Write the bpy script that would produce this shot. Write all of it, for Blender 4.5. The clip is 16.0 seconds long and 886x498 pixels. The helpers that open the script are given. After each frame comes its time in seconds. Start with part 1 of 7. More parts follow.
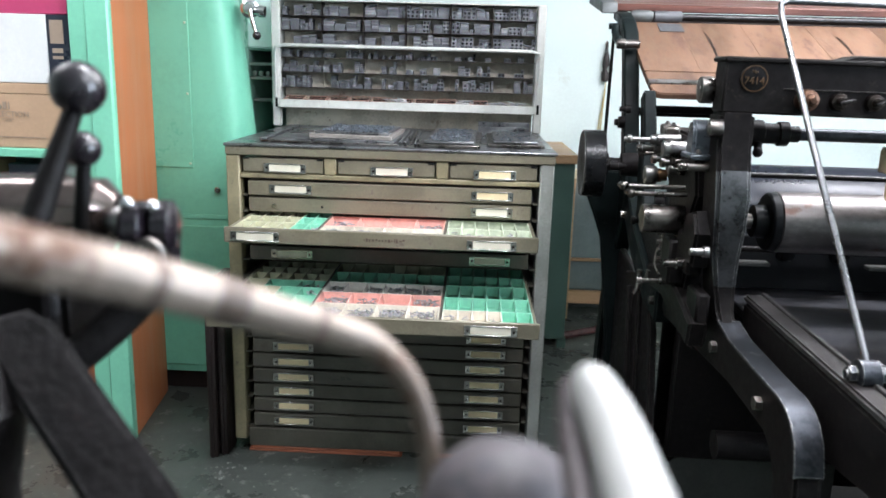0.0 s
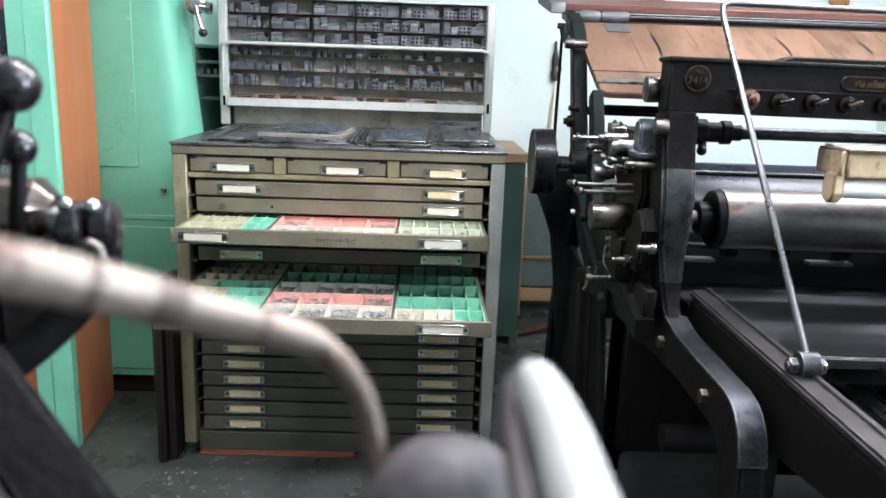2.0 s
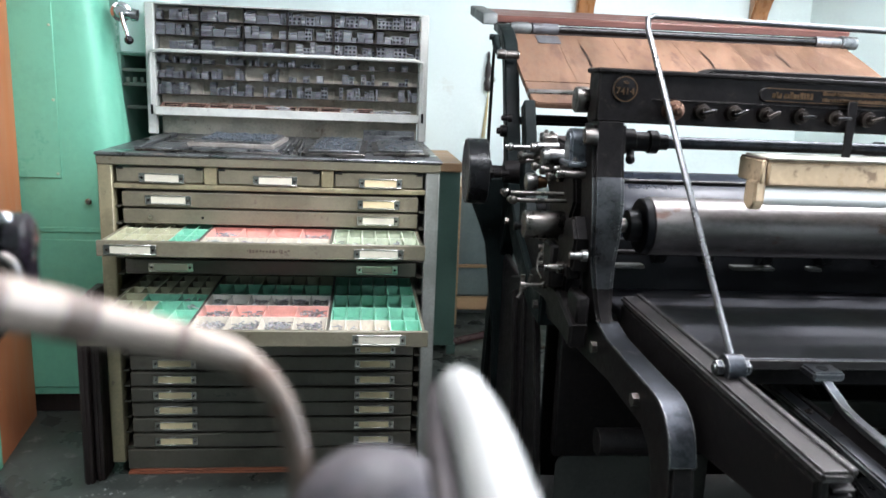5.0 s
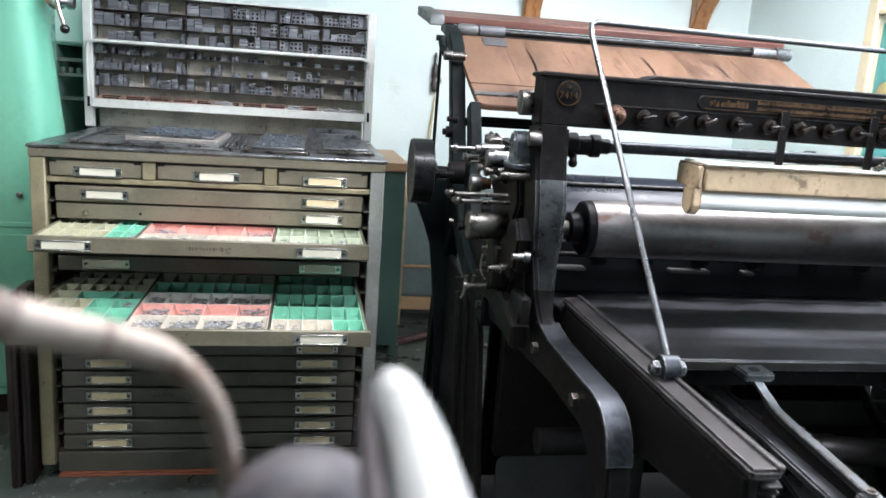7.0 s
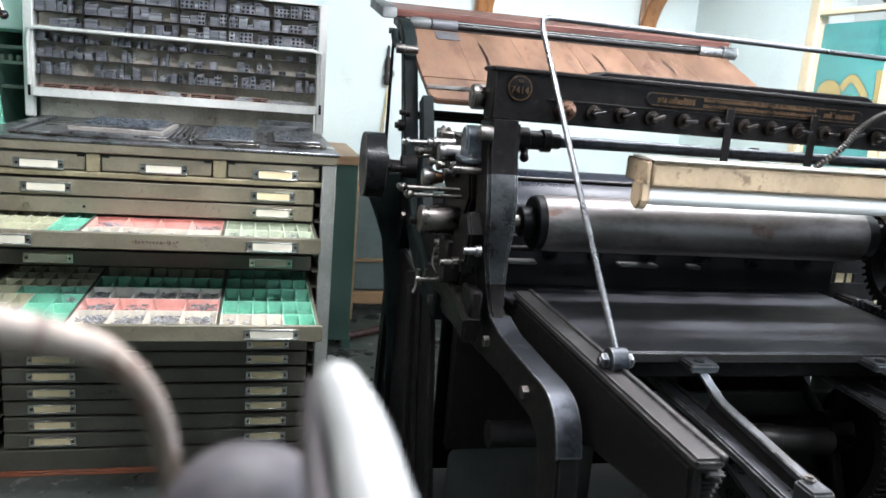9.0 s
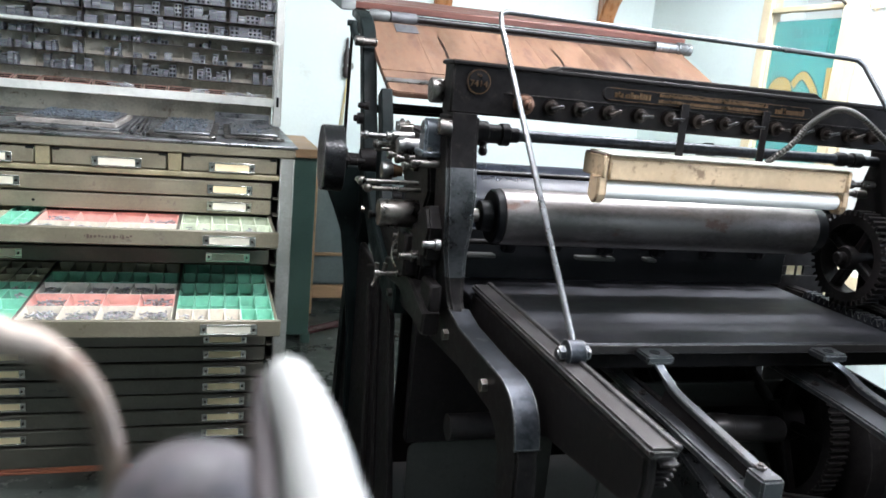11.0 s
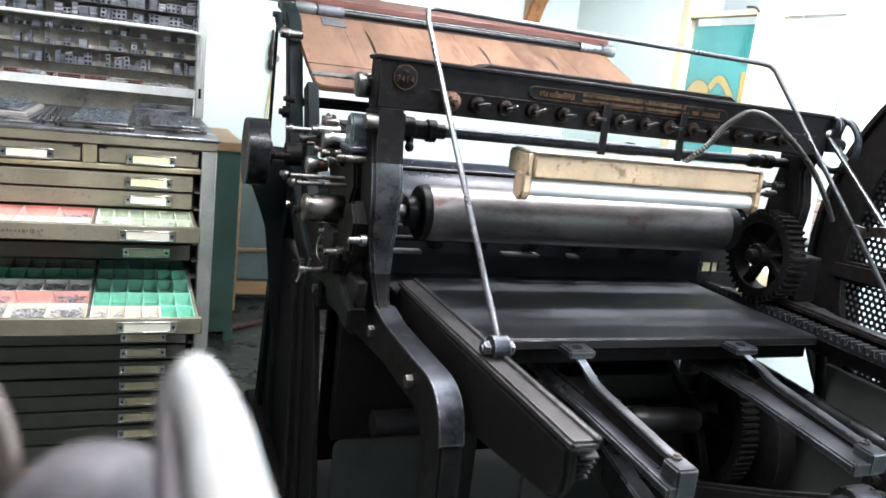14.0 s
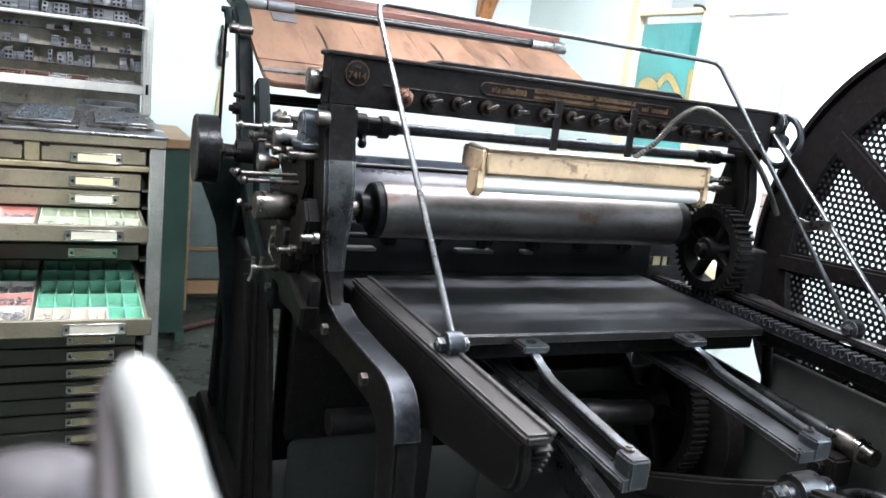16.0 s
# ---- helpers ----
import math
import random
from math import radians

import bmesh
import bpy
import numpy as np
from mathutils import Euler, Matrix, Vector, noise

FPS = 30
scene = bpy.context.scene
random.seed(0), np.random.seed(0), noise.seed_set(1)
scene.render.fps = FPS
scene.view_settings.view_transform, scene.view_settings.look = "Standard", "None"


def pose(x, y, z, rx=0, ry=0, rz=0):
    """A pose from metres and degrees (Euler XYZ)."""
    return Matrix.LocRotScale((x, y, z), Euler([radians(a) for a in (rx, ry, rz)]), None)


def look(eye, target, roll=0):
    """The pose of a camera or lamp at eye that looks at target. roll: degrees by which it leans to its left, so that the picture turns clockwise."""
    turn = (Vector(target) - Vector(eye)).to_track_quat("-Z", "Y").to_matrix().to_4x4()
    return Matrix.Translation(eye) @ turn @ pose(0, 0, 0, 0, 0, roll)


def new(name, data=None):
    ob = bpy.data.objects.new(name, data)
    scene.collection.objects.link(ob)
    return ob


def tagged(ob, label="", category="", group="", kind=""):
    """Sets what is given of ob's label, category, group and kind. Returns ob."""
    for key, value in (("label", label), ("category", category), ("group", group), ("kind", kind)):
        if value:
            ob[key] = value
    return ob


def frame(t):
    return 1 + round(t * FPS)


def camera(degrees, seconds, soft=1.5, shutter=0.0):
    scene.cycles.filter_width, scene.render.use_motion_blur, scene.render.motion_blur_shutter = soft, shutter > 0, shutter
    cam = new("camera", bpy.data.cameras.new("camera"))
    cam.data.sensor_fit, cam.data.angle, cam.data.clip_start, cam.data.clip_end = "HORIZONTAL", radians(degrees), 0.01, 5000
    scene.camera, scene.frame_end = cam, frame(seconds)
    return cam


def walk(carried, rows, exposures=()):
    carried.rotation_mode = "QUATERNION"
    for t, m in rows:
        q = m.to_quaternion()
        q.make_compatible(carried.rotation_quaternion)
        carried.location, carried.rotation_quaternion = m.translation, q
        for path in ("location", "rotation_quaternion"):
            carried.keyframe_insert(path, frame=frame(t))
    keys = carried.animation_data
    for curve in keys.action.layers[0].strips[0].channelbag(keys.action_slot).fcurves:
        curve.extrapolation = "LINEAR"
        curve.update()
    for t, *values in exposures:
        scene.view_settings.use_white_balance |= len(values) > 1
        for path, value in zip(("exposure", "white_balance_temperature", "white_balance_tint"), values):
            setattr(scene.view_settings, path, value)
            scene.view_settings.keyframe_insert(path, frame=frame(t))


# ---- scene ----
# ---- camera ----
cam = camera(59.43, 16.0, soft=1.6)
cam.data.dof.use_dof = True
cam.data.dof.focus_distance = 2.45
cam.data.dof.aperture_fstop = 6.5
PATH = [
    (0.0, look((0.8137, -2.5279, 1.3492), (0.7453, -0.5797, 0.9019), 1.69)),
    (0.5, look((0.8145, -2.5277, 1.3491), (0.7804, -0.5783, 0.9030), 1.43)),
    (1.0, look((0.8152, -2.5275, 1.3490), (0.8173, -0.5778, 0.9031), 1.71)),
    (1.5, look((0.8159, -2.5273, 1.3489), (0.8472, -0.5778, 0.9032), 1.83)),
    (2.0, look((0.8167, -2.5271, 1.3488), (0.8700, -0.5782, 0.9026), 1.97)),
    (2.5, look((0.8174, -2.5269, 1.3487), (0.8970, -0.5785, 0.9044), 1.91)),
    (3.0, look((0.8181, -2.5267, 1.3486), (0.9243, -0.5786, 0.9085), 1.95)),
    (3.5, look((0.8188, -2.5265, 1.3485), (0.9486, -0.5785, 0.9144), 1.83)),
    (4.0, look((0.8196, -2.5263, 1.3484), (0.9730, -0.5783, 0.9224), 1.72)),
    (6.5, look((0.8232, -2.5254, 1.3480), (1.1448, -0.5936, 0.9421), 3.65)),
    (7.0, look((0.8239, -2.5252, 1.3479), (1.1787, -0.5997, 0.9397), 3.87)),
    (7.5, look((0.8247, -2.5250, 1.3478), (1.2114, -0.6061, 0.9377), 4.13)),
    (8.0, look((0.8254, -2.5248, 1.3477), (1.2469, -0.6134, 0.9369), 4.29)),
    (8.5, look((0.8261, -2.5246, 1.3476), (1.2756, -0.6199, 0.9355), 4.55)),
    (9.0, look((0.8268, -2.5245, 1.3475), (1.3000, -0.6259, 0.9331), 4.67)),
    (11.5, look((0.8305, -2.5235, 1.3471), (1.4317, -0.6633, 0.9250), 5.36)),
    (12.0, look((0.8312, -2.5233, 1.3470), (1.4629, -0.6732, 0.9252), 5.50)),
    (12.5, look((0.8319, -2.5231, 1.3469), (1.4928, -0.6830, 0.9258), 5.69)),
    (13.0, look((0.8327, -2.5229, 1.3468), (1.5243, -0.6937, 0.9280), 6.12)),
    (13.5, look((0.8334, -2.5228, 1.3467), (1.5543, -0.7040, 0.9315), 6.38)),
    (14.0, look((0.8341, -2.5226, 1.3466), (1.5816, -0.7140, 0.9342), 6.55)),
    (14.5, look((0.8349, -2.5224, 1.3465), (1.6054, -0.7228, 0.9368), 6.37)),
    (15.0, look((0.8356, -2.5222, 1.3464), (1.6315, -0.7337, 0.9369), 6.04)),
    (15.5, look((0.8363, -2.5220, 1.3464), (1.6593, -0.7460, 0.9357), 6.22)),
    (16.0, look((0.8370, -2.5218, 1.3463), (1.6905, -0.7595, 0.9388), 6.66)),
]

# the camera brightens a little as it turns to the dark press
walk(cam, PATH, [(0.0, -0.06), (3.5, -0.09), (8.5, -0.08), (9.2, 0.0), (11.5, 0.02), (13.5, 0.09), (14.2, 0.24), (16.0, 0.23)])

# ---- world and lights ----
world = bpy.data.worlds.new("sky")
scene.world = world
world.use_nodes = True
_sky = world.node_tree.nodes.new("ShaderNodeTexSky")
_sky.sky_type, _sky.sun_disc = "NISHITA", False
_sky.sun_elevation, _sky.sun_rotation = radians(38), radians(70)
_bg = world.node_tree.nodes["Background"]
world.node_tree.links.new(_sky.outputs[0], _bg.inputs[0])
_bg.inputs[1].default_value = 0.12


def area(name, m, sx, sy, watts, color):
    data = bpy.data.lights.new(name, "AREA")
    data.shape, data.size, data.size_y, data.energy, data.color = "RECTANGLE", sx, sy, watts, color
    ob = new(name, data)
    ob.matrix_world = m
    return ob


# fluorescent battens under the ceiling
# each tube batten shines down, and a little up on to the ceiling
for lx, ly, watts in ((1.2, -1.5, 50), (2.5, -0.45, 98), (2.4, -2.6, 32), (-0.9, -1.3, 27)):
    area("batten_light", look((lx, ly, 2.72), (lx, ly, 0)), 1.25, 0.16, watts, (0.985, 0.985, 1.075))
    area("batten_uplight", look((lx, ly, 2.73), (lx, ly, 2.9)), 1.25, 0.16, 0.55 * watts, (0.985, 0.985, 1.075))

# daylight through the second window of the east wall
area("window_daylight", look((3.47, -2.36, 1.70), (0.0, -2.36, 1.70)), 0.72, 1.0, 95, (0.80, 0.93, 1.15))

# ---- materials ----
def rgb(c):
    return (c[0], c[1], c[2], 1.0)


def material(name, base, rough=0.5, metal=0.0, dark=0.75, scale=6.0, fine=90.0, bump=0.15, wear=None, wear_amount=0.0,
             wear_scale=14.0, rough_var=0.15, coat=0.0, stretch=(1, 1, 1), spec=0.5, edge=None, edge_width=0.004, grime=0.0, edge_metal=0.7, grain=0.16):
    """Two scales of tone, fine relief, stains or chips of a second colour, rubbed edges and dull grime where given."""
    m = bpy.data.materials.new(name)
    m.use_nodes = True
    n, link = m.node_tree.nodes, m.node_tree.links.new
    bsdf = n["Principled BSDF"]
    tc = n.new("ShaderNodeTexCoord")
    mp = n.new("ShaderNodeMapping")
    mp.inputs["Scale"].default_value = stretch
    link(tc.outputs["Object"], mp.inputs[0])

    def noise(sc, detail, rgh=0.5):
        t = n.new("ShaderNodeTexNoise")
        t.inputs["Scale"].default_value, t.inputs["Detail"].default_value, t.inputs["Roughness"].default_value = sc, detail, rgh
        link(mp.outputs[0], t.inputs["Vector"])
        return t.outputs["Fac"]

    def math_node(op, x, y, z=None):
        t = n.new("ShaderNodeMath")
        t.operation = op
        for i, v in enumerate((x, y, z)):
            if v is None:
                continue
            if isinstance(v, (int, float)):
                t.inputs[i].default_value = v
            else:
                link(v, t.inputs[i])
        return t.outputs[0]

    def span(v, lo, hi, a=0.0, b=1.0):
        t = n.new("ShaderNodeMapRange")
        t.interpolation_type = "SMOOTHSTEP"
        t.inputs["From Min"].default_value, t.inputs["From Max"].default_value = lo, hi
        t.inputs["To Min"].default_value, t.inputs["To Max"].default_value = a, b
        link(v, t.inputs[0])
        return t.outputs[0]

    def mix(f, x, c):
        t = n.new("ShaderNodeMixRGB")
        t.inputs[2].default_value = rgb(c)
        link(f, t.inputs[0])
        if isinstance(x, (tuple, list)):
            t.inputs[1].default_value = rgb(x)
        else:
            link(x, t.inputs[1])
        return t.outputs[0]

    big, small = noise(scale, 6, 0.6), noise(fine, 4, 0.65)
    tot = math_node("ADD", big, math_node("MULTIPLY_ADD", small, 0.45, -0.225))
    color = mix(span(tot, 0.36, 0.64), [c * dark for c in base], base)
    rsock = math_node("ADD", span(big, 0.3, 0.7, max(0.03, rough - rough_var), min(1, rough + rough_var)), math_node("MULTIPLY_ADD", small, grain, -0.5 * grain))
    msock = None
    if wear:
        wn = noise(wear_scale, 9, 0.72)
        wf = span(wn, 0.655 - 0.25 * wear_amount, 0.74 - 0.25 * wear_amount)
        color = mix(wf, color, wear)
    if grime:
        gn = noise(scale * 0.45 + 1.0, 7, 0.7)
        gf = span(gn, 0.46, 0.72, 0.0, grime)
        color = mix(gf, color, [c * 0.35 for c in base])
        rsock = math_node("MULTIPLY_ADD", gf, 0.25, rsock)
    if edge:
        bv = n.new("ShaderNodeBevel")
        bv.samples = 4
        bv.inputs["Radius"].default_value = edge_width
        ge = n.new("ShaderNodeNewGeometry")
        dt = n.new("ShaderNodeVectorMath")
        dt.operation = "DOT_PRODUCT"
        link(bv.outputs[0], dt.inputs[0])
        link(ge.outputs["Normal"], dt.inputs[1])
        ef = math_node("MULTIPLY", span(math_node("SUBTRACT", 1.0, dt.outputs["Value"]), 0.015, 0.12), span(noise(fine * 0.35, 6, 0.7), 0.36, 0.62, 0.1, 1.0))
        color = mix(ef, color, edge)
        if metal == 0 and edge_metal:
            msock = math_node("MULTIPLY", ef, edge_metal)
    link(color, bsdf.inputs["Base Color"])
    link(rsock, bsdf.inputs["Roughness"])
    bsdf.inputs["Metallic"].default_value = metal
    if msock:
        link(msock, bsdf.inputs["Metallic"])
    bsdf.inputs["Coat Weight"].default_value = coat
    bsdf.inputs["Coat Roughness"].default_value = 0.15
    bsdf.inputs["Specular IOR Level"].default_value = spec
    if bump:
        b = n.new("ShaderNodeBump")
        b.inputs["Strength"].default_value, b.inputs["Distance"].default_value = bump, 0.0025
        link(small, b.inputs["Height"])
        link(b.outputs[0], bsdf.inputs["Normal"])
    return m


def varied(name, colors, rough=0.5, metal=0.0, island=True):
    """One colour a piece, picked from a short row of them."""
    m = bpy.data.materials.new(name)
    m.use_nodes = True
    n, link = m.node_tree.nodes, m.node_tree.links.new
    g = n.new("ShaderNodeNewGeometry") if island else n.new("ShaderNodeObjectInfo")
    r = n.new("ShaderNodeValToRGB")
    el = r.color_ramp.elements
    while len(el) < len(colors):
        el.new(0.5)
    for i, c in enumerate(colors):
        el[i].position, el[i].color = i / max(1, len(colors) - 1), rgb(c)
    link(g.outputs["Random Per Island" if island else "Random"], r.inputs[0])
    tc = n.new("ShaderNodeTexCoord")
    no = n.new("ShaderNodeTexNoise")
    no.inputs["Scale"].default_value = 120
    link(tc.outputs["Object"], no.inputs["Vector"])
    mx = n.new("ShaderNodeMixRGB")
    mx.blend_type = "MULTIPLY"
    mx.inputs[0].default_value = 0.55
    link(r.outputs[0], mx.inputs[1])
    link(no.outputs["Color"], mx.inputs[2])
    sat = n.new("ShaderNodeHueSaturation")
    sat.inputs["Saturation"].default_value, sat.inputs["Value"].default_value = 0.85, 1.6
    link(mx.outputs[0], sat.inputs["Color"])
    b = n["Principled BSDF"]
    link(sat.outputs[0], b.inputs["Base Color"])
    b.inputs["Roughness"].default_value, b.inputs["Metallic"].default_value = rough, metal
    return m


def wood(name, light, dark):
    """Varnished planks, each with its own tone, grain along y and soft stains."""
    m = material(name, light, 0.48, dark=0.70, scale=4, fine=60, bump=0.05, stretch=(2.2, 0.7, 0.7), spec=0.35, wear=dark, wear_amount=0.55, wear_scale=4.5, grime=0.6)
    n, link = m.node_tree.nodes, m.node_tree.links.new
    b = n["Principled BSDF"]
    src = b.inputs["Base Color"].links[0].from_socket
    info = n.new("ShaderNodeObjectInfo")
    hs = n.new("ShaderNodeHueSaturation")
    mr = n.new("ShaderNodeMapRange")
    mr.inputs["To Min"].default_value, mr.inputs["To Max"].default_value = 0.84, 1.12
    link(info.outputs["Random"], mr.inputs[0])
    link(mr.outputs[0], hs.inputs["Value"])
    link(src, hs.inputs["Color"])
    link(hs.outputs[0], b.inputs["Base Color"])
    return m


WALL = material("wall_paint", (0.775, 0.88, 0.855), 0.55, dark=0.93, scale=1.6, fine=60, bump=0.08, wear=(0.67, 0.74, 0.70), wear_amount=0.1, wear_scale=5)
DADO = material("dado_paint", (0.15, 0.185, 0.175), 0.35, dark=0.8, scale=2, bump=0.05, grime=0.4)
CEIL = material("ceiling_paint", (0.85, 0.88, 0.86), 0.8, dark=0.95, scale=1, bump=0.03)
FLOOR = material("floor_paint", (0.080, 0.092, 0.081), 0.36, dark=0.74, scale=5, fine=60, bump=0.25, wear=(0.22, 0.23, 0.21), wear_amount=0.38, wear_scale=12, rough_var=0.2, grime=0.5)
IRON = material("black_iron", (0.0092, 0.0080, 0.0079), 0.47, dark=0.6, scale=55, fine=190, bump=0.16, wear=(0.019, 0.0155, 0.013), wear_amount=0.3, wear_scale=48, spec=0.07, edge=(0.06, 0.054, 0.05), edge_width=0.003, rough_var=0.05)
IRON_GREEN = material("dark_green_iron", (0.0065, 0.0098, 0.0098), 0.45, dark=0.5, scale=9, fine=130, bump=0.15, spec=0.06, wear=(0.016, 0.017, 0.015), wear_amount=0.2, edge=(0.04, 0.042, 0.04), edge_width=0.003)
STEEL = material("worn_steel", (0.165, 0.150, 0.138), 0.36, 1.0, dark=0.55, scale=22, fine=180, bump=0.15, wear=(0.085, 0.062, 0.05), wear_amount=0.35, wear_scale=30, edge=(0.48, 0.46, 0.44), edge_width=0.002)
BRIGHT = material("bright_steel", (0.27, 0.262, 0.255), 0.36, 1.0, dark=0.6, scale=26, fine=220, bump=0.1, wear=(0.13, 0.095, 0.075), wear_amount=0.35, wear_scale=40)
ROLLER = material("roller_steel", (0.152, 0.139, 0.133), 0.41, 0.9, dark=0.62, scale=11, fine=120, bump=0.04, wear=(0.095, 0.058, 0.048), wear_amount=0.38, wear_scale=18, rough_var=0.05, grime=0.3, grain=0.08, stretch=(0.5, 1, 1))
# cloudy tone puts soft room reflections into the colour; the wear is brown stain
BED = material("bed_steel", (0.047, 0.048, 0.053), 0.44, 0.9, dark=0.55, scale=5, fine=120, bump=0.0, rough_var=0.12, grain=0.0, wear=(0.040, 0.031, 0.026), wear_amount=0.25, wear_scale=7, stretch=(0.7, 1.4, 1))
EDGE = material("rubbed_iron", (0.048, 0.052, 0.060), 0.47, 0.9, dark=0.5, scale=60, fine=190, bump=0.14, rough_var=0.06, wear=(0.12, 0.12, 0.12), wear_amount=0.15, edge=(0.42, 0.41, 0.40), edge_width=0.0035)
BLANKET = material("cylinder_blanket", (0.006, 0.008, 0.014), 0.32, dark=0.7, scale=4, bump=0.05, spec=0.16)
RUBBER = material("black_rubber", (0.006, 0.0065, 0.0075), 0.45, dark=0.6, bump=0.12, spec=0.12)
BRASS = material("dull_brass", (0.15, 0.088, 0.05), 0.38, 1.0, dark=0.6, scale=30, bump=0.1)
COPPER = material("copper_screw", (0.15, 0.085, 0.06), 0.4, 1.0, dark=0.45, scale=40, bump=0.15)
BOARD = wood("feed_board_wood", (0.140, 0.078, 0.048), (0.082, 0.042, 0.028))
REDWOOD = material("red_stained_wood", (0.125, 0.050, 0.038), 0.42, dark=0.5, scale=6, fine=60, bump=0.12, stretch=(0.4, 6, 6), spec=0.35, wear=(0.07, 0.034, 0.03), wear_amount=0.25, wear_scale=4)
OAK = material("pale_wood", (0.42, 0.255, 0.135), 0.5, dark=0.75, scale=6, fine=60, bump=0.1, stretch=(0.6, 6, 6), wear=(0.25, 0.15, 0.08), wear_amount=0.2, wear_scale=10)
DARKWOOD = material("dark_wood", (0.020, 0.012, 0.011), 0.42, dark=0.5, scale=6, bump=0.15, stretch=(5, 5, 0.5), edge=(0.05, 0.035, 0.03))
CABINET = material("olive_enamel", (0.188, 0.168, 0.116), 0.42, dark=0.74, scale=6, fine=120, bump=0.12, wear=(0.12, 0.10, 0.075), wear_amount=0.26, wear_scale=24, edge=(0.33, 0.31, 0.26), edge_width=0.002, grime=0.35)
# the same olive enamel with the shade low on the cabinet put into its colour
CABINET_SHADED = material("shaded_olive_enamel", (0.098, 0.090, 0.070), 0.42, dark=0.74, scale=6, fine=120, bump=0.12, wear=(0.072, 0.062, 0.05), wear_amount=0.26, wear_scale=22, edge=(0.24, 0.23, 0.19), edge_width=0.002, grime=0.35)
CAB_GREY = material("grey_enamel", (0.30, 0.31, 0.285), 0.42, dark=0.74, scale=6, fine=100, bump=0.12, wear=(0.12, 0.10, 0.08), wear_amount=0.25, wear_scale=30, edge=(0.16, 0.13, 0.10), edge_width=0.003, grime=0.3)
CAB_YELLOW = material("yellowed_enamel", (0.27, 0.235, 0.14), 0.45, dark=0.7, scale=9, bump=0.12, wear=(0.11, 0.085, 0.055), wear_amount=0.3, wear_scale=26, edge=(0.15, 0.12, 0.08), edge_width=0.003, grime=0.3)
CASE = material("pale_grey_enamel", (0.60, 0.61, 0.57), 0.4, dark=0.85, scale=6, fine=80, bump=0.08, wear=(0.33, 0.29, 0.23), wear_amount=0.2, wear_scale=26, edge=(0.36, 0.31, 0.25), edge_width=0.002)
CASE_IN = material("stained_cream_back", (0.56, 0.51, 0.42), 0.6, dark=0.65, scale=9, bump=0.05, wear=(0.24, 0.19, 0.15), wear_amount=0.3)
ZINC = material("zinc_sheet", (0.21, 0.215, 0.225), 0.33, 0.8, dark=0.5, scale=9, fine=80, bump=0.15, wear=(0.36, 0.36, 0.36), wear_amount=0.3, wear_scale=30, edge=(0.45, 0.45, 0.45), edge_width=0.002, grime=0.35)
LEAD = material("type_metal", (0.14, 0.17, 0.21), 0.38, 0.7, dark=0.4, scale=70, fine=300, bump=0.5, edge=(0.45, 0.48, 0.52), edge_width=0.0015)
BLOCKS = varied("spacing_metal", [(0.060, 0.063, 0.074), (0.105, 0.110, 0.126), (0.075, 0.079, 0.092), (0.14, 0.147, 0.165), (0.09, 0.095, 0.109), (0.19, 0.197, 0.212), (0.068, 0.072, 0.083), (0.27, 0.277, 0.29)], 0.55, 0.22)
BLOCK = varied("spacing_metal_piece", [(0.060, 0.063, 0.074), (0.105, 0.110, 0.126), (0.075, 0.079, 0.092), (0.14, 0.147, 0.165), (0.09, 0.095, 0.109), (0.19, 0.197, 0.212), (0.068, 0.072, 0.083), (0.27, 0.277, 0.29)], 0.55, 0.22, island=False)
SORTS = varied("loose_type_metal", [(0.12, 0.12, 0.125), (0.44, 0.44, 0.45), (0.23, 0.23, 0.235), (0.32, 0.32, 0.325), (0.16, 0.16, 0.165)], 0.45, 0.25)
COPPERBAR = varied("copper_spaces", [(0.42, 0.20, 0.14), (0.26, 0.13, 0.095), (0.50, 0.29, 0.215)], 0.45, 0.4)
BEIGE = material("beige_plastic", (0.46, 0.455, 0.31), 0.5, dark=0.8, scale=14, bump=0.05, edge=(0.58, 0.58, 0.45), edge_width=0.002, edge_metal=0.0, wear=(0.299, 0.296, 0.202), wear_amount=0.1, wear_scale=20)
GREENP = material("green_plastic", (0.20, 0.54, 0.38), 0.5, dark=0.8, scale=14, bump=0.05, edge=(0.42, 0.74, 0.58), edge_width=0.002, edge_metal=0.0, wear=(0.124, 0.364, 0.227), wear_amount=0.1, wear_scale=20)
PINKP = material("pink_plastic", (0.78, 0.4, 0.34), 0.5, dark=0.8, scale=14, bump=0.05, edge=(0.8, 0.56, 0.5), edge_width=0.002, edge_metal=0.0, wear=(0.507, 0.26, 0.221), wear_amount=0.1, wear_scale=20)
CREAMP = material("cream_plastic", (0.64, 0.59, 0.49), 0.5, dark=0.75, scale=14, bump=0.05, edge=(0.72, 0.68, 0.6), edge_width=0.002, edge_metal=0.0, wear=(0.384, 0.354, 0.294), wear_amount=0.15, wear_scale=20)
GREYP = material("grey_plastic", (0.68, 0.66, 0.60), 0.5, dark=0.8, scale=14, bump=0.05, edge=(0.64, 0.63, 0.58), edge_width=0.002, edge_metal=0.0, wear=(0.34, 0.33, 0.3), wear_amount=0.1, wear_scale=20)
PALEGREEN = material("pale_green_plastic", (0.54, 0.60, 0.45), 0.5, dark=0.75, scale=14, bump=0.05, edge=(0.70, 0.74, 0.62), edge_width=0.002, edge_metal=0.0, wear=(0.288, 0.372, 0.252), wear_amount=0.15, wear_scale=20)
PAPER = material("label_paper", (0.68, 0.64, 0.52), 0.7, dark=0.93, scale=12, bump=0.05)
PAPER_O = material("aged_label_paper", (0.76, 0.62, 0.38), 0.7, dark=0.9, scale=12, bump=0.05)
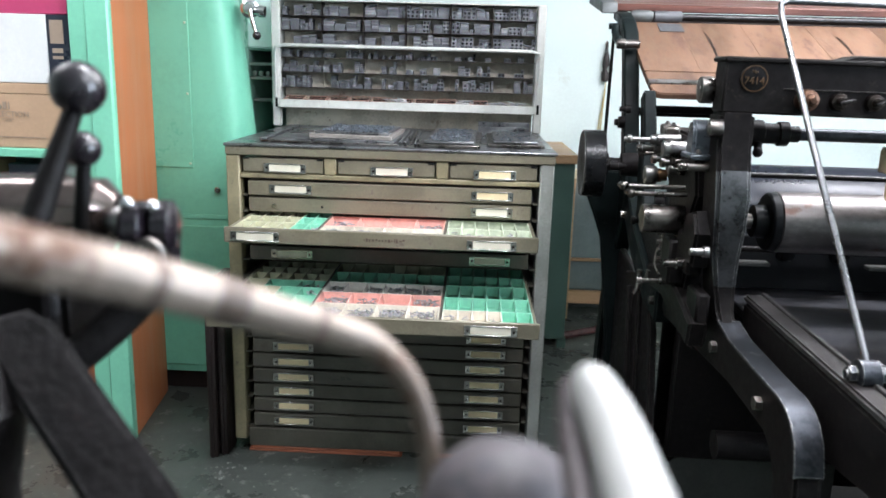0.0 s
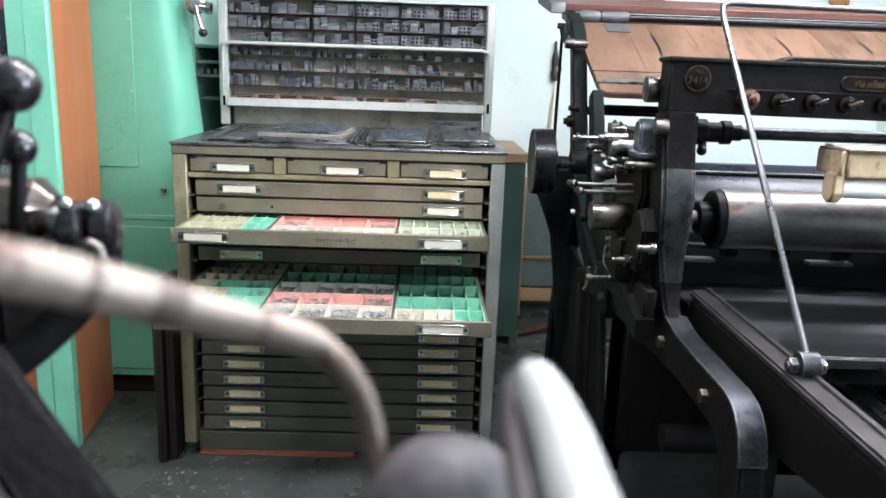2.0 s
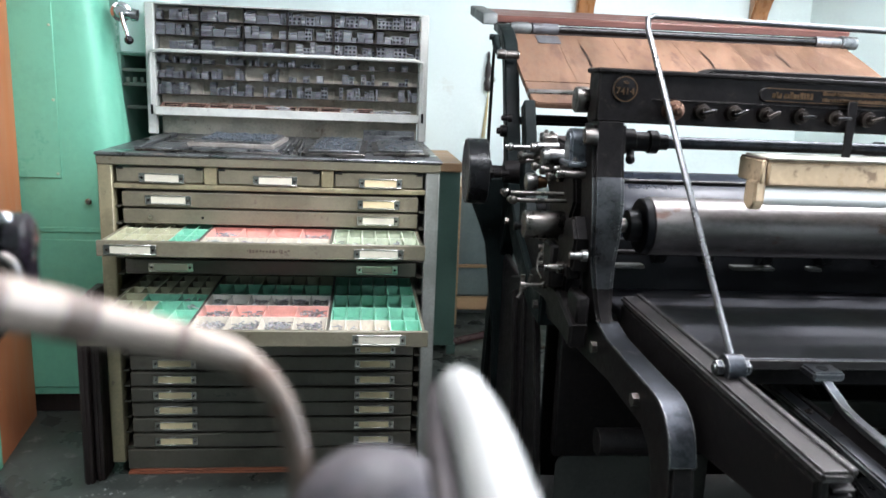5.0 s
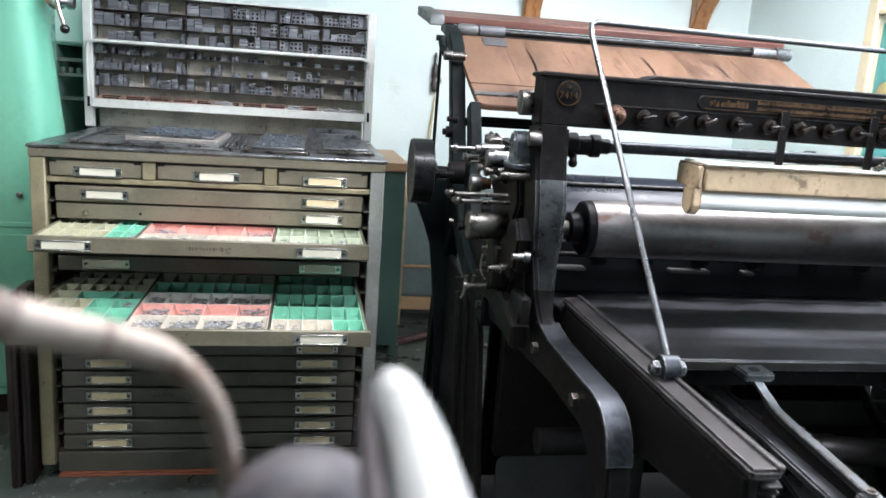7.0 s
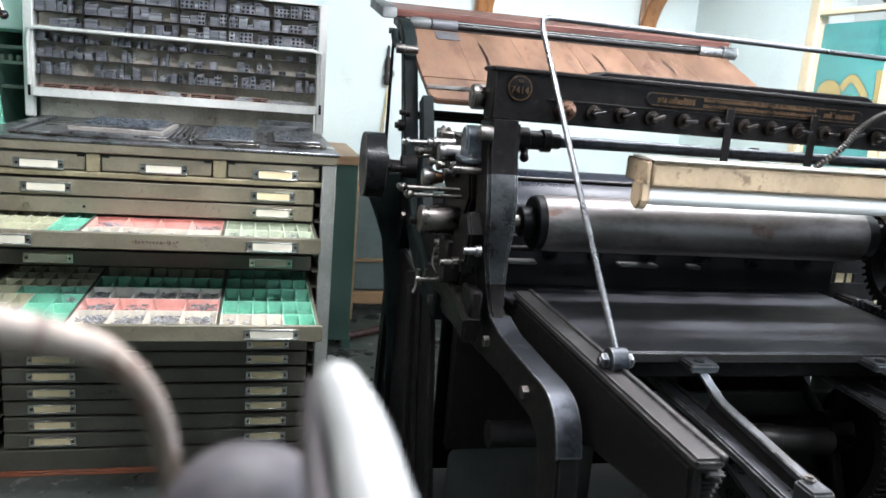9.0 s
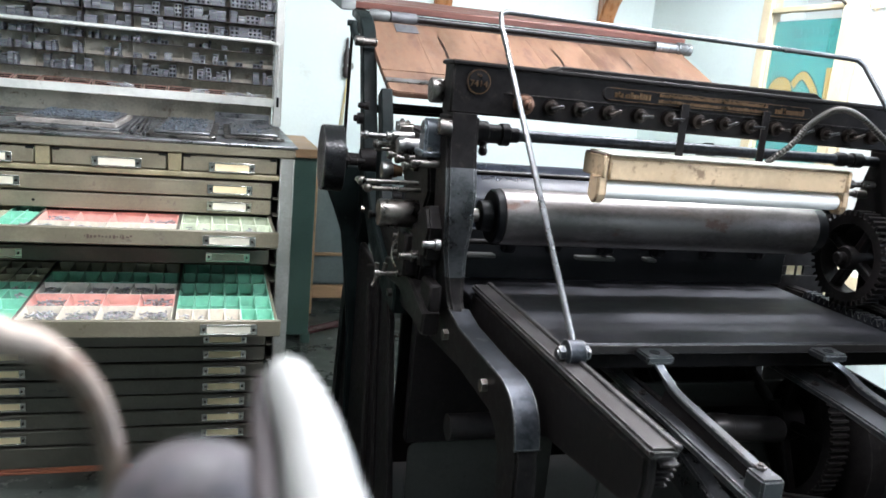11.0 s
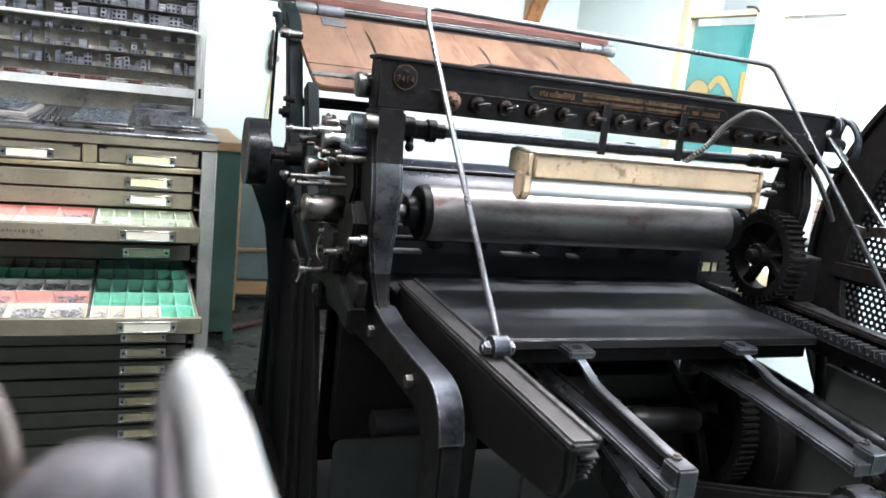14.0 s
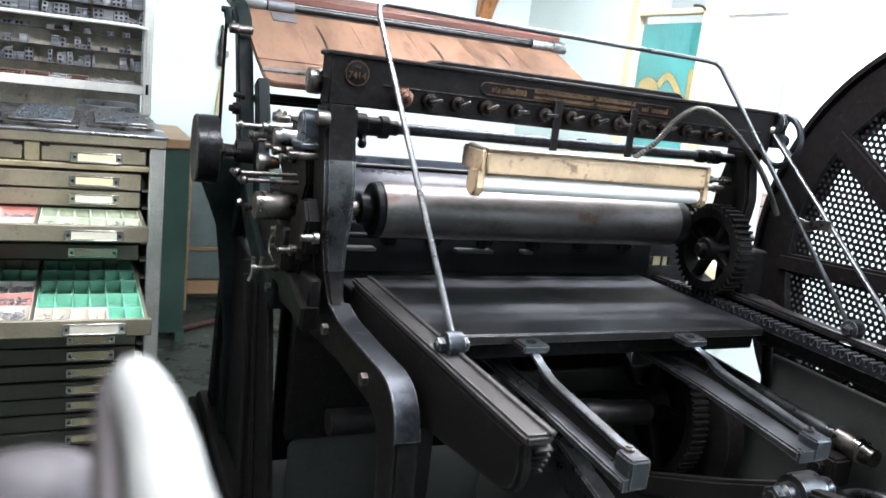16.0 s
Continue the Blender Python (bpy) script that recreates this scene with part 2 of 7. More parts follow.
WHITEP = material("white_paper", (0.60, 0.62, 0.60), 0.7, dark=0.9, scale=4, bump=0.06, wear=(0.50, 0.50, 0.47), wear_amount=0.15, wear_scale=4)
HOLDER = material("nickel_holder", (0.62, 0.60, 0.56), 0.22, 1.0, dark=0.88, scale=12, bump=0.02, rough_var=0.05, grain=0.05, wear=(0.35, 0.30, 0.25), wear_amount=0.02, wear_scale=40)
MINT = material("mint_enamel", (0.175, 0.52, 0.36), 0.36, dark=0.88, scale=2.5, fine=50, bump=0.05, coat=0.15)
MINT2 = material("mint_shelf_paint", (0.22, 0.60, 0.41), 0.4, dark=0.9, scale=4, fine=60, bump=0.06)
DKGREEN = material("dark_green_enamel", (0.055, 0.105, 0.085), 0.4, dark=0.85, scale=4, bump=0.06)
ORANGE = material("orange_laminate", (0.53, 0.185, 0.08), 0.5, dark=0.92, scale=3, fine=40, bump=0.03, stretch=(3, 3, 0.6), spec=0.25)
BOXCREAM = material("lamp_cream_enamel", (0.57, 0.42, 0.265), 0.42, dark=0.8, scale=8, fine=80, bump=0.1, wear=(0.20, 0.13, 0.075), wear_amount=0.38, wear_scale=22, edge=(0.10, 0.065, 0.04), edge_width=0.006, grime=0.3)
GLASSW = material("opal_tube", (0.90, 0.89, 0.86), 0.45, dark=0.98, scale=2, bump=0)
WINFRAME = material("cream_window_paint", (0.78, 0.67, 0.45), 0.45, dark=0.85, scale=8, bump=0.08, wear=(0.50, 0.36, 0.19), wear_amount=0.15)
TEAL = material("teal_sign", (0.045, 0.33, 0.31), 0.5, dark=0.88, scale=3, bump=0.03)
SIGNGOLD = material("sign_ochre", (0.46, 0.33, 0.09), 0.5, dark=0.9, scale=5, bump=0.03)
SIGNDARK = material("sign_dark_green", (0.02, 0.14, 0.13), 0.5, dark=0.9, scale=5, bump=0.03)
CARD_W = material("white_carton", (0.80, 0.80, 0.78), 0.6, dark=0.93, scale=4, bump=0.03)
CARD_B = material("beige_carton", (0.50, 0.33, 0.21), 0.65, dark=0.9, scale=4, bump=0.04)
CARD_N = material("navy_carton", (0.02, 0.025, 0.04), 0.4, dark=0.9, scale=4, bump=0.03)
CARD_P = material("pink_carton", (0.55, 0.06, 0.16), 0.5, dark=0.9, scale=4, bump=0.03)
INKBAR = material("print_ink", (0.055, 0.05, 0.045), 0.6, dark=0.8, bump=0)
GREYINK = material("faded_print", (0.36, 0.27, 0.20), 0.6, dark=0.85, bump=0)
CHROME = material("chrome", (0.58, 0.57, 0.58), 0.13, 1.0, dark=0.8, scale=10, fine=90, bump=0.05, rough_var=0.05)
SCRIBBLE = material("brown_scribble", (0.10, 0.066, 0.05), 0.6, dark=0.8, bump=0)
BARSTEEL = material("polished_bar", (0.31, 0.25, 0.205), 0.50, 0.55, dark=0.72, scale=22, fine=150, bump=0.05, wear=(0.075, 0.036, 0.021), wear_amount=0.68, wear_scale=26, rough_var=0.08, grime=0.3)
BAREND = material("rusty_bar_end", (0.17, 0.125, 0.098), 0.5, 0.35, dark=0.5, scale=40, fine=150, bump=0.12, wear=(0.11, 0.048, 0.030), wear_amount=0.6, wear_scale=60, rough_var=0.1, grime=0.3)
BAKELITE = material("black_bakelite", (0.012, 0.009, 0.012), 0.26, dark=0.8, scale=8, bump=0.02, coat=0.15)
DULLCAP = material("dull_cap_paint", (0.085, 0.092, 0.09), 0.55, dark=0.7, scale=20, bump=0.1, wear=(0.10, 0.085, 0.07), wear_amount=0.3)
TAPE = material("silver_tape", (0.078, 0.080, 0.086), 0.5, 0.15, dark=0.75, scale=20, bump=0.15)
CABLE = material("ribbed_conduit", (0.09, 0.084, 0.076), 0.42, 0.8, dark=0.6, scale=60, fine=300, bump=0.2)
BRKT = material("varnished_wood", (0.40, 0.17, 0.06), 0.35, dark=0.75, scale=6, bump=0.05, stretch=(5, 5, 0.6), coat=0.3)
PANE = bpy.data.materials.new("clear_glass")
PANE.use_nodes = True
PANE.node_tree.nodes["Principled BSDF"].inputs["Transmission Weight"].default_value = 1.0
PANE.node_tree.nodes["Principled BSDF"].inputs["Roughness"].default_value = 0.02
BROWNED = material("browned_steel", (0.032, 0.020, 0.021), 0.5, 0.1, dark=0.7, scale=20, bump=0.05)
HANDLE = material("pale_polished_handle", (0.40, 0.395, 0.375), 0.5, 0.2, dark=0.85, scale=14, bump=0.02, wear=(0.45, 0.38, 0.34), wear_amount=0.2, wear_scale=30)
NEARIRON = material("black_painted_iron", (0.0045, 0.0036, 0.0036), 0.5, dark=0.5, scale=20, fine=150, bump=0.5, spec=0.12, wear=(0.05, 0.022, 0.018), wear_amount=0.12, wear_scale=40, edge=(0.06, 0.055, 0.055), edge_width=0.003, edge_metal=0.3)
KNOB = material("dull_steel_knob", (0.085, 0.072, 0.076), 0.62, dark=0.45, scale=55, fine=160, bump=0.1, wear=(0.035, 0.032, 0.042), wear_amount=0.6, wear_scale=48)
MAROON = material("maroon_enamel", (0.06, 0.018, 0.018), 0.35, dark=0.7, scale=20, bump=0.05)
BLUEIRON = material("blue_grey_iron", (0.040, 0.048, 0.056), 0.3, 0.4, dark=0.6, scale=18, bump=0.2, edge=(0.2, 0.22, 0.25))
BRICKS = varied("bare_brick", [(0.30, 0.20, 0.15), (0.22, 0.16, 0.13), (0.38, 0.30, 0.25)], 0.85, 0.0)
MORTAR = material("crumbling_mortar", (0.34, 0.30, 0.26), 0.85, dark=0.6, scale=25, bump=0.5)
SIGNWORD = material("sign_word_green", (0.026, 0.19, 0.19), 0.5, dark=0.9, scale=5, bump=0.03)
MOUNT = material("worn_block_mount", (0.30, 0.27, 0.245), 0.5, dark=0.6, scale=14, bump=0.15, wear=(0.12, 0.10, 0.09), wear_amount=0.35, edge=(0.42, 0.40, 0.38))
ROD = material("drawn_rod", (0.16, 0.16, 0.165), 0.32, 1.0, dark=0.7, scale=8, fine=120, bump=0.03, rough_var=0.06)
BRONZE = material("dark_bronze", (0.042, 0.034, 0.030), 0.42, 1.0, dark=0.5, scale=40, bump=0.15, edge=(0.18, 0.145, 0.12), edge_width=0.0012)
GLOSSBLACK = material("glossy_black_paint", (0.006, 0.0062, 0.0068), 0.26, dark=0.7, scale=8, fine=140, bump=0.1, spec=0.22, edge=(0.06, 0.058, 0.055), edge_width=0.003)
# darker paint for the unseen walls, chosen so they bounce less light
WALL_LOW_BOUNCE = material("low_bounce_wall_paint", (0.40, 0.45, 0.42), 0.6, dark=0.85, scale=1.3, fine=60, bump=0.06)
SATIN = material("satin_worn_iron", (0.095, 0.096, 0.10), 0.34, 0.9, dark=0.65, scale=20, fine=160, bump=0.14, rough_var=0.1, edge=(0.62, 0.61, 0.60), edge_width=0.0028, wear=(0.05, 0.046, 0.044), wear_amount=0.25, wear_scale=25)
DULLGREY = material("dull_grey_sheet", (0.043, 0.044, 0.040), 0.6, dark=0.6, scale=7, bump=0.15, wear=(0.03, 0.027, 0.024), wear_amount=0.3)
FLANGE = material("oiled_iron", (0.040, 0.036, 0.035), 0.4, 0.7, dark=0.75, scale=20, fine=160, bump=0.1, rough_var=0.05, edge=(0.34, 0.33, 0.32), edge_width=0.0018)
ARMFLANGE = material("dark_bed_steel", (0.10, 0.105, 0.112), 0.34, 0.9, dark=0.75, scale=12, fine=170, bump=0.06, rough_var=0.06, edge=(0.62, 0.61, 0.60), edge_width=0.0025)
ARMSTEEL = material("rubbed_bed_steel", (0.125, 0.13, 0.14), 0.33, 0.95, grain=0.06, dark=0.85, scale=14, fine=170, bump=0.05, rough_var=0.05, edge=(0.46, 0.45, 0.44), edge_width=0.003, wear=(0.12, 0.10, 0.09), wear_amount=0.05, wear_scale=30)
LAMPWHITE = material("white_lamp_lid", (0.76, 0.73, 0.64), 0.45, dark=0.85, scale=10, bump=0.08, wear=(0.35, 0.28, 0.2), wear_amount=0.25, wear_scale=26)
YELLOW = material("yellow_cord", (0.62, 0.50, 0.22), 0.6, dark=0.8, scale=20, bump=0.1)
BATTEN = material("red_painted_batten", (0.40, 0.125, 0.065), 0.5, dark=0.6, scale=8, fine=60, bump=0.1, stretch=(0.5, 5, 5), wear=(0.16, 0.06, 0.04), wear_amount=0.3)
RECESS = material("recess_green_enamel", (0.30, 0.50, 0.42), 0.45, dark=0.8, scale=5, bump=0.05)
WINE = material("browned_chrome", (0.22, 0.165, 0.15), 0.13, 0.85, dark=0.6, scale=12, bump=0.04, coat=0.3)
CRUMB = material("plaster_crumbs", (0.24, 0.245, 0.23), 0.8, dark=0.7, scale=40, bump=0.2)
DARKROD = material("dark_drawn_rod", (0.032, 0.031, 0.031), 0.33, 1.0, dark=0.7, scale=12, fine=120, bump=0.04, rough_var=0.05)

# ---- building kit ----
ORIGIN = {}


def thing(name, at, label, category, group="", turn=0.0):
    """An Empty at the thing's base. Parts are drawn in the same coordinates as at."""
    ob = new(name)
    ob.empty_display_size = 0.05
    ob.matrix_world = pose(0, 0, 0, 0, 0, turn) @ pose(*at)
    ORIGIN[ob.name] = Vector(at)
    return tagged(ob, label, category, group)


def finish(bm, name, mats, angle=38):
    me = bpy.data.meshes.new(name)
    bmesh.ops.recalc_face_normals(bm, faces=bm.faces)
    for f in bm.faces:
        f.smooth = True
    lim = radians(angle)
    for e in bm.edges:
        e.smooth = len(e.link_faces) == 2 and e.calc_face_angle(0) < lim
    bm.to_mesh(me)
    bm.free()
    for m in mats if isinstance(mats, (list, tuple)) else [mats]:
        me.materials.append(m)
    return me


def part(name, bm, mats, parent, label="", angle=38):
    ob = new(name, finish(bm, name, mats, angle))
    ob.parent = parent
    if parent.name in ORIGIN:
        ob.location = -ORIGIN[parent.name]
    return tagged(ob, label)


def solo(name, bm, mats, label="", category="", kind="", group=""):
    return tagged(new(name, finish(bm, name, mats)), label, category, group, kind)


def B():
    return bmesh.new()


def merge(bm, tmp, m=None, mi=0):
    if m is not None:
        bmesh.ops.transform(tmp, matrix=m, verts=tmp.verts)
    vs = {v: bm.verts.new(v.co) for v in tmp.verts}
    for f in tmp.faces:
        try:
            nf = bm.faces.new([vs[v] for v in f.verts])
            nf.material_index = mi
        except ValueError:
            pass
    tmp.free()
    return bm


def box(bm, x0, x1, y0, y1, z0, z1, bev=0.003, m=None, mi=0, seg=1):
    t = bmesh.new()
    bmesh.ops.create_cube(t, size=1)
    for v in t.verts:
        v.co = Vector(((x0 + x1) / 2 + v.co.x * (x1 - x0), (y0 + y1) / 2 + v.co.y * (y1 - y0), (z0 + z1) / 2 + v.co.z * (z1 - z0)))
    b = min(bev, 0.45 * min(abs(x1 - x0), abs(y1 - y0), abs(z1 - z0)))
    if b > 0:
        bmesh.ops.bevel(t, geom=t.edges[:], offset=b, segments=seg, affect="EDGES", clamp_overlap=True)
    return merge(bm, t, m, mi)


def rod(bm, a, b, r, r2=None, seg=20, bev=0.0, mi=0):
    """A solid round bar from a to b."""
    a, b = Vector(a), Vector(b)
    t = bmesh.new()
    d = b - a
    bmesh.ops.create_cone(t, cap_ends=True, segments=seg, radius1=r, radius2=r if r2 is None else r2, depth=d.length)
    if bev:
        caps = [e for e in t.edges if abs(e.verts[0].co.z - e.verts[1].co.z) < 1e-6]
        bmesh.ops.bevel(t, geom=caps, offset=bev, segments=2, affect="EDGES", clamp_overlap=True)
    m = Matrix.Translation((a + b) / 2) @ d.to_track_quat("Z", "Y").to_matrix().to_4x4()
    return merge(bm, t, m, mi)


def lathe(bm, a, b, prof, seg=28, mi=0):
    """Turned shape round the line a to b; prof: pairs of (share of the way, radius)."""
    a, b = Vector(a), Vector(b)
    d = b - a
    q = d.to_track_quat("Z", "Y").to_matrix()
    rings = []
    for s, r in prof:
        c = a + d * s
        rings.append([bm.verts.new(c + q @ Vector((r * math.cos(2 * math.pi * k / seg), r * math.sin(2 * math.pi * k / seg), 0))) for k in range(seg)])
    for i in range(len(rings) - 1):
        for k in range(seg):
            f = bm.faces.new((rings[i][k], rings[i][(k + 1) % seg], rings[i + 1][(k + 1) % seg], rings[i + 1][k]))
            f.material_index = mi
    for ring in (rings[0], rings[-1]):
        bm.faces.new(ring).material_index = mi
    return bm


def smooth_path(pts, n=6):
    """Points on a rounded line through pts."""
    pts = [Vector(p) for p in pts]
    out = []
    for i in range(len(pts) - 1):
        p0, p1, p2, p3 = pts[max(0, i - 1)], pts[i], pts[i + 1], pts[min(len(pts) - 1, i + 2)]
        for k in range(n):
            s = k / n
            out.append(0.5 * (2 * p1 + (p2 - p0) * s + (2 * p0 - 5 * p1 + 4 * p2 - p3) * s * s + (3 * p1 - p0 - 3 * p2 + p3) * s ** 3))
    return out + [pts[-1]]


def sweep(bm, pts, radii, seg=12, flat=1.0, mi=0):
    """A tube along pts; radii: one number or one a point."""
    pts = [Vector(p) for p in pts]
    if not isinstance(radii, (list, tuple)):
        radii = [radii] * len(pts)
    rings, up = [], None
    for i, p in enumerate(pts):
        d = (pts[min(i + 1, len(pts) - 1)] - pts[max(i - 1, 0)]).normalized()
        if up is None:
            up = d.orthogonal().normalized()
        up = (up - d * up.dot(d)).normalized()
        side = d.cross(up)
        rings.append([bm.verts.new(p + radii[i] * (math.cos(2 * math.pi * k / seg) * up + flat * math.sin(2 * math.pi * k / seg) * side)) for k in range(seg)])
    for i in range(len(rings) - 1):
        for k in range(seg):
            bm.faces.new((rings[i][k], rings[i][(k + 1) % seg], rings[i + 1][(k + 1) % seg], rings[i + 1][k])).material_index = mi
    for ring in (rings[0], rings[-1]):
        bm.faces.new(ring).material_index = mi
    return bm


def plate(bm, outline, axis, lo, hi, bev=0.004, mi=0, seg=1, m=None):
    """A flat casting: an outline of pairs in the plane across axis, drawn out from lo to hi."""
    t = bmesh.new()
    def at(p, h):
        return {"x": (h, p[0], p[1]), "y": (p[0], h, p[1]), "z": (p[0], p[1], h)}[axis]
    low = [t.verts.new(at(p, lo)) for p in outline]
    high = [t.verts.new(at(p, hi)) for p in outline]
    k = len(outline)
    t.faces.new(low)
    t.faces.new(high)
    for i in range(k):
        t.faces.new((low[i], low[(i + 1) % k], high[(i + 1) % k], high[i]))
    bmesh.ops.recalc_face_normals(t, faces=t.faces)
    if bev:
        rim = [e for e in t.edges if len(e.link_faces) == 2 and (len(e.link_faces[0].verts) > 4 or len(e.link_faces[1].verts) > 4 or k <= 4)]
        bmesh.ops.bevel(t, geom=rim, offset=bev, segments=seg, affect="EDGES", clamp_overlap=True)
    bmesh.ops.triangulate(t, faces=[f for f in t.faces if len(f.verts) > 4])
    return merge(bm, t, m, mi)


def ball(bm, c, r, u=20, v=12, scale=(1, 1, 1), mi=0):
    t = bmesh.new()
    bmesh.ops.create_uvsphere(t, u_segments=u, v_segments=v, radius=r)
    return merge(bm, t, Matrix.Translation(c) @ Matrix.Diagonal((*scale, 1)), mi)


def arc(c, r, a0, a1, n):
    """Points on an arc in a plane, degrees."""
    return [(c[0] + r * math.cos(radians(a0 + (a1 - a0) * i / n)), c[1] + r * math.sin(radians(a0 + (a1 - a0) * i / n))) for i in range(n + 1)]


def hexbolt(bm, c, axis, r=0.009, h=0.007):
    c = Vector(c)
    rod(bm, c, c + Vector(axis) * h, r, seg=6, bev=0.001)
    rod(bm, c + Vector(axis) * h, c + Vector(axis) * (h + 0.003), r * 0.55, seg=10)
    return bm

# ---- room ----
XL, XR, YB, YF, H = -2.3, 3.42, 1.95, -4.6, 2.9
WY0, WY1, WZ0, WZ1 = 0.12, 0.90, 0.78, 2.35      # window opening in the east wall
VY0, VY1, VZ0, VZ1 = -2.76, -1.96, 1.12, 2.28    # second window, beside the flywheel

bm = box(B(), XL - 0.2, XR + 0.2, YF - 0.2, YB + 0.2, -0.12, 0.0, 0)
bmesh.ops.subdivide_edges(bm, edges=bm.edges[:], cuts=3, use_grid_fill=True)
solo("floor", bm, FLOOR, "worn grey-green painted concrete floor with pale scuffs", "floor", "structure")
solo("ceiling", box(B(), XL - 0.2, XR + 0.2, YF - 0.2, YB + 0.2, H, H + 0.12, 0), CEIL, "plain white painted ceiling of the workshop", "ceiling", "structure")
wn = solo("wall_north", box(B(), XL - 0.2, XR, YB, YB + 0.2, 0, H, 0), WALL, "pale mint painted plaster wall", "wall", "structure")
# south and west walls are unseen and kept dark to lower the ambient light
solo("wall_south", box(B(), XL - 0.2, XR, YF - 0.2, YF, 0, H, 0), WALL_LOW_BOUNCE, "unseen plaster wall, dulled grey-green to cut bounced light", "wall", "structure")
solo("wall_west", box(B(), XL - 0.2, XL, YF, YB, 0, H, 0), WALL_LOW_BOUNCE, "unseen plaster wall, dulled grey-green to cut bounced light", "wall", "structure")
bm = B()
box(bm, XR, XR + 0.25, YF - 0.2, VY0, 0, H, 0)
box(bm, XR, XR + 0.25, VY1, WY0, 0, H, 0)
box(bm, XR, XR + 0.25, VY0, VY1, 0, VZ0, 0)
box(bm, XR, XR + 0.25, VY0, VY1, VZ1, H, 0)
box(bm, XR, XR + 0.25, WY1, YB + 0.2, 0, H, 0)
box(bm, XR, XR + 0.25, WY0, WY1, 0, WZ0, 0)
box(bm, XR, XR + 0.25, WY0, WY1, WZ1, H, 0)
solo("wall_east", bm, WALL, "white painted plaster wall with a window opening", "wall", "structure")
for nm, bx in (("trim_west", (XL, XL + 0.006, YF, YB - 0.006)), ("trim_south", (XL + 0.006, XR, YF, YF + 0.006))):
    solo(nm, box(B(), *bx, 0.0, 0.70, 0.002), DADO, "grey-green gloss dado on the plaster wall", "dado", "structure")
solo("trim", box(B(), XL, XR, YB - 0.006, YB, 0.0, 0.78, 0.002), DADO, "grey-green gloss dado on the plaster wall", "dado", "structure")


def window():
    w = thing("window_1", (XR, (WY0 + WY1) / 2, WZ0), "cream painted wooden casement window in a white wall", "window")
    w["kind"] = "structure"
    f = B()
    for y0, y1 in ((WY0 - 0.03, WY0 + 0.07), (WY1 - 0.065, WY1 + 0.005)):
        box(f, XR - 0.008, XR + 0.06, y0, y1, WZ0 - 0.03, WZ1 + 0.03, 0.006)
    for z0, z1 in ((WZ0 - 0.03, WZ0 + 0.05), (WZ1 - 0.05, WZ1 + 0.03)):
        box(f, XR - 0.006, XR + 0.058, WY0 + 0.065, WY1 - 0.065, z0, z1, 0.006)
    part("window_frame", f, WINFRAME, w)
    f = box(B(), XR - 0.014, XR + 0.05, 0.240, 0.298, WZ0 + 0.05, WZ1 - 0.05, 0.006)
    box(f, XR - 0.011, XR + 0.045, 0.302, 0.366, WZ0 + 0.05, WZ1 - 0.05, 0.006)
    part("mullion", f, WINFRAME, w)
    part("transom", box(B(), XR - 0.008, XR + 0.04, 0.366, WY1 - 0.07, 1.808, 1.832, 0.003), WINFRAME, w)
    part("latch", sweep(B(), smooth_path([(XR - 0.012, 0.35, 1.82), (XR - 0.03, 0.36, 1.835), (XR - 0.03, 0.41, 1.84)]), 0.006, 8), STEEL, w)
    part("window_sill", box(B(), XR - 0.09, XR + 0.1, WY0 - 0.06, WY1 + 0.06, WZ0 - 0.07, WZ0 - 0.032, 0.006), WINFRAME, w)
    part("apron_panel", box(B(), XR - 0.03, XR - 0.001, -0.10, WY1 + 0.04, 0.40, WZ0 - 0.072, 0.004), WINFRAME, w, "cream painted wooden panel below the sill")
    for y0, y1, z0, z1 in ((0.366, WY1 - 0.072, WZ0 + 0.052, 1.806), (0.366, WY1 - 0.072, 1.834, WZ1 - 0.052), (WY0 + 0.072, 0.238, WZ0 + 0.052, WZ1 - 0.052)):
        g = part("pane", box(B(), XR + 0.008, XR + 0.012, y0, y1, z0, z1, 0), PANE, w, "clear window pane")
        g.visible_shadow = False
    return w


window()
w2 = thing("window_2", (XR, (VY0 + VY1) / 2, VZ0), "cream painted wooden window letting in daylight", "window")
w2["kind"] = "structure"
f = B()
for y0, y1 in ((VY0, VY0 + 0.05), (VY1 - 0.05, VY1)):
    box(f, XR + 0.08, XR + 0.14, y0, y1, VZ0, VZ1, 0.005)
for z0, z1 in ((VZ0, VZ0 + 0.05), (VZ1 - 0.05, VZ1)):
    box(f, XR + 0.08, XR + 0.14, VY0 + 0.05, VY1 - 0.05, z0, z1, 0.005)
part("window_frame", f, WINFRAME, w2)
g = part("pane", box(B(), XR + 0.10, XR + 0.105, VY0 + 0.05, VY1 - 0.05, VZ0 + 0.05, VZ1 - 0.05, 0), PANE, w2, "clear window pane")
g.visible_shadow = False
sign = thing("shop_sign", (XR + 0.035, 0.3, 0.83), "teal painted shop sign behind the window, seen from its back", "sign")
part("panel", box(B(), XR + 0.030, XR + 0.036, 0.20, 0.825, 0.84, 1.772, 0.001), TEAL, sign)
# curling ochre letter shapes and the mirrored words
def flat_band(pts, w, x, mat, name):
    """A flat painted stroke on the sign."""
    t = B()
    P = smooth_path([(0, a, b) for a, b in pts], 8)
    prev = None
    for i, p in enumerate(P):
        d = (P[min(i + 1, len(P) - 1)] - P[max(i - 1, 0)]).normalized()
        n = Vector((0, -d.z, d.y)) * w / 2
        cur = [t.verts.new((x, p.y + n.y, p.z + n.z)), t.verts.new((x, p.y - n.y, p.z - n.z))]
        if prev:
            t.faces.new((prev[0], cur[0], cur[1], prev[1]))
        prev = cur
    part(name, t, mat, sign)


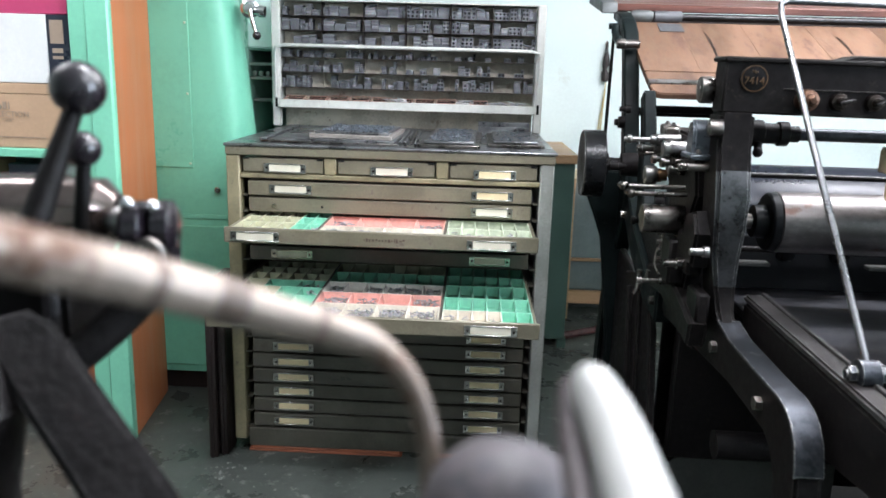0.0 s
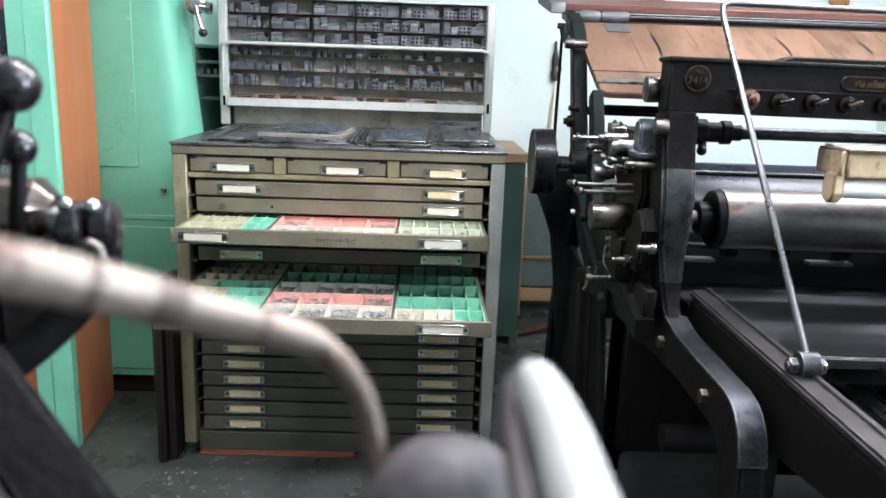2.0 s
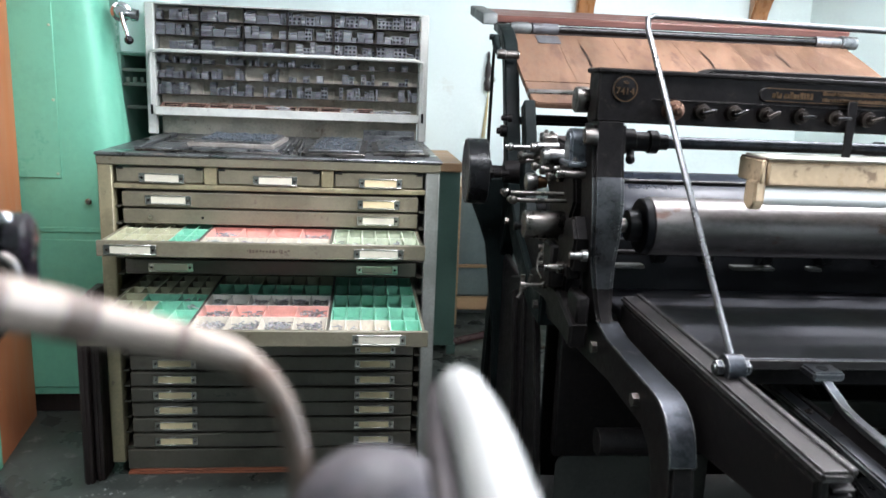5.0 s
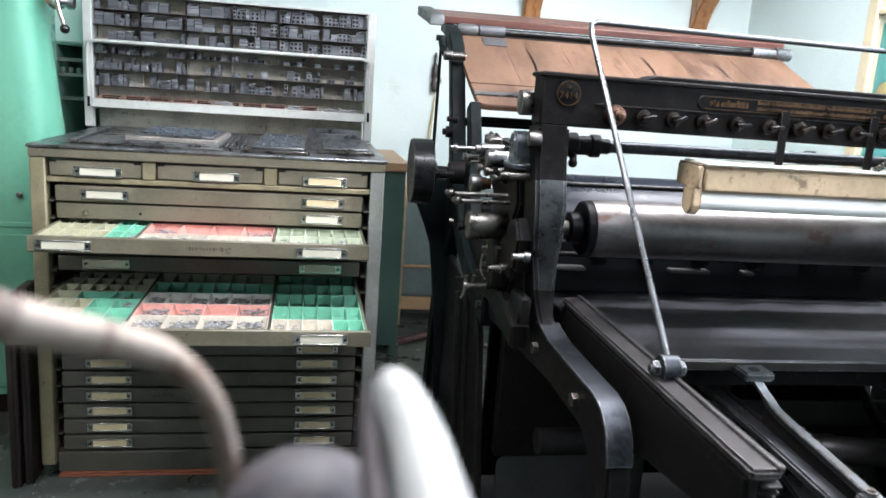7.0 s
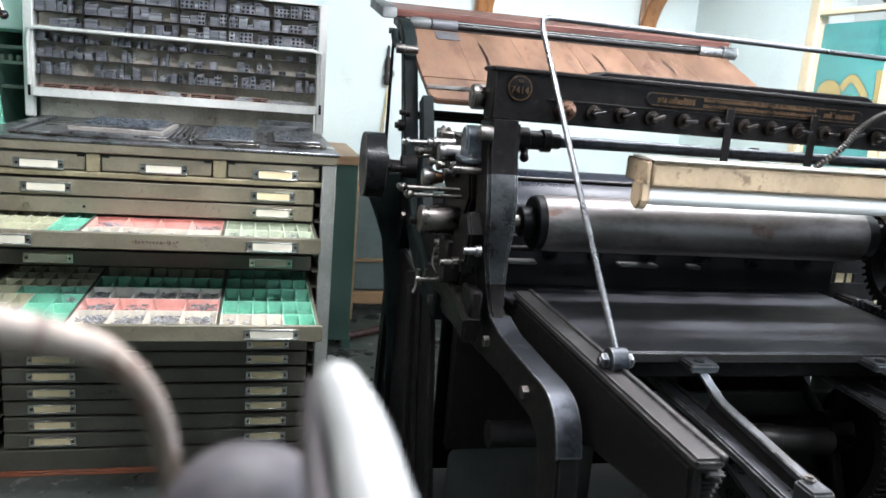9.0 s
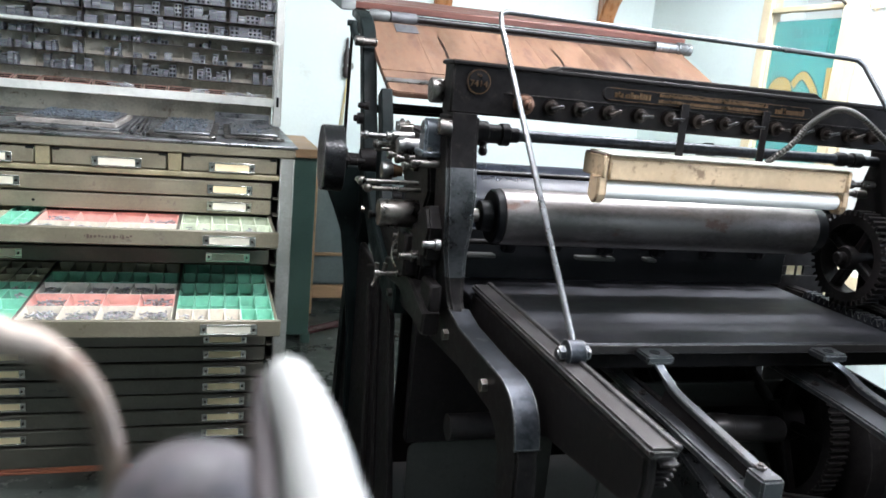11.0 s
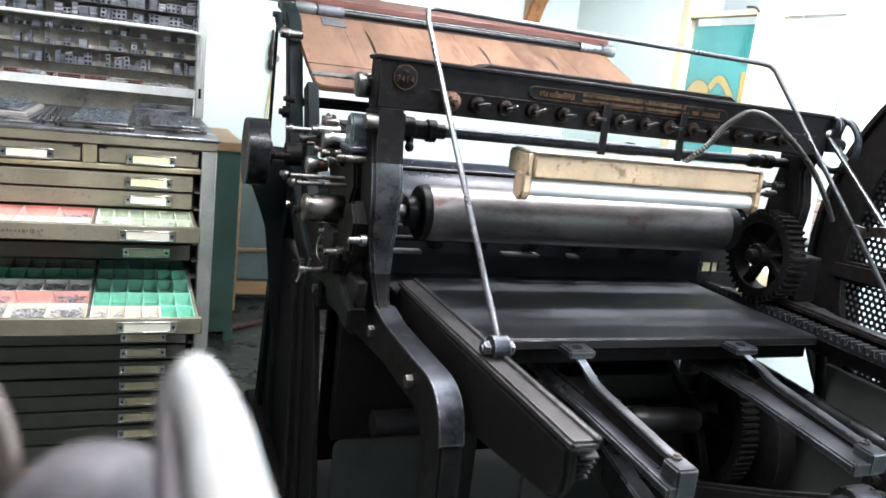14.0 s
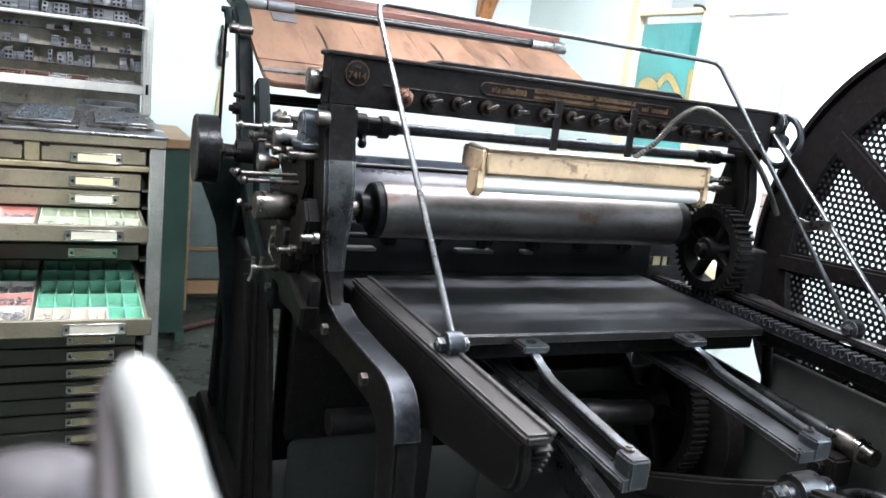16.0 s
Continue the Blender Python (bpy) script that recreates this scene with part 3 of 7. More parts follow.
def flat_lobe(cy, top, half, foot, x, mat):
    """A filled round-topped shape painted on the sign."""
    t = B()
    rim = [(cy + half * math.cos(radians(k)), top - 0.075 + 0.075 * math.sin(radians(k))) for k in range(0, 181, 12)]
    t.faces.new([t.verts.new((x, y, z)) for y, z in [(cy + half, foot)] + rim + [(cy - half, foot)]])
    part("ornament", t, mat, sign)


for grow, x, mat in ((0.007, XR + 0.0285, SIGNDARK), (0.0, XR + 0.0275, SIGNGOLD)):
    flat_lobe(0.718, 1.511 + grow, 0.083 + grow, 1.25, x, mat)
    flat_band([(0.636, 1.470), (0.610, 1.504), (0.574, 1.520), (0.532, 1.494), (0.482, 1.438), (0.45, 1.36), (0.44, 1.26)], 0.036 + 2 * grow, x, mat, "ornament")
    flat_band([(0.416, 1.557), (0.410, 1.44), (0.408, 1.25)], 0.040 + 2 * grow, x, mat, "ornament")
paper = thing("paper_sheet", (XR - 0.03, 0.0, 0.0), "large white paper sheet hung over the window", "paper")
t = B()
n = 14
grid = [[t.verts.new((XR - 0.017 + 0.002 * math.sin(i * 1.3 + j) + 0.004 * random.random(), 0.232 - 0.40 * i / n - 0.012 * j / n, 1.785 + 0.03 * i / n - 0.93 * j / n + (0.012 * math.sin(i * 2.2) if j == 0 else 0))) for i in range(n + 1)] for j in range(n + 1)]
for j in range(n):
    for i in range(n):
        t.faces.new((grid[j][i], grid[j][i + 1], grid[j + 1][i + 1], grid[j + 1][i]))
part("sheet", t, WHITEP, paper, angle=80)
part("hanging_strip", box(B(), XR - 0.0285, XR - 0.0265, -0.14, 0.19, 1.792, 1.822, 0.001), CARD_W, paper, "grey torn top strip")

# shelf with wooden brackets on the north wall
shelf = thing("wall_shelf", (3.0, YB, 1.72), "wooden wall shelf on curved orange-brown brackets", "shelf")
part("board", box(B(), 1.7, 3.35, YB - 0.24, YB - 0.002, 2.06, 2.09, 0.004), OAK, shelf)
for x in (3.085, 2.06):
    bm = plate(B(), [(YB - 0.002, 1.715), (YB - 0.03, 1.715), (YB - 0.045, 1.75), (YB - 0.05, 1.80), (YB - 0.09, 1.87), (YB - 0.15, 1.93), (YB - 0.20, 2.0), (YB - 0.21, 2.06), (YB - 0.002, 2.06)], "x", x - 0.05, x + 0.05, 0.008, seg=2)
    part("bracket", bm, BRKT, shelf, "orange-brown wooden bracket")
# bare brickwork where the plaster has fallen off the east wall
bp = thing("brick_patch", (XR - 0.008, -0.16, 0.93), "patch of bare crumbling brick in the white plaster wall", "brickwork")
bp["kind"] = "structure"
part("mortar", plate(B(), [(-0.10, 0.92), (-0.115, 0.99), (-0.10, 1.05), (-0.15, 1.075), (-0.21, 1.06), (-0.235, 1.0), (-0.22, 0.93), (-0.16, 0.905)], "x", XR - 0.008, XR - 0.001, 0.002), MORTAR, bp)
for j in range(3):
    for i in range(2):
        y = -0.222 + 0.058 * i + (0.012 if j % 2 else 0)
        part("brick", box(B(), XR - 0.014, XR - 0.007, y, y + 0.050, 0.925 + 0.044 * j, 0.962 + 0.044 * j, 0.003), BRICKS, bp)

# ---- type cabinet ----
def drawer_label(parent, cx, y, cz, paper, w=0.14, tilt=0.0):
    m = Matrix.Translation((cx, y, cz)) @ Matrix.Rotation(tilt, 4, "Y")
    t = B()
    box(t, -w / 2, w / 2, -0.003, 0, -0.013, 0.013, 0.001)
    for z0, z1 in ((-0.0155, -0.0115), (0.0115, 0.0155)):
        box(t, -w / 2, w / 2, -0.0065, -0.0005, z0, z1, 0.001)
    for s in (-1, 1):
        rod(t, (s * (w / 2 - 0.010), -0.003, 0), (s * (w / 2 - 0.010), -0.007, 0), 0.0038, seg=10, mi=2)
        xa, xb = sorted((s * w / 2, s * (w / 2 - 0.003)))
        box(t, xa, xb, -0.0060, -0.0025, -0.0120, 0.0120, 0.0005)
    box(t, -w / 2 + 0.018, w / 2 - 0.018, -0.0042, -0.0025, -0.0105, 0.0105, 0, mi=1)
    bmesh.ops.transform(t, matrix=m, verts=t.verts)
    return part("label_holder", t, [HOLDER, paper, BRONZE], parent)


def cells(bm, x0, x1, y0, y1, z0, z1, nx, ny, wall=0.003):
    """One moulded insert of nx by ny compartments that narrow a little to the floor."""
    def lines(a, b, n):
        out = []
        for i in range(n + 1):
            c = a + (b - a) * i / n
            out += [c - wall / 2, c + wall / 2]
        return out

    xs, ys = lines(x0, x1, nx), lines(y0, y1, ny)
    top = [[bm.verts.new((x, y, z1 - random.uniform(0.0005, 0.002))) for x in xs] for y in ys]
    for j in range(len(ys) - 1):
        for i in range(len(xs) - 1):
            ring = [top[j][i], top[j][i + 1], top[j + 1][i + 1], top[j + 1][i]]
            if i % 2 == 0 or j % 2 == 0:
                bm.faces.new(ring)
                continue
            dx, dy = 0.09 * (xs[i + 1] - xs[i]), 0.05 * (ys[j + 1] - ys[j])
            low = [bm.verts.new((x, y, z0 + 0.003)) for x, y in ((xs[i] + dx, ys[j] + dy), (xs[i + 1] - dx, ys[j] + dy), (xs[i + 1] - dx, ys[j + 1] - dy), (xs[i] + dx, ys[j + 1] - dy))]
            bm.faces.new(low)
            for k in range(4):
                bm.faces.new((ring[k], ring[(k + 1) % 4], low[(k + 1) % 4], low[k]))
    rim = top[0] + [r[-1] for r in top[1:]] + top[-1][-2::-1] + [r[0] for r in top[-2:0:-1]]
    foot = [bm.verts.new((v.co.x, v.co.y, z0)) for v in rim]
    for k in range(len(rim)):
        bm.faces.new((rim[k - 1], foot[k - 1], foot[k], rim[k]))
    bm.faces.new(foot[::-1])
    bmesh.ops.recalc_face_normals(bm, faces=bm.faces)
    return bm


def sorts(bm, x0, x1, y0, y1, z, n):
    for _ in range(n):
        s = random.uniform(0.006, 0.02)
        m = Matrix.Translation((random.uniform(x0, x1), random.uniform(y0, y1), z + random.uniform(0.002, 0.012))) @ Euler(
            (random.uniform(-0.4, 0.4), random.uniform(-0.4, 0.4), random.uniform(0, 3.1))).to_matrix().to_4x4()
        box(bm, -s / 2, s / 2, -0.0016, 0.0016, -0.0016, 0.0016, 0, m)


cab = thing("type_cabinet", (0.54, 0.45, 0), "olive enamelled steel type cabinet with two drawers pulled out", "cabinet")
CD = 0.95                                              # depth of the cabinet
bm = B()
box(bm, 0.0, 0.045, 0.0, 0.05, 0.045, 1.062, 0.004)
part("post", bm, CAB_YELLOW, cab, "yellowed front post")
part("post", box(B(), 1.035, 1.08, 0.0, 0.05, 0.045, 1.062, 0.004), CAB_GREY, cab, "grey front post with chipped paint")
part("side_panel", box(B(), 0.004, 0.012, 0.05, CD, 0.02, 1.06, 0.001), CABINET_SHADED, cab)
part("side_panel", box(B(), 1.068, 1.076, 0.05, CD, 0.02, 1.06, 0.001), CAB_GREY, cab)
part("back_panel", box(B(), 0.012, 1.068, CD - 0.01, CD, 0.02, 1.06, 0.001), CABINET_SHADED, cab)
for x0, x1 in ((0.06, 0.59), (0.71, 0.98)):
    part("base_batten", box(B(), x0, x1, 0.004, 0.29, 0.0093, 0.0175, 0.002), BATTEN, cab, "red painted wooden batten")
part("plinth", box(B(), 0.05, 1.035, 0.006, 0.04, 0.018, 0.088, 0.003), CABINET_SHADED, cab)
part("base_batten", box(B(), 0.05, 0.60, 0.0, 0.3, 0.0, 0.009, 0.002), BATTEN, cab, "red painted wooden batten")
part("base_batten", box(B(), 0.70, 0.99, 0.0, 0.3, 0.0, 0.009, 0.002), BATTEN, cab, "red painted wooden batten")
part("top_rail", box(B(), -0.002, 1.082, -0.004, 0.05, 1.060, 1.090, 0.004), CABINET, cab)
bm = box(B(), -0.006, 1.088, -0.008, CD, 1.090, 1.100, 0.003)
part("top_plate", bm, ZINC, cab, "scratched zinc top sheet")
part("divider_rail", box(B(), 0.045, 1.035, 0.004, 0.04, 0.985, 1.002, 0.003), CAB_YELLOW, cab, "yellowed rail")
for x in (0.345, 0.715):
    part("divider_post", box(B(), x - 0.02, x + 0.02, 0.004, 0.04, 1.002, 1.060, 0.003), CAB_YELLOW, cab, "yellowed divider")
for x0, x1, pap in ((0.055, 0.322, PAPER), (0.370, 0.690, PAPER), (0.740, 1.025, PAPER_O)):
    d = part("small_drawer", box(B(), x0, x1, 0.006, 0.35, 1.006, 1.054, 0.003), CABINET, cab)
    for xa in (x0 + 0.0005, x1 - 0.0215):
        part("notch", box(B(), xa, xa + 0.021, 0.0045, 0.0075, 1.0475, 1.0545, 0.0005), RUBBER, d, "dark notch in the corner")
    c = {0.055: 0.195, 0.370: 0.549, 0.740: 0.887}[x0]
    drawer_label(d, c, 0.006, 1.021, pap, 0.14, 0.01 if x0 < 0.1 else 0)
for k in range(16):
    zc = 0.118 + 0.0555 * k
    # runner rails at both sides
    for x0, x1 in ((0.045, 0.062), (1.018, 1.035)):
        part("runner", box(B(), x0, x1, 0.02, CD - 0.02, zc - 0.028, zc - 0.023, 0), CABINET_SHADED, cab)
    if k in (13, 10, 9):
        continue
    # only the top drawers keep the lit enamel, lower ones take the shaded copy
    d = part("drawer", box(B(), 0.068, 1.012, 0.010 + 0.003 * (k % 3), 0.60, zc - 0.024, zc + 0.0255, 0.003), CABINET if k > 13 else CABINET_SHADED, cab)
    y = 0.010 + 0.003 * (k % 3)
    if k == 3:
        t = B()
        for _ in range(16):
            a, r = random.uniform(0, 6.283), random.uniform(0, 1) ** 0.5
            ball(t, (0.372 + 0.040 * r * math.cos(a), y, zc + 0.002 + 0.008 * r * math.sin(a)), random.uniform(0.003, 0.008), 10, 6, (1, 0.06, 0.45))
        part("ink_smudge", t, INKBAR, d, "dark ink smudge")["kind"] = "stuff"
    if k == 14:
        t = rod(B(), (0.155, y + 0.002, zc - 0.002), (0.155, y - 0.008, zc - 0.002), 0.008, seg=14, bev=0.002)
        part("lock", t, HOLDER, d, "nickel drawer lock")
        part("keyhole", rod(B(), (0.316, y + 0.004, zc - 0.002), (0.316, y - 0.001, zc - 0.002), 0.0045, seg=12), RUBBER, d, "small dark hole")
    elif k != 12:
        drawer_label(d, 0.212, y, zc, PAPER_O if k % 2 == 0 or k < 9 else PAPER, 0.142)
    drawer_label(d, 0.882, y, zc, PAPER if k % 3 and k > 8 else PAPER_O, 0.138)


def open_drawer(zc, pull, name_label):
    """A pulled-out case: front, sides and bottom."""
    zt, zb = zc + 0.024, zc - 0.024
    d = part("open_drawer", box(B(), 0.076, 1.006, pull + 0.012, pull + 0.69, zb + 0.004, zb + 0.008, 0), CABINET_SHADED, cab, name_label)
    part("drawer_front", box(B(), 0.058, 1.022, pull, pull + 0.012, zb, zt, 0.003), CABINET, d)
    part("drawer_side", box(B(), 0.068, 0.076, pull + 0.012, pull + 0.70, zb + 0.004, zt - 0.002, 0.001), CABINET, d)
    part("drawer_side", box(B(), 1.006, 1.014, pull + 0.012, pull + 0.70, zb + 0.004, zt - 0.002, 0.001), CABINET, d)
    part("drawer_back", box(B(), 0.076, 1.006, pull + 0.69, pull + 0.70, zb + 0.004, zt - 0.002, 0.001), CABINET, d)
    for x in (0.345, 0.735):
        part("partition", box(B(), x - 0.003, x + 0.003, pull + 0.012, pull + 0.69, zb + 0.008, zt - 0.001, 0), CABINET_SHADED, d)
    return d


def insert(parent, mat, x0, x1, y0, y1, z0, z1, nx, ny, label):
    return part("compartment_insert", cells(B(), x0, x1, y0, y1, z0 + 0.003, z1, nx, ny), mat, parent, label)


d4 = open_drawer(0.840, -0.225, "pulled-out drawer of pale compartments")
drawer_label(d4, 0.155, -0.225, 0.838, PAPER, 0.15)
drawer_label(d4, 0.880, -0.225, 0.836, PAPER, 0.15)
za, zz = 0.826, 0.861
insert(d4, BEIGE, 0.078, 0.255, -0.210, -0.10, za, zz, 4, 1, "beige plastic compartments")
insert(d4, BEIGE, 0.078, 0.255, -0.097, 0.10, za, zz, 4, 2, "beige plastic compartments")
insert(d4, GREENP, 0.257, 0.340, -0.210, 0.10, za, zz, 2, 3, "green plastic compartments")
insert(d4, CREAMP, 0.350, 0.730, -0.210, -0.125, za, zz, 4, 1, "cream plastic compartments")
insert(d4, PINKP, 0.350, 0.730, -0.121, 0.04, za, zz, 4, 1, "pink plastic compartments")
insert(d4, PALEGREEN, 0.742, 1.004, -0.210, -0.10, za, zz, 6, 1, "pale green plastic compartments")
insert(d4, PALEGREEN, 0.742, 1.004, -0.097, 0.04, za, zz, 6, 1, "pale green plastic compartments")
bm = B()
x = 0.49
while x < 0.615:
    w = random.uniform(0.003, 0.009)
    box(bm, x, x + w, -0.2262, -0.2245, 0.836 + random.uniform(-0.004, 0.003), 0.841 + random.uniform(0, 0.004), 0)
    x += w + random.uniform(0.002, 0.006)
part("scribble", bm, SCRIBBLE, d4, "faded grey-brown scribble")["kind"] = "stuff"
d6 = open_drawer(0.630, -0.415, "pulled-out drawer of coloured compartments")
drawer_label(d6, 0.882, -0.415, 0.629, PAPER, 0.152)
drawer_label(d6, 0.212, -0.415, 0.629, PAPER, 0.152)
za, zz = 0.616, 0.652
insert(d6, BEIGE, 0.078, 0.340, -0.024, 0.208, za, zz, 6, 3, "beige plastic compartments")
insert(d6, BEIGE, 0.078, 0.205, -0.400, -0.115, za, zz, 3, 3, "beige plastic compartments")
insert(d6, BEIGE, 0.078, 0.148, -0.112, -0.034, za, zz, 1, 1, "beige plastic compartments")
insert(d6, GREENP, 0.150, 0.255, -0.112, -0.034, za, zz, 1, 1, "green plastic compartment")
insert(d6, GREENP, 0.257, 0.340, -0.112, -0.034, za, zz, 2, 1, "green plastic compartments")
insert(d6, GREENP, 0.208, 0.340, -0.400, -0.115, za, zz, 2, 3, "green plastic compartments")
insert(d6, CREAMP, 0.350, 0.730, -0.400, -0.275, za, zz, 4, 1, "cream plastic compartments")
insert(d6, PINKP, 0.350, 0.730, -0.272, -0.155, za, zz, 4, 1, "pink plastic compartments")
insert(d6, GREYP, 0.350, 0.730, -0.152, -0.034, za, zz, 6, 1, "grey plastic compartments")
insert(d6, GREENP, 0.350, 0.730, -0.028, 0.097, za, zz, 8, 1, "green plastic compartments")
insert(d6, BEIGE, 0.350, 0.730, 0.100, 0.215, za, zz, 8, 1, "beige plastic compartments")
insert(d6, CREAMP, 0.742, 0.914, -0.400, -0.300, za, zz, 4, 1, "cream plastic compartments")
insert(d6, GREENP, 0.916, 1.004, -0.400, -0.300, za, zz, 2, 1, "green plastic compartments")
insert(d6, GREENP, 0.742, 1.004, -0.297, -0.168, za, zz, 6, 1, "green plastic compartments")
insert(d6, GREENP, 0.742, 1.004, -0.165, -0.030, za, zz, 6, 1, "green plastic compartments")
insert(d6, GREENP, 0.742, 1.004, -0.022, 0.215, za, zz, 6, 2, "green plastic compartments")


def heaps(rows, z):
    """Small heaps of type in the compartments: rows of x0, x1, number of cells, y0, y1, pieces a heap."""
    bm = B()
    for x0, x1, nx, y0, y1, k in rows:
        for i in range(nx):
            a, c = x0 + (x1 - x0) * i / nx + 0.008, x0 + (x1 - x0) * (i + 1) / nx - 0.008
            if random.random() < 0.85 and c > a:
                sorts(bm, a + 0.004, c - 0.004, y1 - 0.016 - (y1 - y0 - 0.03) * random.uniform(0.4, 0.85), y1 - 0.016, z, max(3, int(1.8 * k * random.uniform(0.5, 1.3))))
    return bm


solo("loose_type", heaps([(0.35, 0.73, 4, -0.21, -0.125, 12), (0.35, 0.73, 4, -0.121, 0.0, 14), (0.742, 1.004, 6, -0.21, -0.10, 5), (0.257, 0.34, 2, -0.21, -0.12, 8), (0.078, 0.255, 4, -0.21, -0.1, 3)], 0.840),
     SORTS, "loose grey metal type lying in the upper open drawer", "metal type", "stuff")
solo("loose_type", heaps([(0.35, 0.73, 4, -0.40, -0.275, 34), (0.35, 0.73, 4, -0.272, -0.155, 24), (0.35, 0.73, 6, -0.152, -0.034, 22), (0.208, 0.34, 2, -0.40, -0.30, 8), (0.208, 0.34, 2, -0.2, -0.1, 8),
                          (0.257, 0.34, 2, -0.108, -0.04, 7), (0.078, 0.205, 3, -0.3, -0.2, 8), (0.742, 0.914, 4, -0.4, -0.3, 4)], 0.630),
     SORTS, "loose grey metal type lying in the lower open drawer", "metal type", "stuff")

# ---- case of spacing material on the cabinet ----
case = thing("spacing_case", (0.52, 0.87, 1.10), "pale grey steel spacing case on the cabinet full of metal blocks", "type case")
X0, X1, YC = -0.012, 1.060, 0.80
for x0, x1 in ((X0 - 0.036, X0), (X1, X1 + 0.034)):
    part("post", box(B(), x0, x1, YC, YC + 0.03, 1.10, 1.622, 0.004), CASE, case)
    part("side_panel", box(B(), x0 + 0.004, x1 - 0.004, YC + 0.03, YC + 0.14, 1.17, 1.622, 0.002), CASE, case)
part("back_panel", box(B(), X0, X1, YC + 0.088, YC + 0.14, 1.10, 1.616, 0.001), CASE_IN, case, "stained cream back panel")
part("top_panel", box(B(), X0, X1, YC, YC + 0.14, 1.6165, 1.622, 0.001), CASE, case)
bm = box(B(), X0, X1, YC - 0.03, YC - 0.024, 1.180, 1.214, 0.002)
box(bm, X0, X1, YC - 0.024, YC + 0.087, 1.200, 1.206, 0.001)
part("front_tray", bm, CASE, case, "pale grey front lip")
SH = (1.265, 1.329, 1.390, 1.500, 1.559)
for z in SH:
    part("shelf", box(B(), X0, X1, YC + 0.012, YC + 0.087, z - 0.0024, z, 0.0004), DARKWOOD, case, "thin dark shelf")
part("middle_shelf", box(B(), X0, X1, YC + 0.0, YC + 0.087, 1.430, 1.437, 0.001), CASE, case)
DV = (0.162, 0.337, 0.513, 0.701, 0.876)
for x in DV:
    part("divider", box(B(), x - 0.0012, x + 0.0012, YC + 0.014, YC + 0.087, 1.437, 1.616, 0), DARKWOOD, case)
    part("divider", box(B(), x - 0.0012, x + 0.0012, YC + 0.07, YC + 0.087, 1.262, 1.43, 0), CASE_IN, case)
pts = [(X0 - 0.016, YC - 0.012, 1.22), (X0 - 0.016, YC - 0.012, 1.40), (X0 - 0.012, YC - 0.014, 1.428), (X0 + 0.02, YC - 0.016, 1.436),
       (X1 - 0.02, YC - 0.016, 1.436), (X1 + 0.012, YC - 0.014, 1.428), (X1 + 0.016, YC - 0.012, 1.40), (X1 + 0.016, YC - 0.012, 1.22)]
part("front_rail", sweep(B(), pts, 0.0075, 10), CASE, case, "white tubular front rail")
for x in (X0 - 0.018, X1 + 0.017):
    part("slot", box(B(), x - 0.005, x + 0.005, YC - 0.002, YC + 0.002, 1.18, 1.235, 0.001), RUBBER, case, "dark pivot slot")
bm = B()
edges = [X0] + list(DV) + [X1]
floors = [(1.178, 1.262), (1.265, 1.326), (1.329, 1.387), (1.390, 1.43), (1.437, 1.497), (1.500, 1.556), (1.559, 1.614)]


def block(bm, x0, x1, y, z0, z1, holes):
    """One spacing block, with dark cored holes in its end where it has them."""
    box(bm, x0, x1, y, YC + 0.085, z0, z1, 0.0006)
    if holes:
        n = max(1, round((x1 - x0) / 0.016))
        r = min(0.0054, (z1 - z0) * 0.36)
        for i in range(n):
            c = x0 + (x1 - x0) * (i + 0.5) / n
            rod(bm, (c, y - 0.0003, (z0 + z1) / 2), (c, y + 0.004, (z0 + z1) / 2), r, seg=8, mi=1)


for zi, (z0, z1) in enumerate(floors):
    if zi == 0:
        continue
    for ci in range(6):
        full = random.uniform(0.66, 0.92) if zi < 4 else random.uniform(0.88, 0.99)
        if zi < 4 and ci in (2, 5):
            full *= 0.7
        x = edges[ci] + 0.003
        while x < edges[ci + 1] - 0.012:
            w = min(random.choice((0.012, 0.016, 0.022, 0.028) if zi < 4 else (0.016, 0.022, 0.030, 0.038, 0.048) if ci < 4 else (0.018, 0.022, 0.030, 0.036)), edges[ci + 1] - 0.003 - x)
            if random.random() < full:
                h = (z1 - z0) * (random.uniform(0.30, 0.85) if zi < 4 else random.choice((0.45, 0.62, 0.70, 0.80, 0.80, 0.93)))
                hh = random.choice((0.0052, 0.0060, 0.0068, 0.0076, 0.0095))
                y = YC + 0.014 + random.uniform(0, 0.03 if zi < 4 else 0.018)
                holes = ci >= 3 and random.random() < (0.4 if ci == 3 else 0.6)
                if holes:
                    hh = 0.0165
                z = z0 + 0.0005
                while z + hh < z0 + h + 0.002:
                    o = random.uniform(-0.003, 0.003)
                    one = B() if zi in (4, 5) else bm
                    block(one, x + max(o, 0), x + w - 0.0004 + min(o, 0), y + random.uniform(0, 0.005), z, z + hh - 0.0005, holes)
                    if one is not bm:
                        part("spacing_block", one, [BLOCK, RUBBER], case)
                    z += hh
                if z < z1 - 0.014 and random.random() < 0.35:
                    m = Matrix.Translation((x + w / 2, y + 0.025, z + 0.006)) @ Matrix.Rotation(random.uniform(-0.35, 0.35), 4, "Y")
                    box(bm, -w * 0.45, w * 0.45, -0.02, 0.02, -0.003, 0.003, 0.0005, m)
            x += w
solo("spacing_blocks", bm, [BLOCKS, RUBBER], "dark grey metal spacing blocks stacked in the case", "spacing material", "stuff")
bm = B()
TZ = 1.207                                             # level of the strips in the front tray
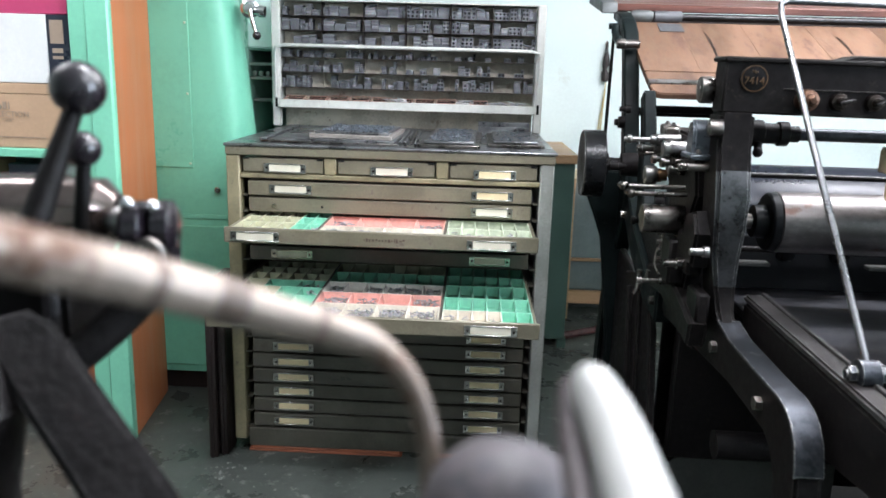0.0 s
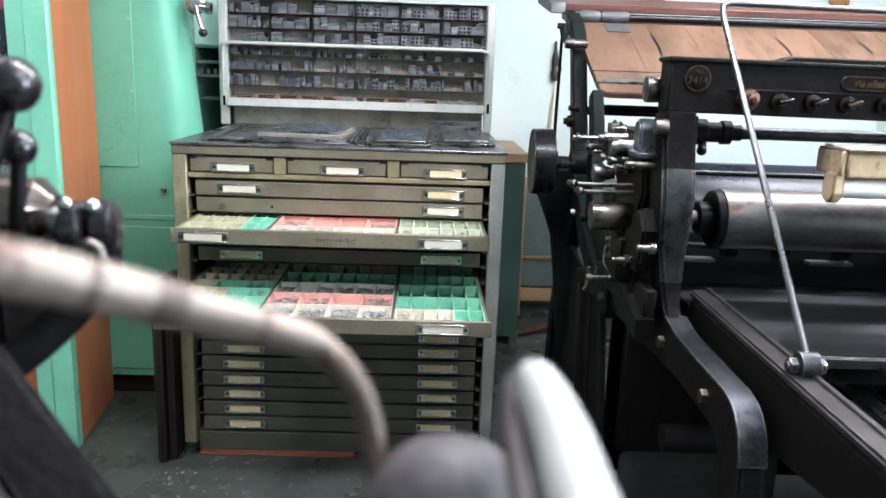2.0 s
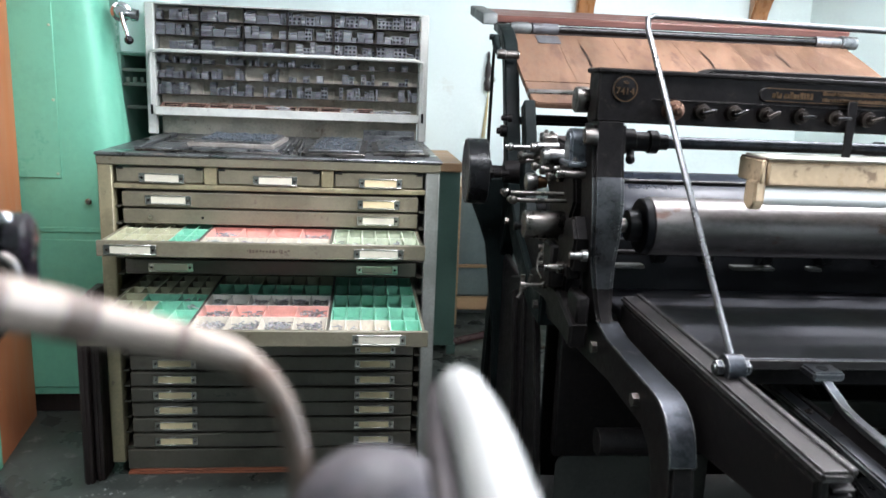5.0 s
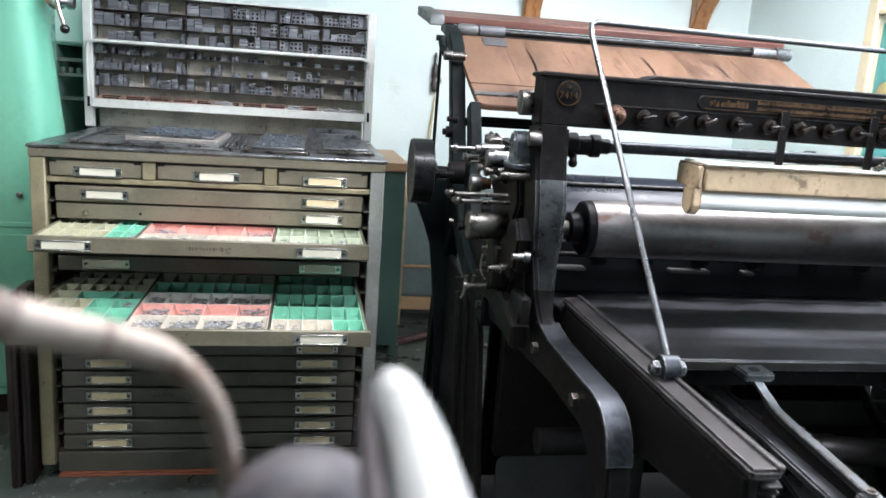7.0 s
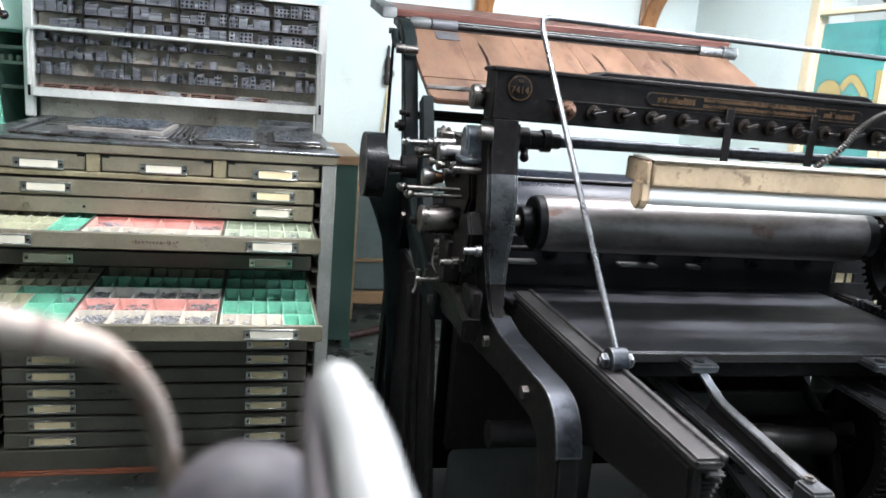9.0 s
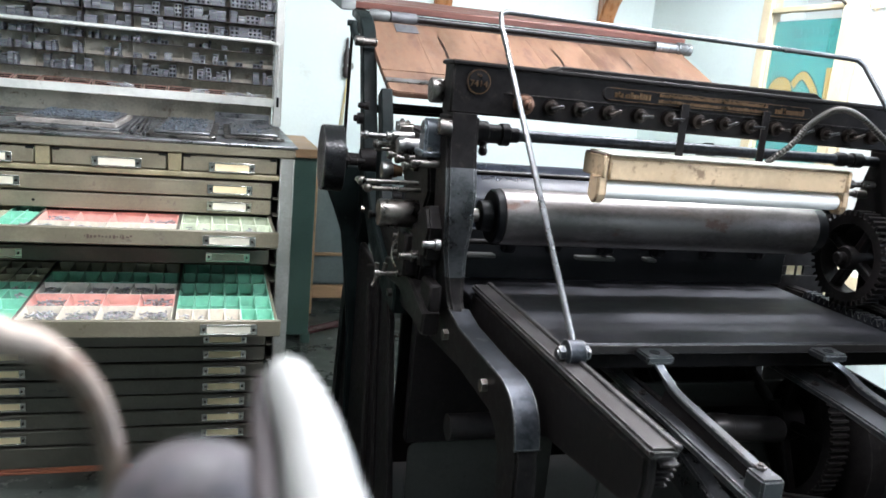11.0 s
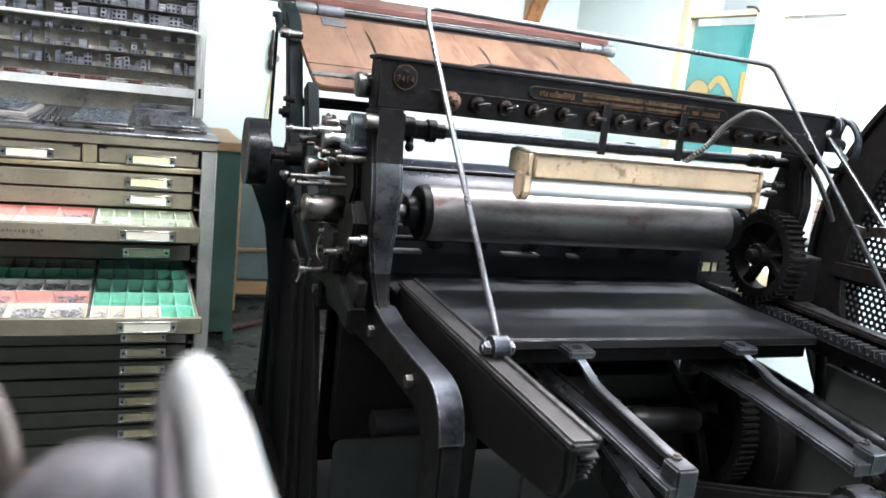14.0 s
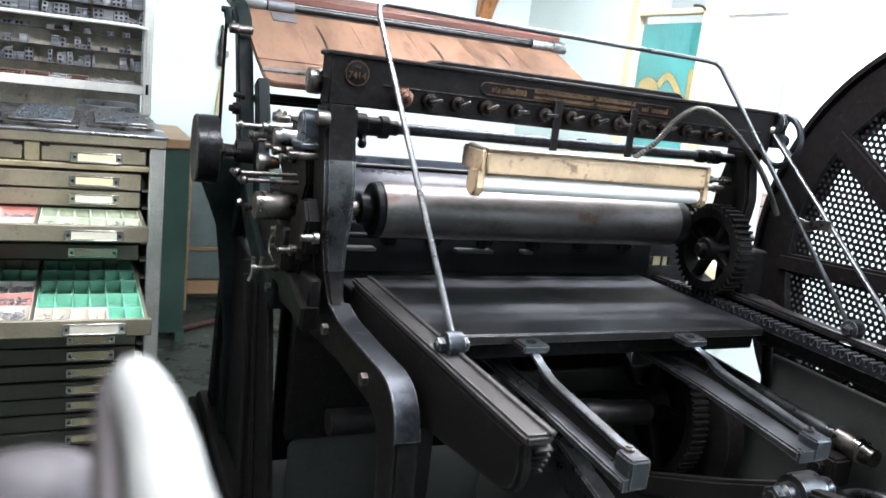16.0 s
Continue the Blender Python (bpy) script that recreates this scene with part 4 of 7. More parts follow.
for i in range(9):
    x0 = 0.005 + 0.092 * i
    x1 = x0 + 0.085
    if i == 8:
        x0, x1 = 0.790, 0.868
    lift = random.uniform(-0.002, 0.003)
    for y0, y1, za, zb in ((YC - 0.020, YC - 0.017, 0.005, 0.0085), (YC + 0.052, YC + 0.055, 0.0185, 0.0225), (YC + 0.016, YC + 0.019, 0.0125, 0.0145)):
        box(bm, x0, x1, y0, y1, TZ + za + lift, TZ + zb + lift, 0.0006)
    for xa in (x0, x1 - 0.003):
        plate(bm, [(YC - 0.017, TZ + 0.003 + lift), (YC + 0.052, TZ + 0.016 + lift), (YC + 0.052, TZ + 0.0225 + lift), (YC - 0.017, TZ + 0.0085 + lift)], "x", xa, xa + 0.003, 0)
    box(bm, x0 + 0.003, x1 - 0.003, YC + 0.056, YC + 0.07, TZ, TZ + 0.018, 0.001, mi=1)
    for k in range(2):
        m = Matrix.Translation((random.uniform(x0 + 0.03, x1 - 0.03), YC + random.uniform(0.0, 0.045), TZ + 0.003 + 0.0015 * k)) @ Matrix.Rotation(random.uniform(-0.2, 0.2), 4, "Z")
        box(bm, -0.026, 0.026, -0.0016, 0.0016, -0.002, 0.002, 0.0004, m)
solo("copper_spaces", bm, [COPPERBAR, RUBBER], "reddish copper spacing strips lying in the case's tray", "spacing material", "stuff")
bm = B()
for _ in range(80):
    x = random.choice((random.uniform(0.745, 0.795), random.uniform(0.87, 1.035), random.uniform(0.44, 0.52)))
    m = Matrix.Translation((x, YC + random.uniform(-0.012, 0.055), TZ + random.uniform(0.004, 0.020))) @ Euler((random.uniform(-0.3, 0.3), random.uniform(-0.3, 0.3), random.uniform(-0.5, 0.5))).to_matrix().to_4x4()
    box(bm, -0.016, 0.016, -0.003, 0.003, -0.002, 0.002, 0.0005, m)
solo("loose_spaces", bm, SORTS, "loose grey metal spaces lying in the case's tray", "spacing material", "stuff")

# ---- cylinder press ----
press = thing("printing_press", (1.85, -0.55, 0), "black cast-iron cylinder printing press with a sloping wooden feed board", "printing press", turn=-1.07)


def band(pts, w):
    """The outline of a bar of width w along pts, in a plane; w: one number or one a point."""
    pts = [Vector((a, b)) for a, b in pts]
    if not isinstance(w, (list, tuple)):
        w = [w] * len(pts)
    l, r = [], []
    for i, p in enumerate(pts):
        d = (pts[min(i + 1, len(pts) - 1)] - pts[max(i - 1, 0)]).normalized()
        n = Vector((-d.y, d.x)) * w[i] / 2
        l.append(p + n)
        r.append(p - n)
    return [tuple(p) for p in l + r[::-1]]


ARM = [(-1.057, 0.896), (-1.13, 0.884), (-1.27, 0.882), (-1.385, 0.882), (-1.418, 0.876), (-1.442, 0.864), (-1.462, 0.842), (-1.475, 0.81), (-1.482, 0.77), (-1.486, 0.70), (-1.490, 0.40), (-1.492, 0.05)]


def arm_frame(p0, p1):
    """Forward arm with a rounded shoulder, its leg, and the beam that runs back."""
    bm = B()
    low = [(-1.53, 0.0), (-1.38, 0.0), (-1.405, 0.05), (-1.405, 0.70), (-1.398, 0.755), (-1.375, 0.785), (-1.34, 0.802), (-1.15, 0.805), (-0.96, 0.79),
           (-0.62, 0.765), (-0.45, 0.76), (-0.45, 0.835), (-0.60, 0.848), (-0.96, 0.862), (-0.98, 0.90)]
    plate(bm, ARM + low, "x", p0, p1, 0.005, seg=2)
    fr = part("arm_frame", bm, IRON, press, "black iron arm and leg of the side frame")
    e = B()
    rub = ARM[:8] + [(-1.477, 0.798)]
    top = [(q - 0.0012, z + 0.0012) for q, z in rub]
    inn = [(q + 0.004, z - 0.004) for q, z in rub]
    plate(e, top + inn[::-1], "x", p0 - 0.002, p1 + 0.002, 0.001)
    part("rubbed_edge", e, EDGE, fr, "rubbed bare iron edge")
    return fr


def column(p0, p1, outline, taper=0.0):
    bm = plate(B(), outline, "x", p0, p1, 0.007, seg=2)
    for v in bm.verts:
        if v.co.x < (p0 + p1) / 2:
            v.co.x += taper * min(1.0, max(0.0, (1.10 - v.co.z) / 0.2))
    bm.normal_update()
    # front faces at this height take paler rubbed iron, which also paints them lit
    for f in bm.faces:
        c = f.calc_center_median()
        if taper and f.normal.y < -0.55 and abs(f.normal.x) < 0.5 and 0.96 < c.z < 1.2:
            f.material_index = 1
    return part("column", bm, [IRON, SATIN], press)


lf = arm_frame(1.317, 1.356)
column(1.284, 1.347, [(-1.045, 1.290), (-1.047, 1.225), (-1.058, 1.185), (-1.072, 1.140), (-1.068, 1.07), (-1.050, 1.02), (-1.046, 0.96), (-1.052, 0.915), (-1.07, 0.893),
                      (-0.95, 0.870), (-0.955, 0.95), (-0.965, 1.06), (-0.965, 1.20), (-0.965, 1.290)], 0.031)
for q, z in ((-1.058, 0.843), (-1.315, 0.840)):
    part("bolt", rod(B(), (1.317, q, z), (1.306, q, z), 0.012, seg=6), STEEL, lf)
rf = arm_frame(2.47, 2.51)
column(2.415, 2.455, [(-0.90, 1.276), (-1.012, 1.276), (-0.998, 1.262), (-0.990, 1.230), (-1.000, 1.190), (-1.008, 1.150), (-1.004, 1.110), (-0.996, 1.07), (-0.990, 0.90),
                      (-0.945, 0.90), (-0.940, 0.965), (-0.91, 0.995), (-0.875, 1.03), (-0.868, 1.06), (-0.885, 1.13), (-0.893, 1.19), (-0.905, 1.235)])
# rear side frames with the curved posts that carry the feed board
for p0, p1 in ((1.292, 1.340), (2.56, 2.608)):
    bm = B()
    post = [(0.43, 1.562), (0.33, 1.545), (0.245, 1.518), (0.185, 1.475), (0.145, 1.40), (0.105, 1.31), (0.055, 1.20), (-0.005, 1.06), (-0.02, 0.94), (0.06, 0.83), (0.15, 0.70), (0.22, 0.52), (0.27, 0.30), (0.31, 0.10), (0.36, 0.0)]
    wide = [0.03, 0.035, 0.042, 0.05, 0.055, 0.055, 0.058, 0.075, 0.11, 0.11, 0.095, 0.085, 0.08, 0.10, 0.16]
    first = 6 if p0 > 2 else 0                         # the far post ends below the board
    plate(bm, band(post[first:], wide[first:]), "x", p0, p1, 0.005)
    fr = part("rear_frame", bm, IRON_GREEN, press, "dark green cast rear frame")
    bm = plate(B(), band([(-0.02, 1.01), (-0.22, 0.89), (-0.46, 0.80), (-0.62, 0.79)], 0.085), "x", p0 + 0.003, p1 - 0.003, 0.005)
    part("brace", bm, IRON_GREEN, press)
    bm = plate(B(), band([(-0.30, 0.80), (-0.36, 0.55), (-0.42, 0.25), (-0.44, 0.0)], [0.20, 0.15, 0.16, 0.24]), "x", p0 + 0.002, p1 - 0.002, 0.005)
    leg = part("leg", bm, IRON, press)
    part("rib", plate(B(), band([(-0.315, 0.76), (-0.37, 0.55), (-0.43, 0.10)], 0.035), "x", p0 - 0.014, p0 + 0.004, 0.004), IRON, leg)
    bm = box(B(), p0 - 0.06, p1 + 0.04, -0.95, 0.46, 0.0, 0.055, 0.01)
    box(bm, p0 - 0.035, p1 + 0.02, -0.90, 0.42, 0.053, 0.095, 0.012)
    part("base_rail", bm, IRON, press)
part("side_web", plate(B(), [(0.26, 0.09), (0.19, 0.50), (0.11, 0.70), (0.0, 0.80), (-0.47, 0.775), (-0.53, 0.69), (-0.59, 0.49), (-0.66, 0.26), (-0.69, 0.09)], "x", 1.306, 1.326, 0.004), IRON, press, "dark iron web between the legs")
part("cross_plate", box(B(), 1.36, 2.39, -0.62, -0.58, 0.38, 0.80, 0.004), IRON, press)
bm = box(B(), 1.42, 2.50, -1.45, -0.65, 0.05, 0.06, 0.002)
for x0, x1, y0, y1 in ((1.42, 1.43, -1.45, -0.65), (2.49, 2.50, -1.45, -0.65), (1.43, 2.49, -1.45, -1.44), (1.43, 2.49, -0.66, -0.65)):
    box(bm, x0, x1, y0, y1, 0.06, 0.12, 0.002)
box(bm, 1.42, 1.46, -1.45, -1.41, 0.0, 0.05, 0.002)
box(bm, 2.46, 2.50, -0.69, -0.65, 0.0, 0.05, 0.002)
# dark plate laid over the floor to give the shadow under the press
part("base_plate", box(B(), 1.345, 2.555, -0.60, 0.40, 0.002, 0.03, 0.004), IRON, press)
part("oil_pan", bm, IRON, press, "black oil pan under the bed")
part("cross_tie", rod(B(), (1.34, 0.05, 0.95), (2.57, 0.05, 0.95), 0.022, seg=16), IRON, press)
part("cross_tie", rod(B(), (1.34, 0.16, 1.235), (1.60, 0.16, 1.235), 0.014, seg=14), IRON, press)
part("cross_tie", rod(B(), (1.34, 0.02, 1.250), (1.62, 0.02, 1.250), 0.012, seg=14), IRON, press)

# ink fountain beam
bm = B()
box(bm, 1.288, 2.435, -1.030, -0.965, 1.288, 1.384, 0.004)
box(bm, 1.284, 2.439, -1.036, -0.955, 1.380, 1.390, 0.003)
beam = part("ink_fountain", bm, IRON, press, "black iron ink fountain beam with raised lettering")
part("duct_lid", plate(B(), [(1.50, 1.390), (1.52, 1.399), (2.13, 1.401), (2.15, 1.390)], "y", -1.020, -0.96, 0.002), IRON, beam)
bm = B()
lathe(bm, (1.340, -1.030, 1.352), (1.340, -1.0335, 1.352), [(0, 0.0245), (0.8, 0.0245), (1, 0.0235)], 36)
pq = part("number_plate", bm, IRON, beam, "round plate with raised number")
t = B()
for k in range(40):
    a0, a1 = 2 * math.pi * k / 40, 2 * math.pi * (k + 1) / 40
    f = [t.verts.new((1.340 + r * math.cos(a), -1.0345, 1.352 + r * math.sin(a))) for r, a in ((0.0220, a0), (0.0238, a0), (0.0238, a1), (0.0220, a1))]
    t.faces.new(f)
part("ring", t, BRASS, pq, "dull brass ring")


def lettering(text, at, size, mat, parent, turn=0.0, mirror=False, name="lettering", depth=0.0007):
    cu = bpy.data.curves.new(name, "FONT")
    cu.body, cu.size, cu.extrude, cu.align_x, cu.align_y = text, size, depth, "CENTER", "CENTER"
    tmp = bpy.data.objects.new(name, cu)
    scene.collection.objects.link(tmp)
    bpy.context.view_layer.update()
    me = bpy.data.meshes.new_from_object(tmp.evaluated_get(bpy.context.evaluated_depsgraph_get()))
    bpy.data.objects.remove(tmp)
    me.materials.clear()
    me.materials.append(mat)
    m = Matrix.Translation(at) @ Matrix.Rotation(turn, 4, "Z") @ Matrix.Rotation(radians(90), 4, "X")
    if mirror:
        m = m @ Matrix.Diagonal((-1, 1, 1, 1))
    me.transform(m)
    ob = new(name, me)
    ob.parent = parent
    if parent.name in ORIGIN:
        ob.location = -ORIGIN[parent.name]
    return ob


lettering("7414", (1.340, -1.0345, 1.3475), 0.0185, BRASS, pq)
lettering("No", (1.340, -1.0345, 1.3642), 0.008, BRASS, pq)
bm = plate(B(), arc((1.620, 1.355), 0.0135, 90, 270, 8) + arc((2.105, 1.355), 0.0135, -90, 90, 8), "y", -1.0335, -1.028, 0.002)
part("ridge", box(B(), 1.395, 2.395, -1.0325, -1.0285, 1.3335, 1.3365, 0.0008), IRON, beam)
np_ = part("name_plate", bm, IRON, beam, "raised maker's plate")
bm = B()
for z in (1.3425, 1.3665):
    box(bm, 1.620, 2.105, -1.0348, -1.0330, z, z + 0.0012, 0)
part("plate_border", bm, BRASS, np_, "worn bronze border line")["kind"] = "stuff"
bm = B()
for x0, x1 in ((1.632, 1.652), (1.656, 1.716), (2.020, 2.038), (2.042, 2.098)):
    x = x0
    while x < x1 - 0.004:
        w = random.uniform(0.003, 0.007)
        box(bm, x, min(x + w, x1), -1.0350, -1.0330, 1.349, 1.349 + random.choice((0.009, 0.0095, 0.012, 0.013)), 0)
        x += w + 0.0016
for z in (1.3595, 1.3475):
    x = 1.735
    while x < 2.0:
        w = random.uniform(0.002, 0.006)
        box(bm, x, x + w, -1.0350, -1.0330, z - 0.001, z + random.choice((0.0045, 0.006)), 0)
        x += w + 0.0014
part("small_lettering", bm, BRASS, np_, "worn bronze bars of small lettering")["kind"] = "stuff"
for i, x in enumerate((1.435, 1.493, 1.556, 1.620, 1.691, 1.762, 1.830, 1.894, 1.958, 2.024, 2.086, 2.153, 2.222, 2.283)):
    z = 1.3165
    if i == 0:
        bm = lathe(B(), (x, -1.030, z), (x, -1.075, z), [(0, 0.019), (0.25, 0.021), (0.45, 0.019), (0.5, 0.012), (0.8, 0.011), (0.85, 0.006), (1, 0.005)], 20)
        part("brass_screw", bm, COPPER, beam, "coppery adjusting screw")
        continue
    bm = lathe(B(), (x, -1.030, z), (x, -1.062, z), [(0, 0.0145), (0.3, 0.016), (0.5, 0.0145), (0.55, 0.008), (1, 0.0075)], 16)
    ts = part("thumbscrew", bm, BRONZE, beam)
    a = random.uniform(-0.45, 0.1)
    bm = box(B(), -0.010, 0.018, -0.010, 0.0, -0.0028, 0.0028, 0.0016, Matrix.Translation((x, -1.060, z)) @ Matrix.Rotation(a, 4, "Y"))
    part("wing", bm, DARKROD if i % 3 else BRONZE, ts)
# the beam hangs a little lower at its far end
_tilt = Matrix.Rotation(0.010, 4, "Y")
_pivot = Vector((1.34, -1.0, 1.345))
beam.matrix_basis = Matrix.Translation(beam.location + _pivot) @ _tilt @ Matrix.Translation(-_pivot)
for x, q, z, r in ((1.262, -0.955, 1.328, 0.0257), (1.264, -1.037, 1.260, 0.0167)):
    bm = lathe(B(), (1.294, q, z), (x, q, z), [(0, r * 0.5), (0.12, r * 0.5), (0.14, r * 0.96), (0.2, r), (0.86, r), (0.93, r * 0.95), (0.94, r * 0.66), (0.955, r * 0.62), (0.96, r * 0.42), (1, r * 0.38)], 32)
    part("knurled_knob", bm, STEEL, press)
# curled handle wheel and connecting parts at the beam's far end
bm = B()
WQ, WZ = -1.022, 1.308
sweep(bm, [(2.475, WQ + 0.063 * math.cos(a), WZ + 0.063 * math.sin(a)) for a in [2 * math.pi * k / 36 for k in range(37)]], 0.0085, 10)
for k in range(3):
    a = 1.75 + k * 2.094
    c, e = math.cos(a), math.sin(a)
    sweep(bm, [(2.472, WQ, WZ), (2.468, WQ + 0.03 * c, WZ + 0.03 * e), (2.475, WQ + 0.061 * c, WZ + 0.061 * e)], [0.011, 0.008, 0.0075], 8)
lathe(bm, (2.44, WQ, WZ), (2.49, WQ, WZ), [(0, 0.012), (0.1, 0.019), (0.8, 0.019), (1, 0.015)], 18)
part("hand_wheel", bm, EDGE, press, "small black three-spoked hand wheel")
bm = lathe(B(), (2.440, -1.030, 1.350), (2.452, -1.030, 1.350), [(0, 0.024), (0.1, 0.026), (0.9, 0.026), (1, 0.024)], 28)
part("cam_disc", bm, EDGE, press)
bm = ball(B(), (2.436, -1.025, 1.333), 0.0125, 18, 12)
ball(bm, (2.434, -1.016, 1.308), 0.010, 16, 10)
rod(bm, (2.436, -1.025, 1.333), (2.434, -1.016, 1.308), 0.007, seg=12)
part("ball_joint", bm, HOLDER, press, "bright steel ball joint")

# bracket that carries the pulley and runs down into the rear leg
bm = plate(B(), [(1.185, 0.975), (1.195, 0.953), (1.217, 0.900), (1.243, 0.828), (1.255, 0.736), (1.268, 0.624), (1.283, 0.480), (1.290, 0.10), (1.336, 0.10), (1.336, 1.05), (1.23, 1.05), (1.205, 1.02)], "y", 0.02, 0.05, 0.005)
part("pulley_bracket", bm, IRON_GREEN, press)
# cross shafts
part("fountain_roller_shaft", rod(B(), (1.30, -0.93, 1.247), (2.44, -0.93, 1.247), 0.0125, seg=16), EDGE, press)
bm = lathe(B(), (1.36, -0.93, 1.247), (1.47, -0.93, 1.247), [(0, 0.026), (0.35, 0.026), (0.37, 0.020), (0.62, 0.020), (0.64, 0.024), (0.8, 0.024), (0.82, 0.016), (1, 0.016)], 20)
ball(bm, (1.385, -0.962, 1.212), 0.010, 12, 8)
rod(bm, (1.392, -0.935, 1.237), (1.386, -0.960, 1.214), 0.008, seg=10)
part("shaft_collar", bm, IRON, press)
bm = lathe(B(), (2.29, -0.93, 1.247), (2.37, -0.93, 1.247), [(0, 0.0135), (0.1, 0.017), (0.35, 0.017), (0.37, 0.014), (0.6, 0.014), (0.62, 0.018), (0.95, 0.018), (1, 0.015)], 20)
part("shaft_collar", bm, IRON, press)
part("inking_bar", rod(B(), (1.36, -0.62, 1.128), (2.385, -0.62, 1.128), 0.007, seg=14), DARKROD, press)
# impression cylinder behind and the steel roller in front
bm = lathe(B(), (1.38, -0.42, 0.945), (2.37, -0.42, 0.945), [(0, 0.12), (0.0, 0.182), (0.012, 0.187), (0.988, 0.187), (1, 0.182), (1, 0.12)], 56)
part("impression_cylinder", bm, BLANKET, press, "dark blue-black blanketed cylinder")
RQ, RZ, RR = -0.86, 1.058, 0.064
bm = lathe(B(), (1.468, RQ, RZ), (2.298, RQ, RZ), [(0, RR - 0.003), (0.003, RR), (0.997, RR), (1, RR - 0.003)], 48)
rol = part("steel_roller", bm, ROLLER, press, "dull steel roller with brown stains")
bm = lathe(B(), (1.422, RQ, RZ), (1.4675, RQ, RZ), [(0, 0.022), (0.05, 0.034), (0.6, 0.036), (0.62, 0.058), (0.7, 0.0615), (1, 0.0625)], 32)
part("roller_end", bm, RUBBER, rol, "black roller end")
part("roller_end", lathe(B(), (2.2985, RQ, RZ), (2.36, RQ, RZ), [(0, 0.061), (0.5, 0.058), (0.55, 0.03), (1, 0.022)], 32), RUBBER, rol, "black roller end")
part("roller_shaft", rod(B(), (1.345, RQ, RZ), (1.425, RQ, RZ), 0.0165, seg=16), STEEL, rol)
part("roller_shaft", rod(B(), (2.36, RQ, RZ), (2.39, RQ, RZ), 0.0145, seg=16), STEEL, rol)
# round gripper discs in the shade under the steel roller
# added black plate stands in for the deep shade beneath the roller
part("gripper_rail", box(B(), 1.365, 2.385, -0.715, -0.700, 0.872, 1.000, 0.003), RUBBER, press, "black plate added for the shade under the roller")
# added grey strips imitate the pale gaps that glint between the discs
for p, w in ((1.44, 0.075), (1.735, 0.105), (1.93, 0.03)):
    part("gripper_pad", box(B(), p, p + w, -0.752, -0.722, 0.934, 0.943, 0.002), DULLGREY, press, "grey strip added for the pale glints between the discs")
part("gripper_bar", rod(B(), (1.40, -0.74, 0.972), (2.36, -0.74, 0.972), 0.007, seg=12), IRON, press)
for p in (1.535, 1.655, 1.80, 1.95, 2.10, 2.25):
    bm = lathe(B(), (p, -0.74, 0.972), (p + 0.028, -0.74, 0.972), [(0, 0.022), (0.15, 0.025), (0.85, 0.025), (1, 0.022)], 20)
    part("gripper_disc", bm, RUBBER, press)

# feed board
def on_board(p, s, h=0.0):
    n = Vector((0, -0.237, 0.55)).normalized()
    v = Vector((p, -0.2 + 0.55 * s, 1.293 + 0.237 * s)) + n * h
    return v


def board_piece(p0, p1, s0, s1, h0, h1, bev=0.002, round_low=0.0):
    bm = B()
    t = bmesh.new()
    out = [(p0, s1), (p1, s1), (p1, s0)]
    if round_low:
        out += [(p0 + round_low * (1 - math.sin(radians(a))), s0 + round_low * 1.7 * (1 - math.cos(radians(a)))) for a in (0, 20, 45, 70, 90)]
    else:
        out += [(p0, s0)]
    lo = [t.verts.new(on_board(p, s, h0)) for p, s in out]
    hi = [t.verts.new(on_board(p, s, h1)) for p, s in out]
    t.faces.new(lo)
    t.faces.new(hi)
    for i in range(len(out)):
        j = (i + 1) % len(out)
        t.faces.new((lo[i], lo[j], hi[j], hi[i]))
    bmesh.ops.recalc_face_normals(t, faces=t.faces)
    if bev:
        bmesh.ops.bevel(t, geom=t.edges[:], offset=bev, segments=2, affect="EDGES", clamp_overlap=True)
    return merge(bm, t)


fb = part("feed_board", board_piece(1.36, 2.60, 0.35, 1.0, -0.026, -0.0205), DARKWOOD, press, "dark batten frame under the feed board")
for x0, x1 in ((1.332, 1.5045), (1.5047, 1.72), (1.7202, 1.94), (1.9402, 2.16), (2.1602, 2.39), (2.3902, 2.62)):
    part("plank", board_piece(x0, x1, 0.318, 1.03, -0.020, 0.0, 0.0006), BOARD, fb, "reddish-brown varnished plank")
part("board_strip", board_piece(1.333, 2.62, 0.215, 0.315, -0.020, -0.001), BOARD, press, "wooden board strip")
part("metal_strip", board_piece(1.334, 2.62, 0.165, 0.213, -0.020, 0.001, 0.001), BRIGHT, press, "polished metal strip on the board")
part("board_lip", board_piece(1.335, 2.60, 0.05, 0.163, -0.020, -0.001, 0.003, 0.03), BOARD, press, "wooden lower edge of the feed board")
for pa, sa, pb, sb in ((1.581, 0.873, 1.577, 0.479), (2.018, 0.87, 2.018, 0.60), (2.30, 0.86, 2.305, 0.66)):
    t = B()
    rows = []
    for k in range(9):
        u = k / 8
        p, sv = pa + (pb - pa) * u + 0.006 * math.sin(u * 2.6) - 0.004 * u * u, sa + (sb - sa) * u
        w = 0.0042 * min(1.0, 0.35 + 3 * min(u, 1 - u))
        rows.append([t.verts.new(on_board(p - w, sv, 0.0012)), t.verts.new(on_board(p + w, sv, 0.0012))])
    for k in range(8):
        t.faces.new((rows[k][0], rows[k][1], rows[k + 1][1], rows[k + 1][0]))
    bmesh.ops.solidify(t, geom=t.faces[:], thickness=0.001)
    part("slot", t, DARKWOOD, fb, "dark slot in the board")
part("board_rod", rod(B(), (1.36, 0.375, 1.556), (2.64, 0.375, 1.556), 0.0125, seg=18), DARKROD, press)
bm = lathe(B(), (1.345, 0.375, 1.556), (1.42, 0.375, 1.556), [(0, 0.018), (0.2, 0.022), (0.8, 0.022), (1, 0.018)], 18)
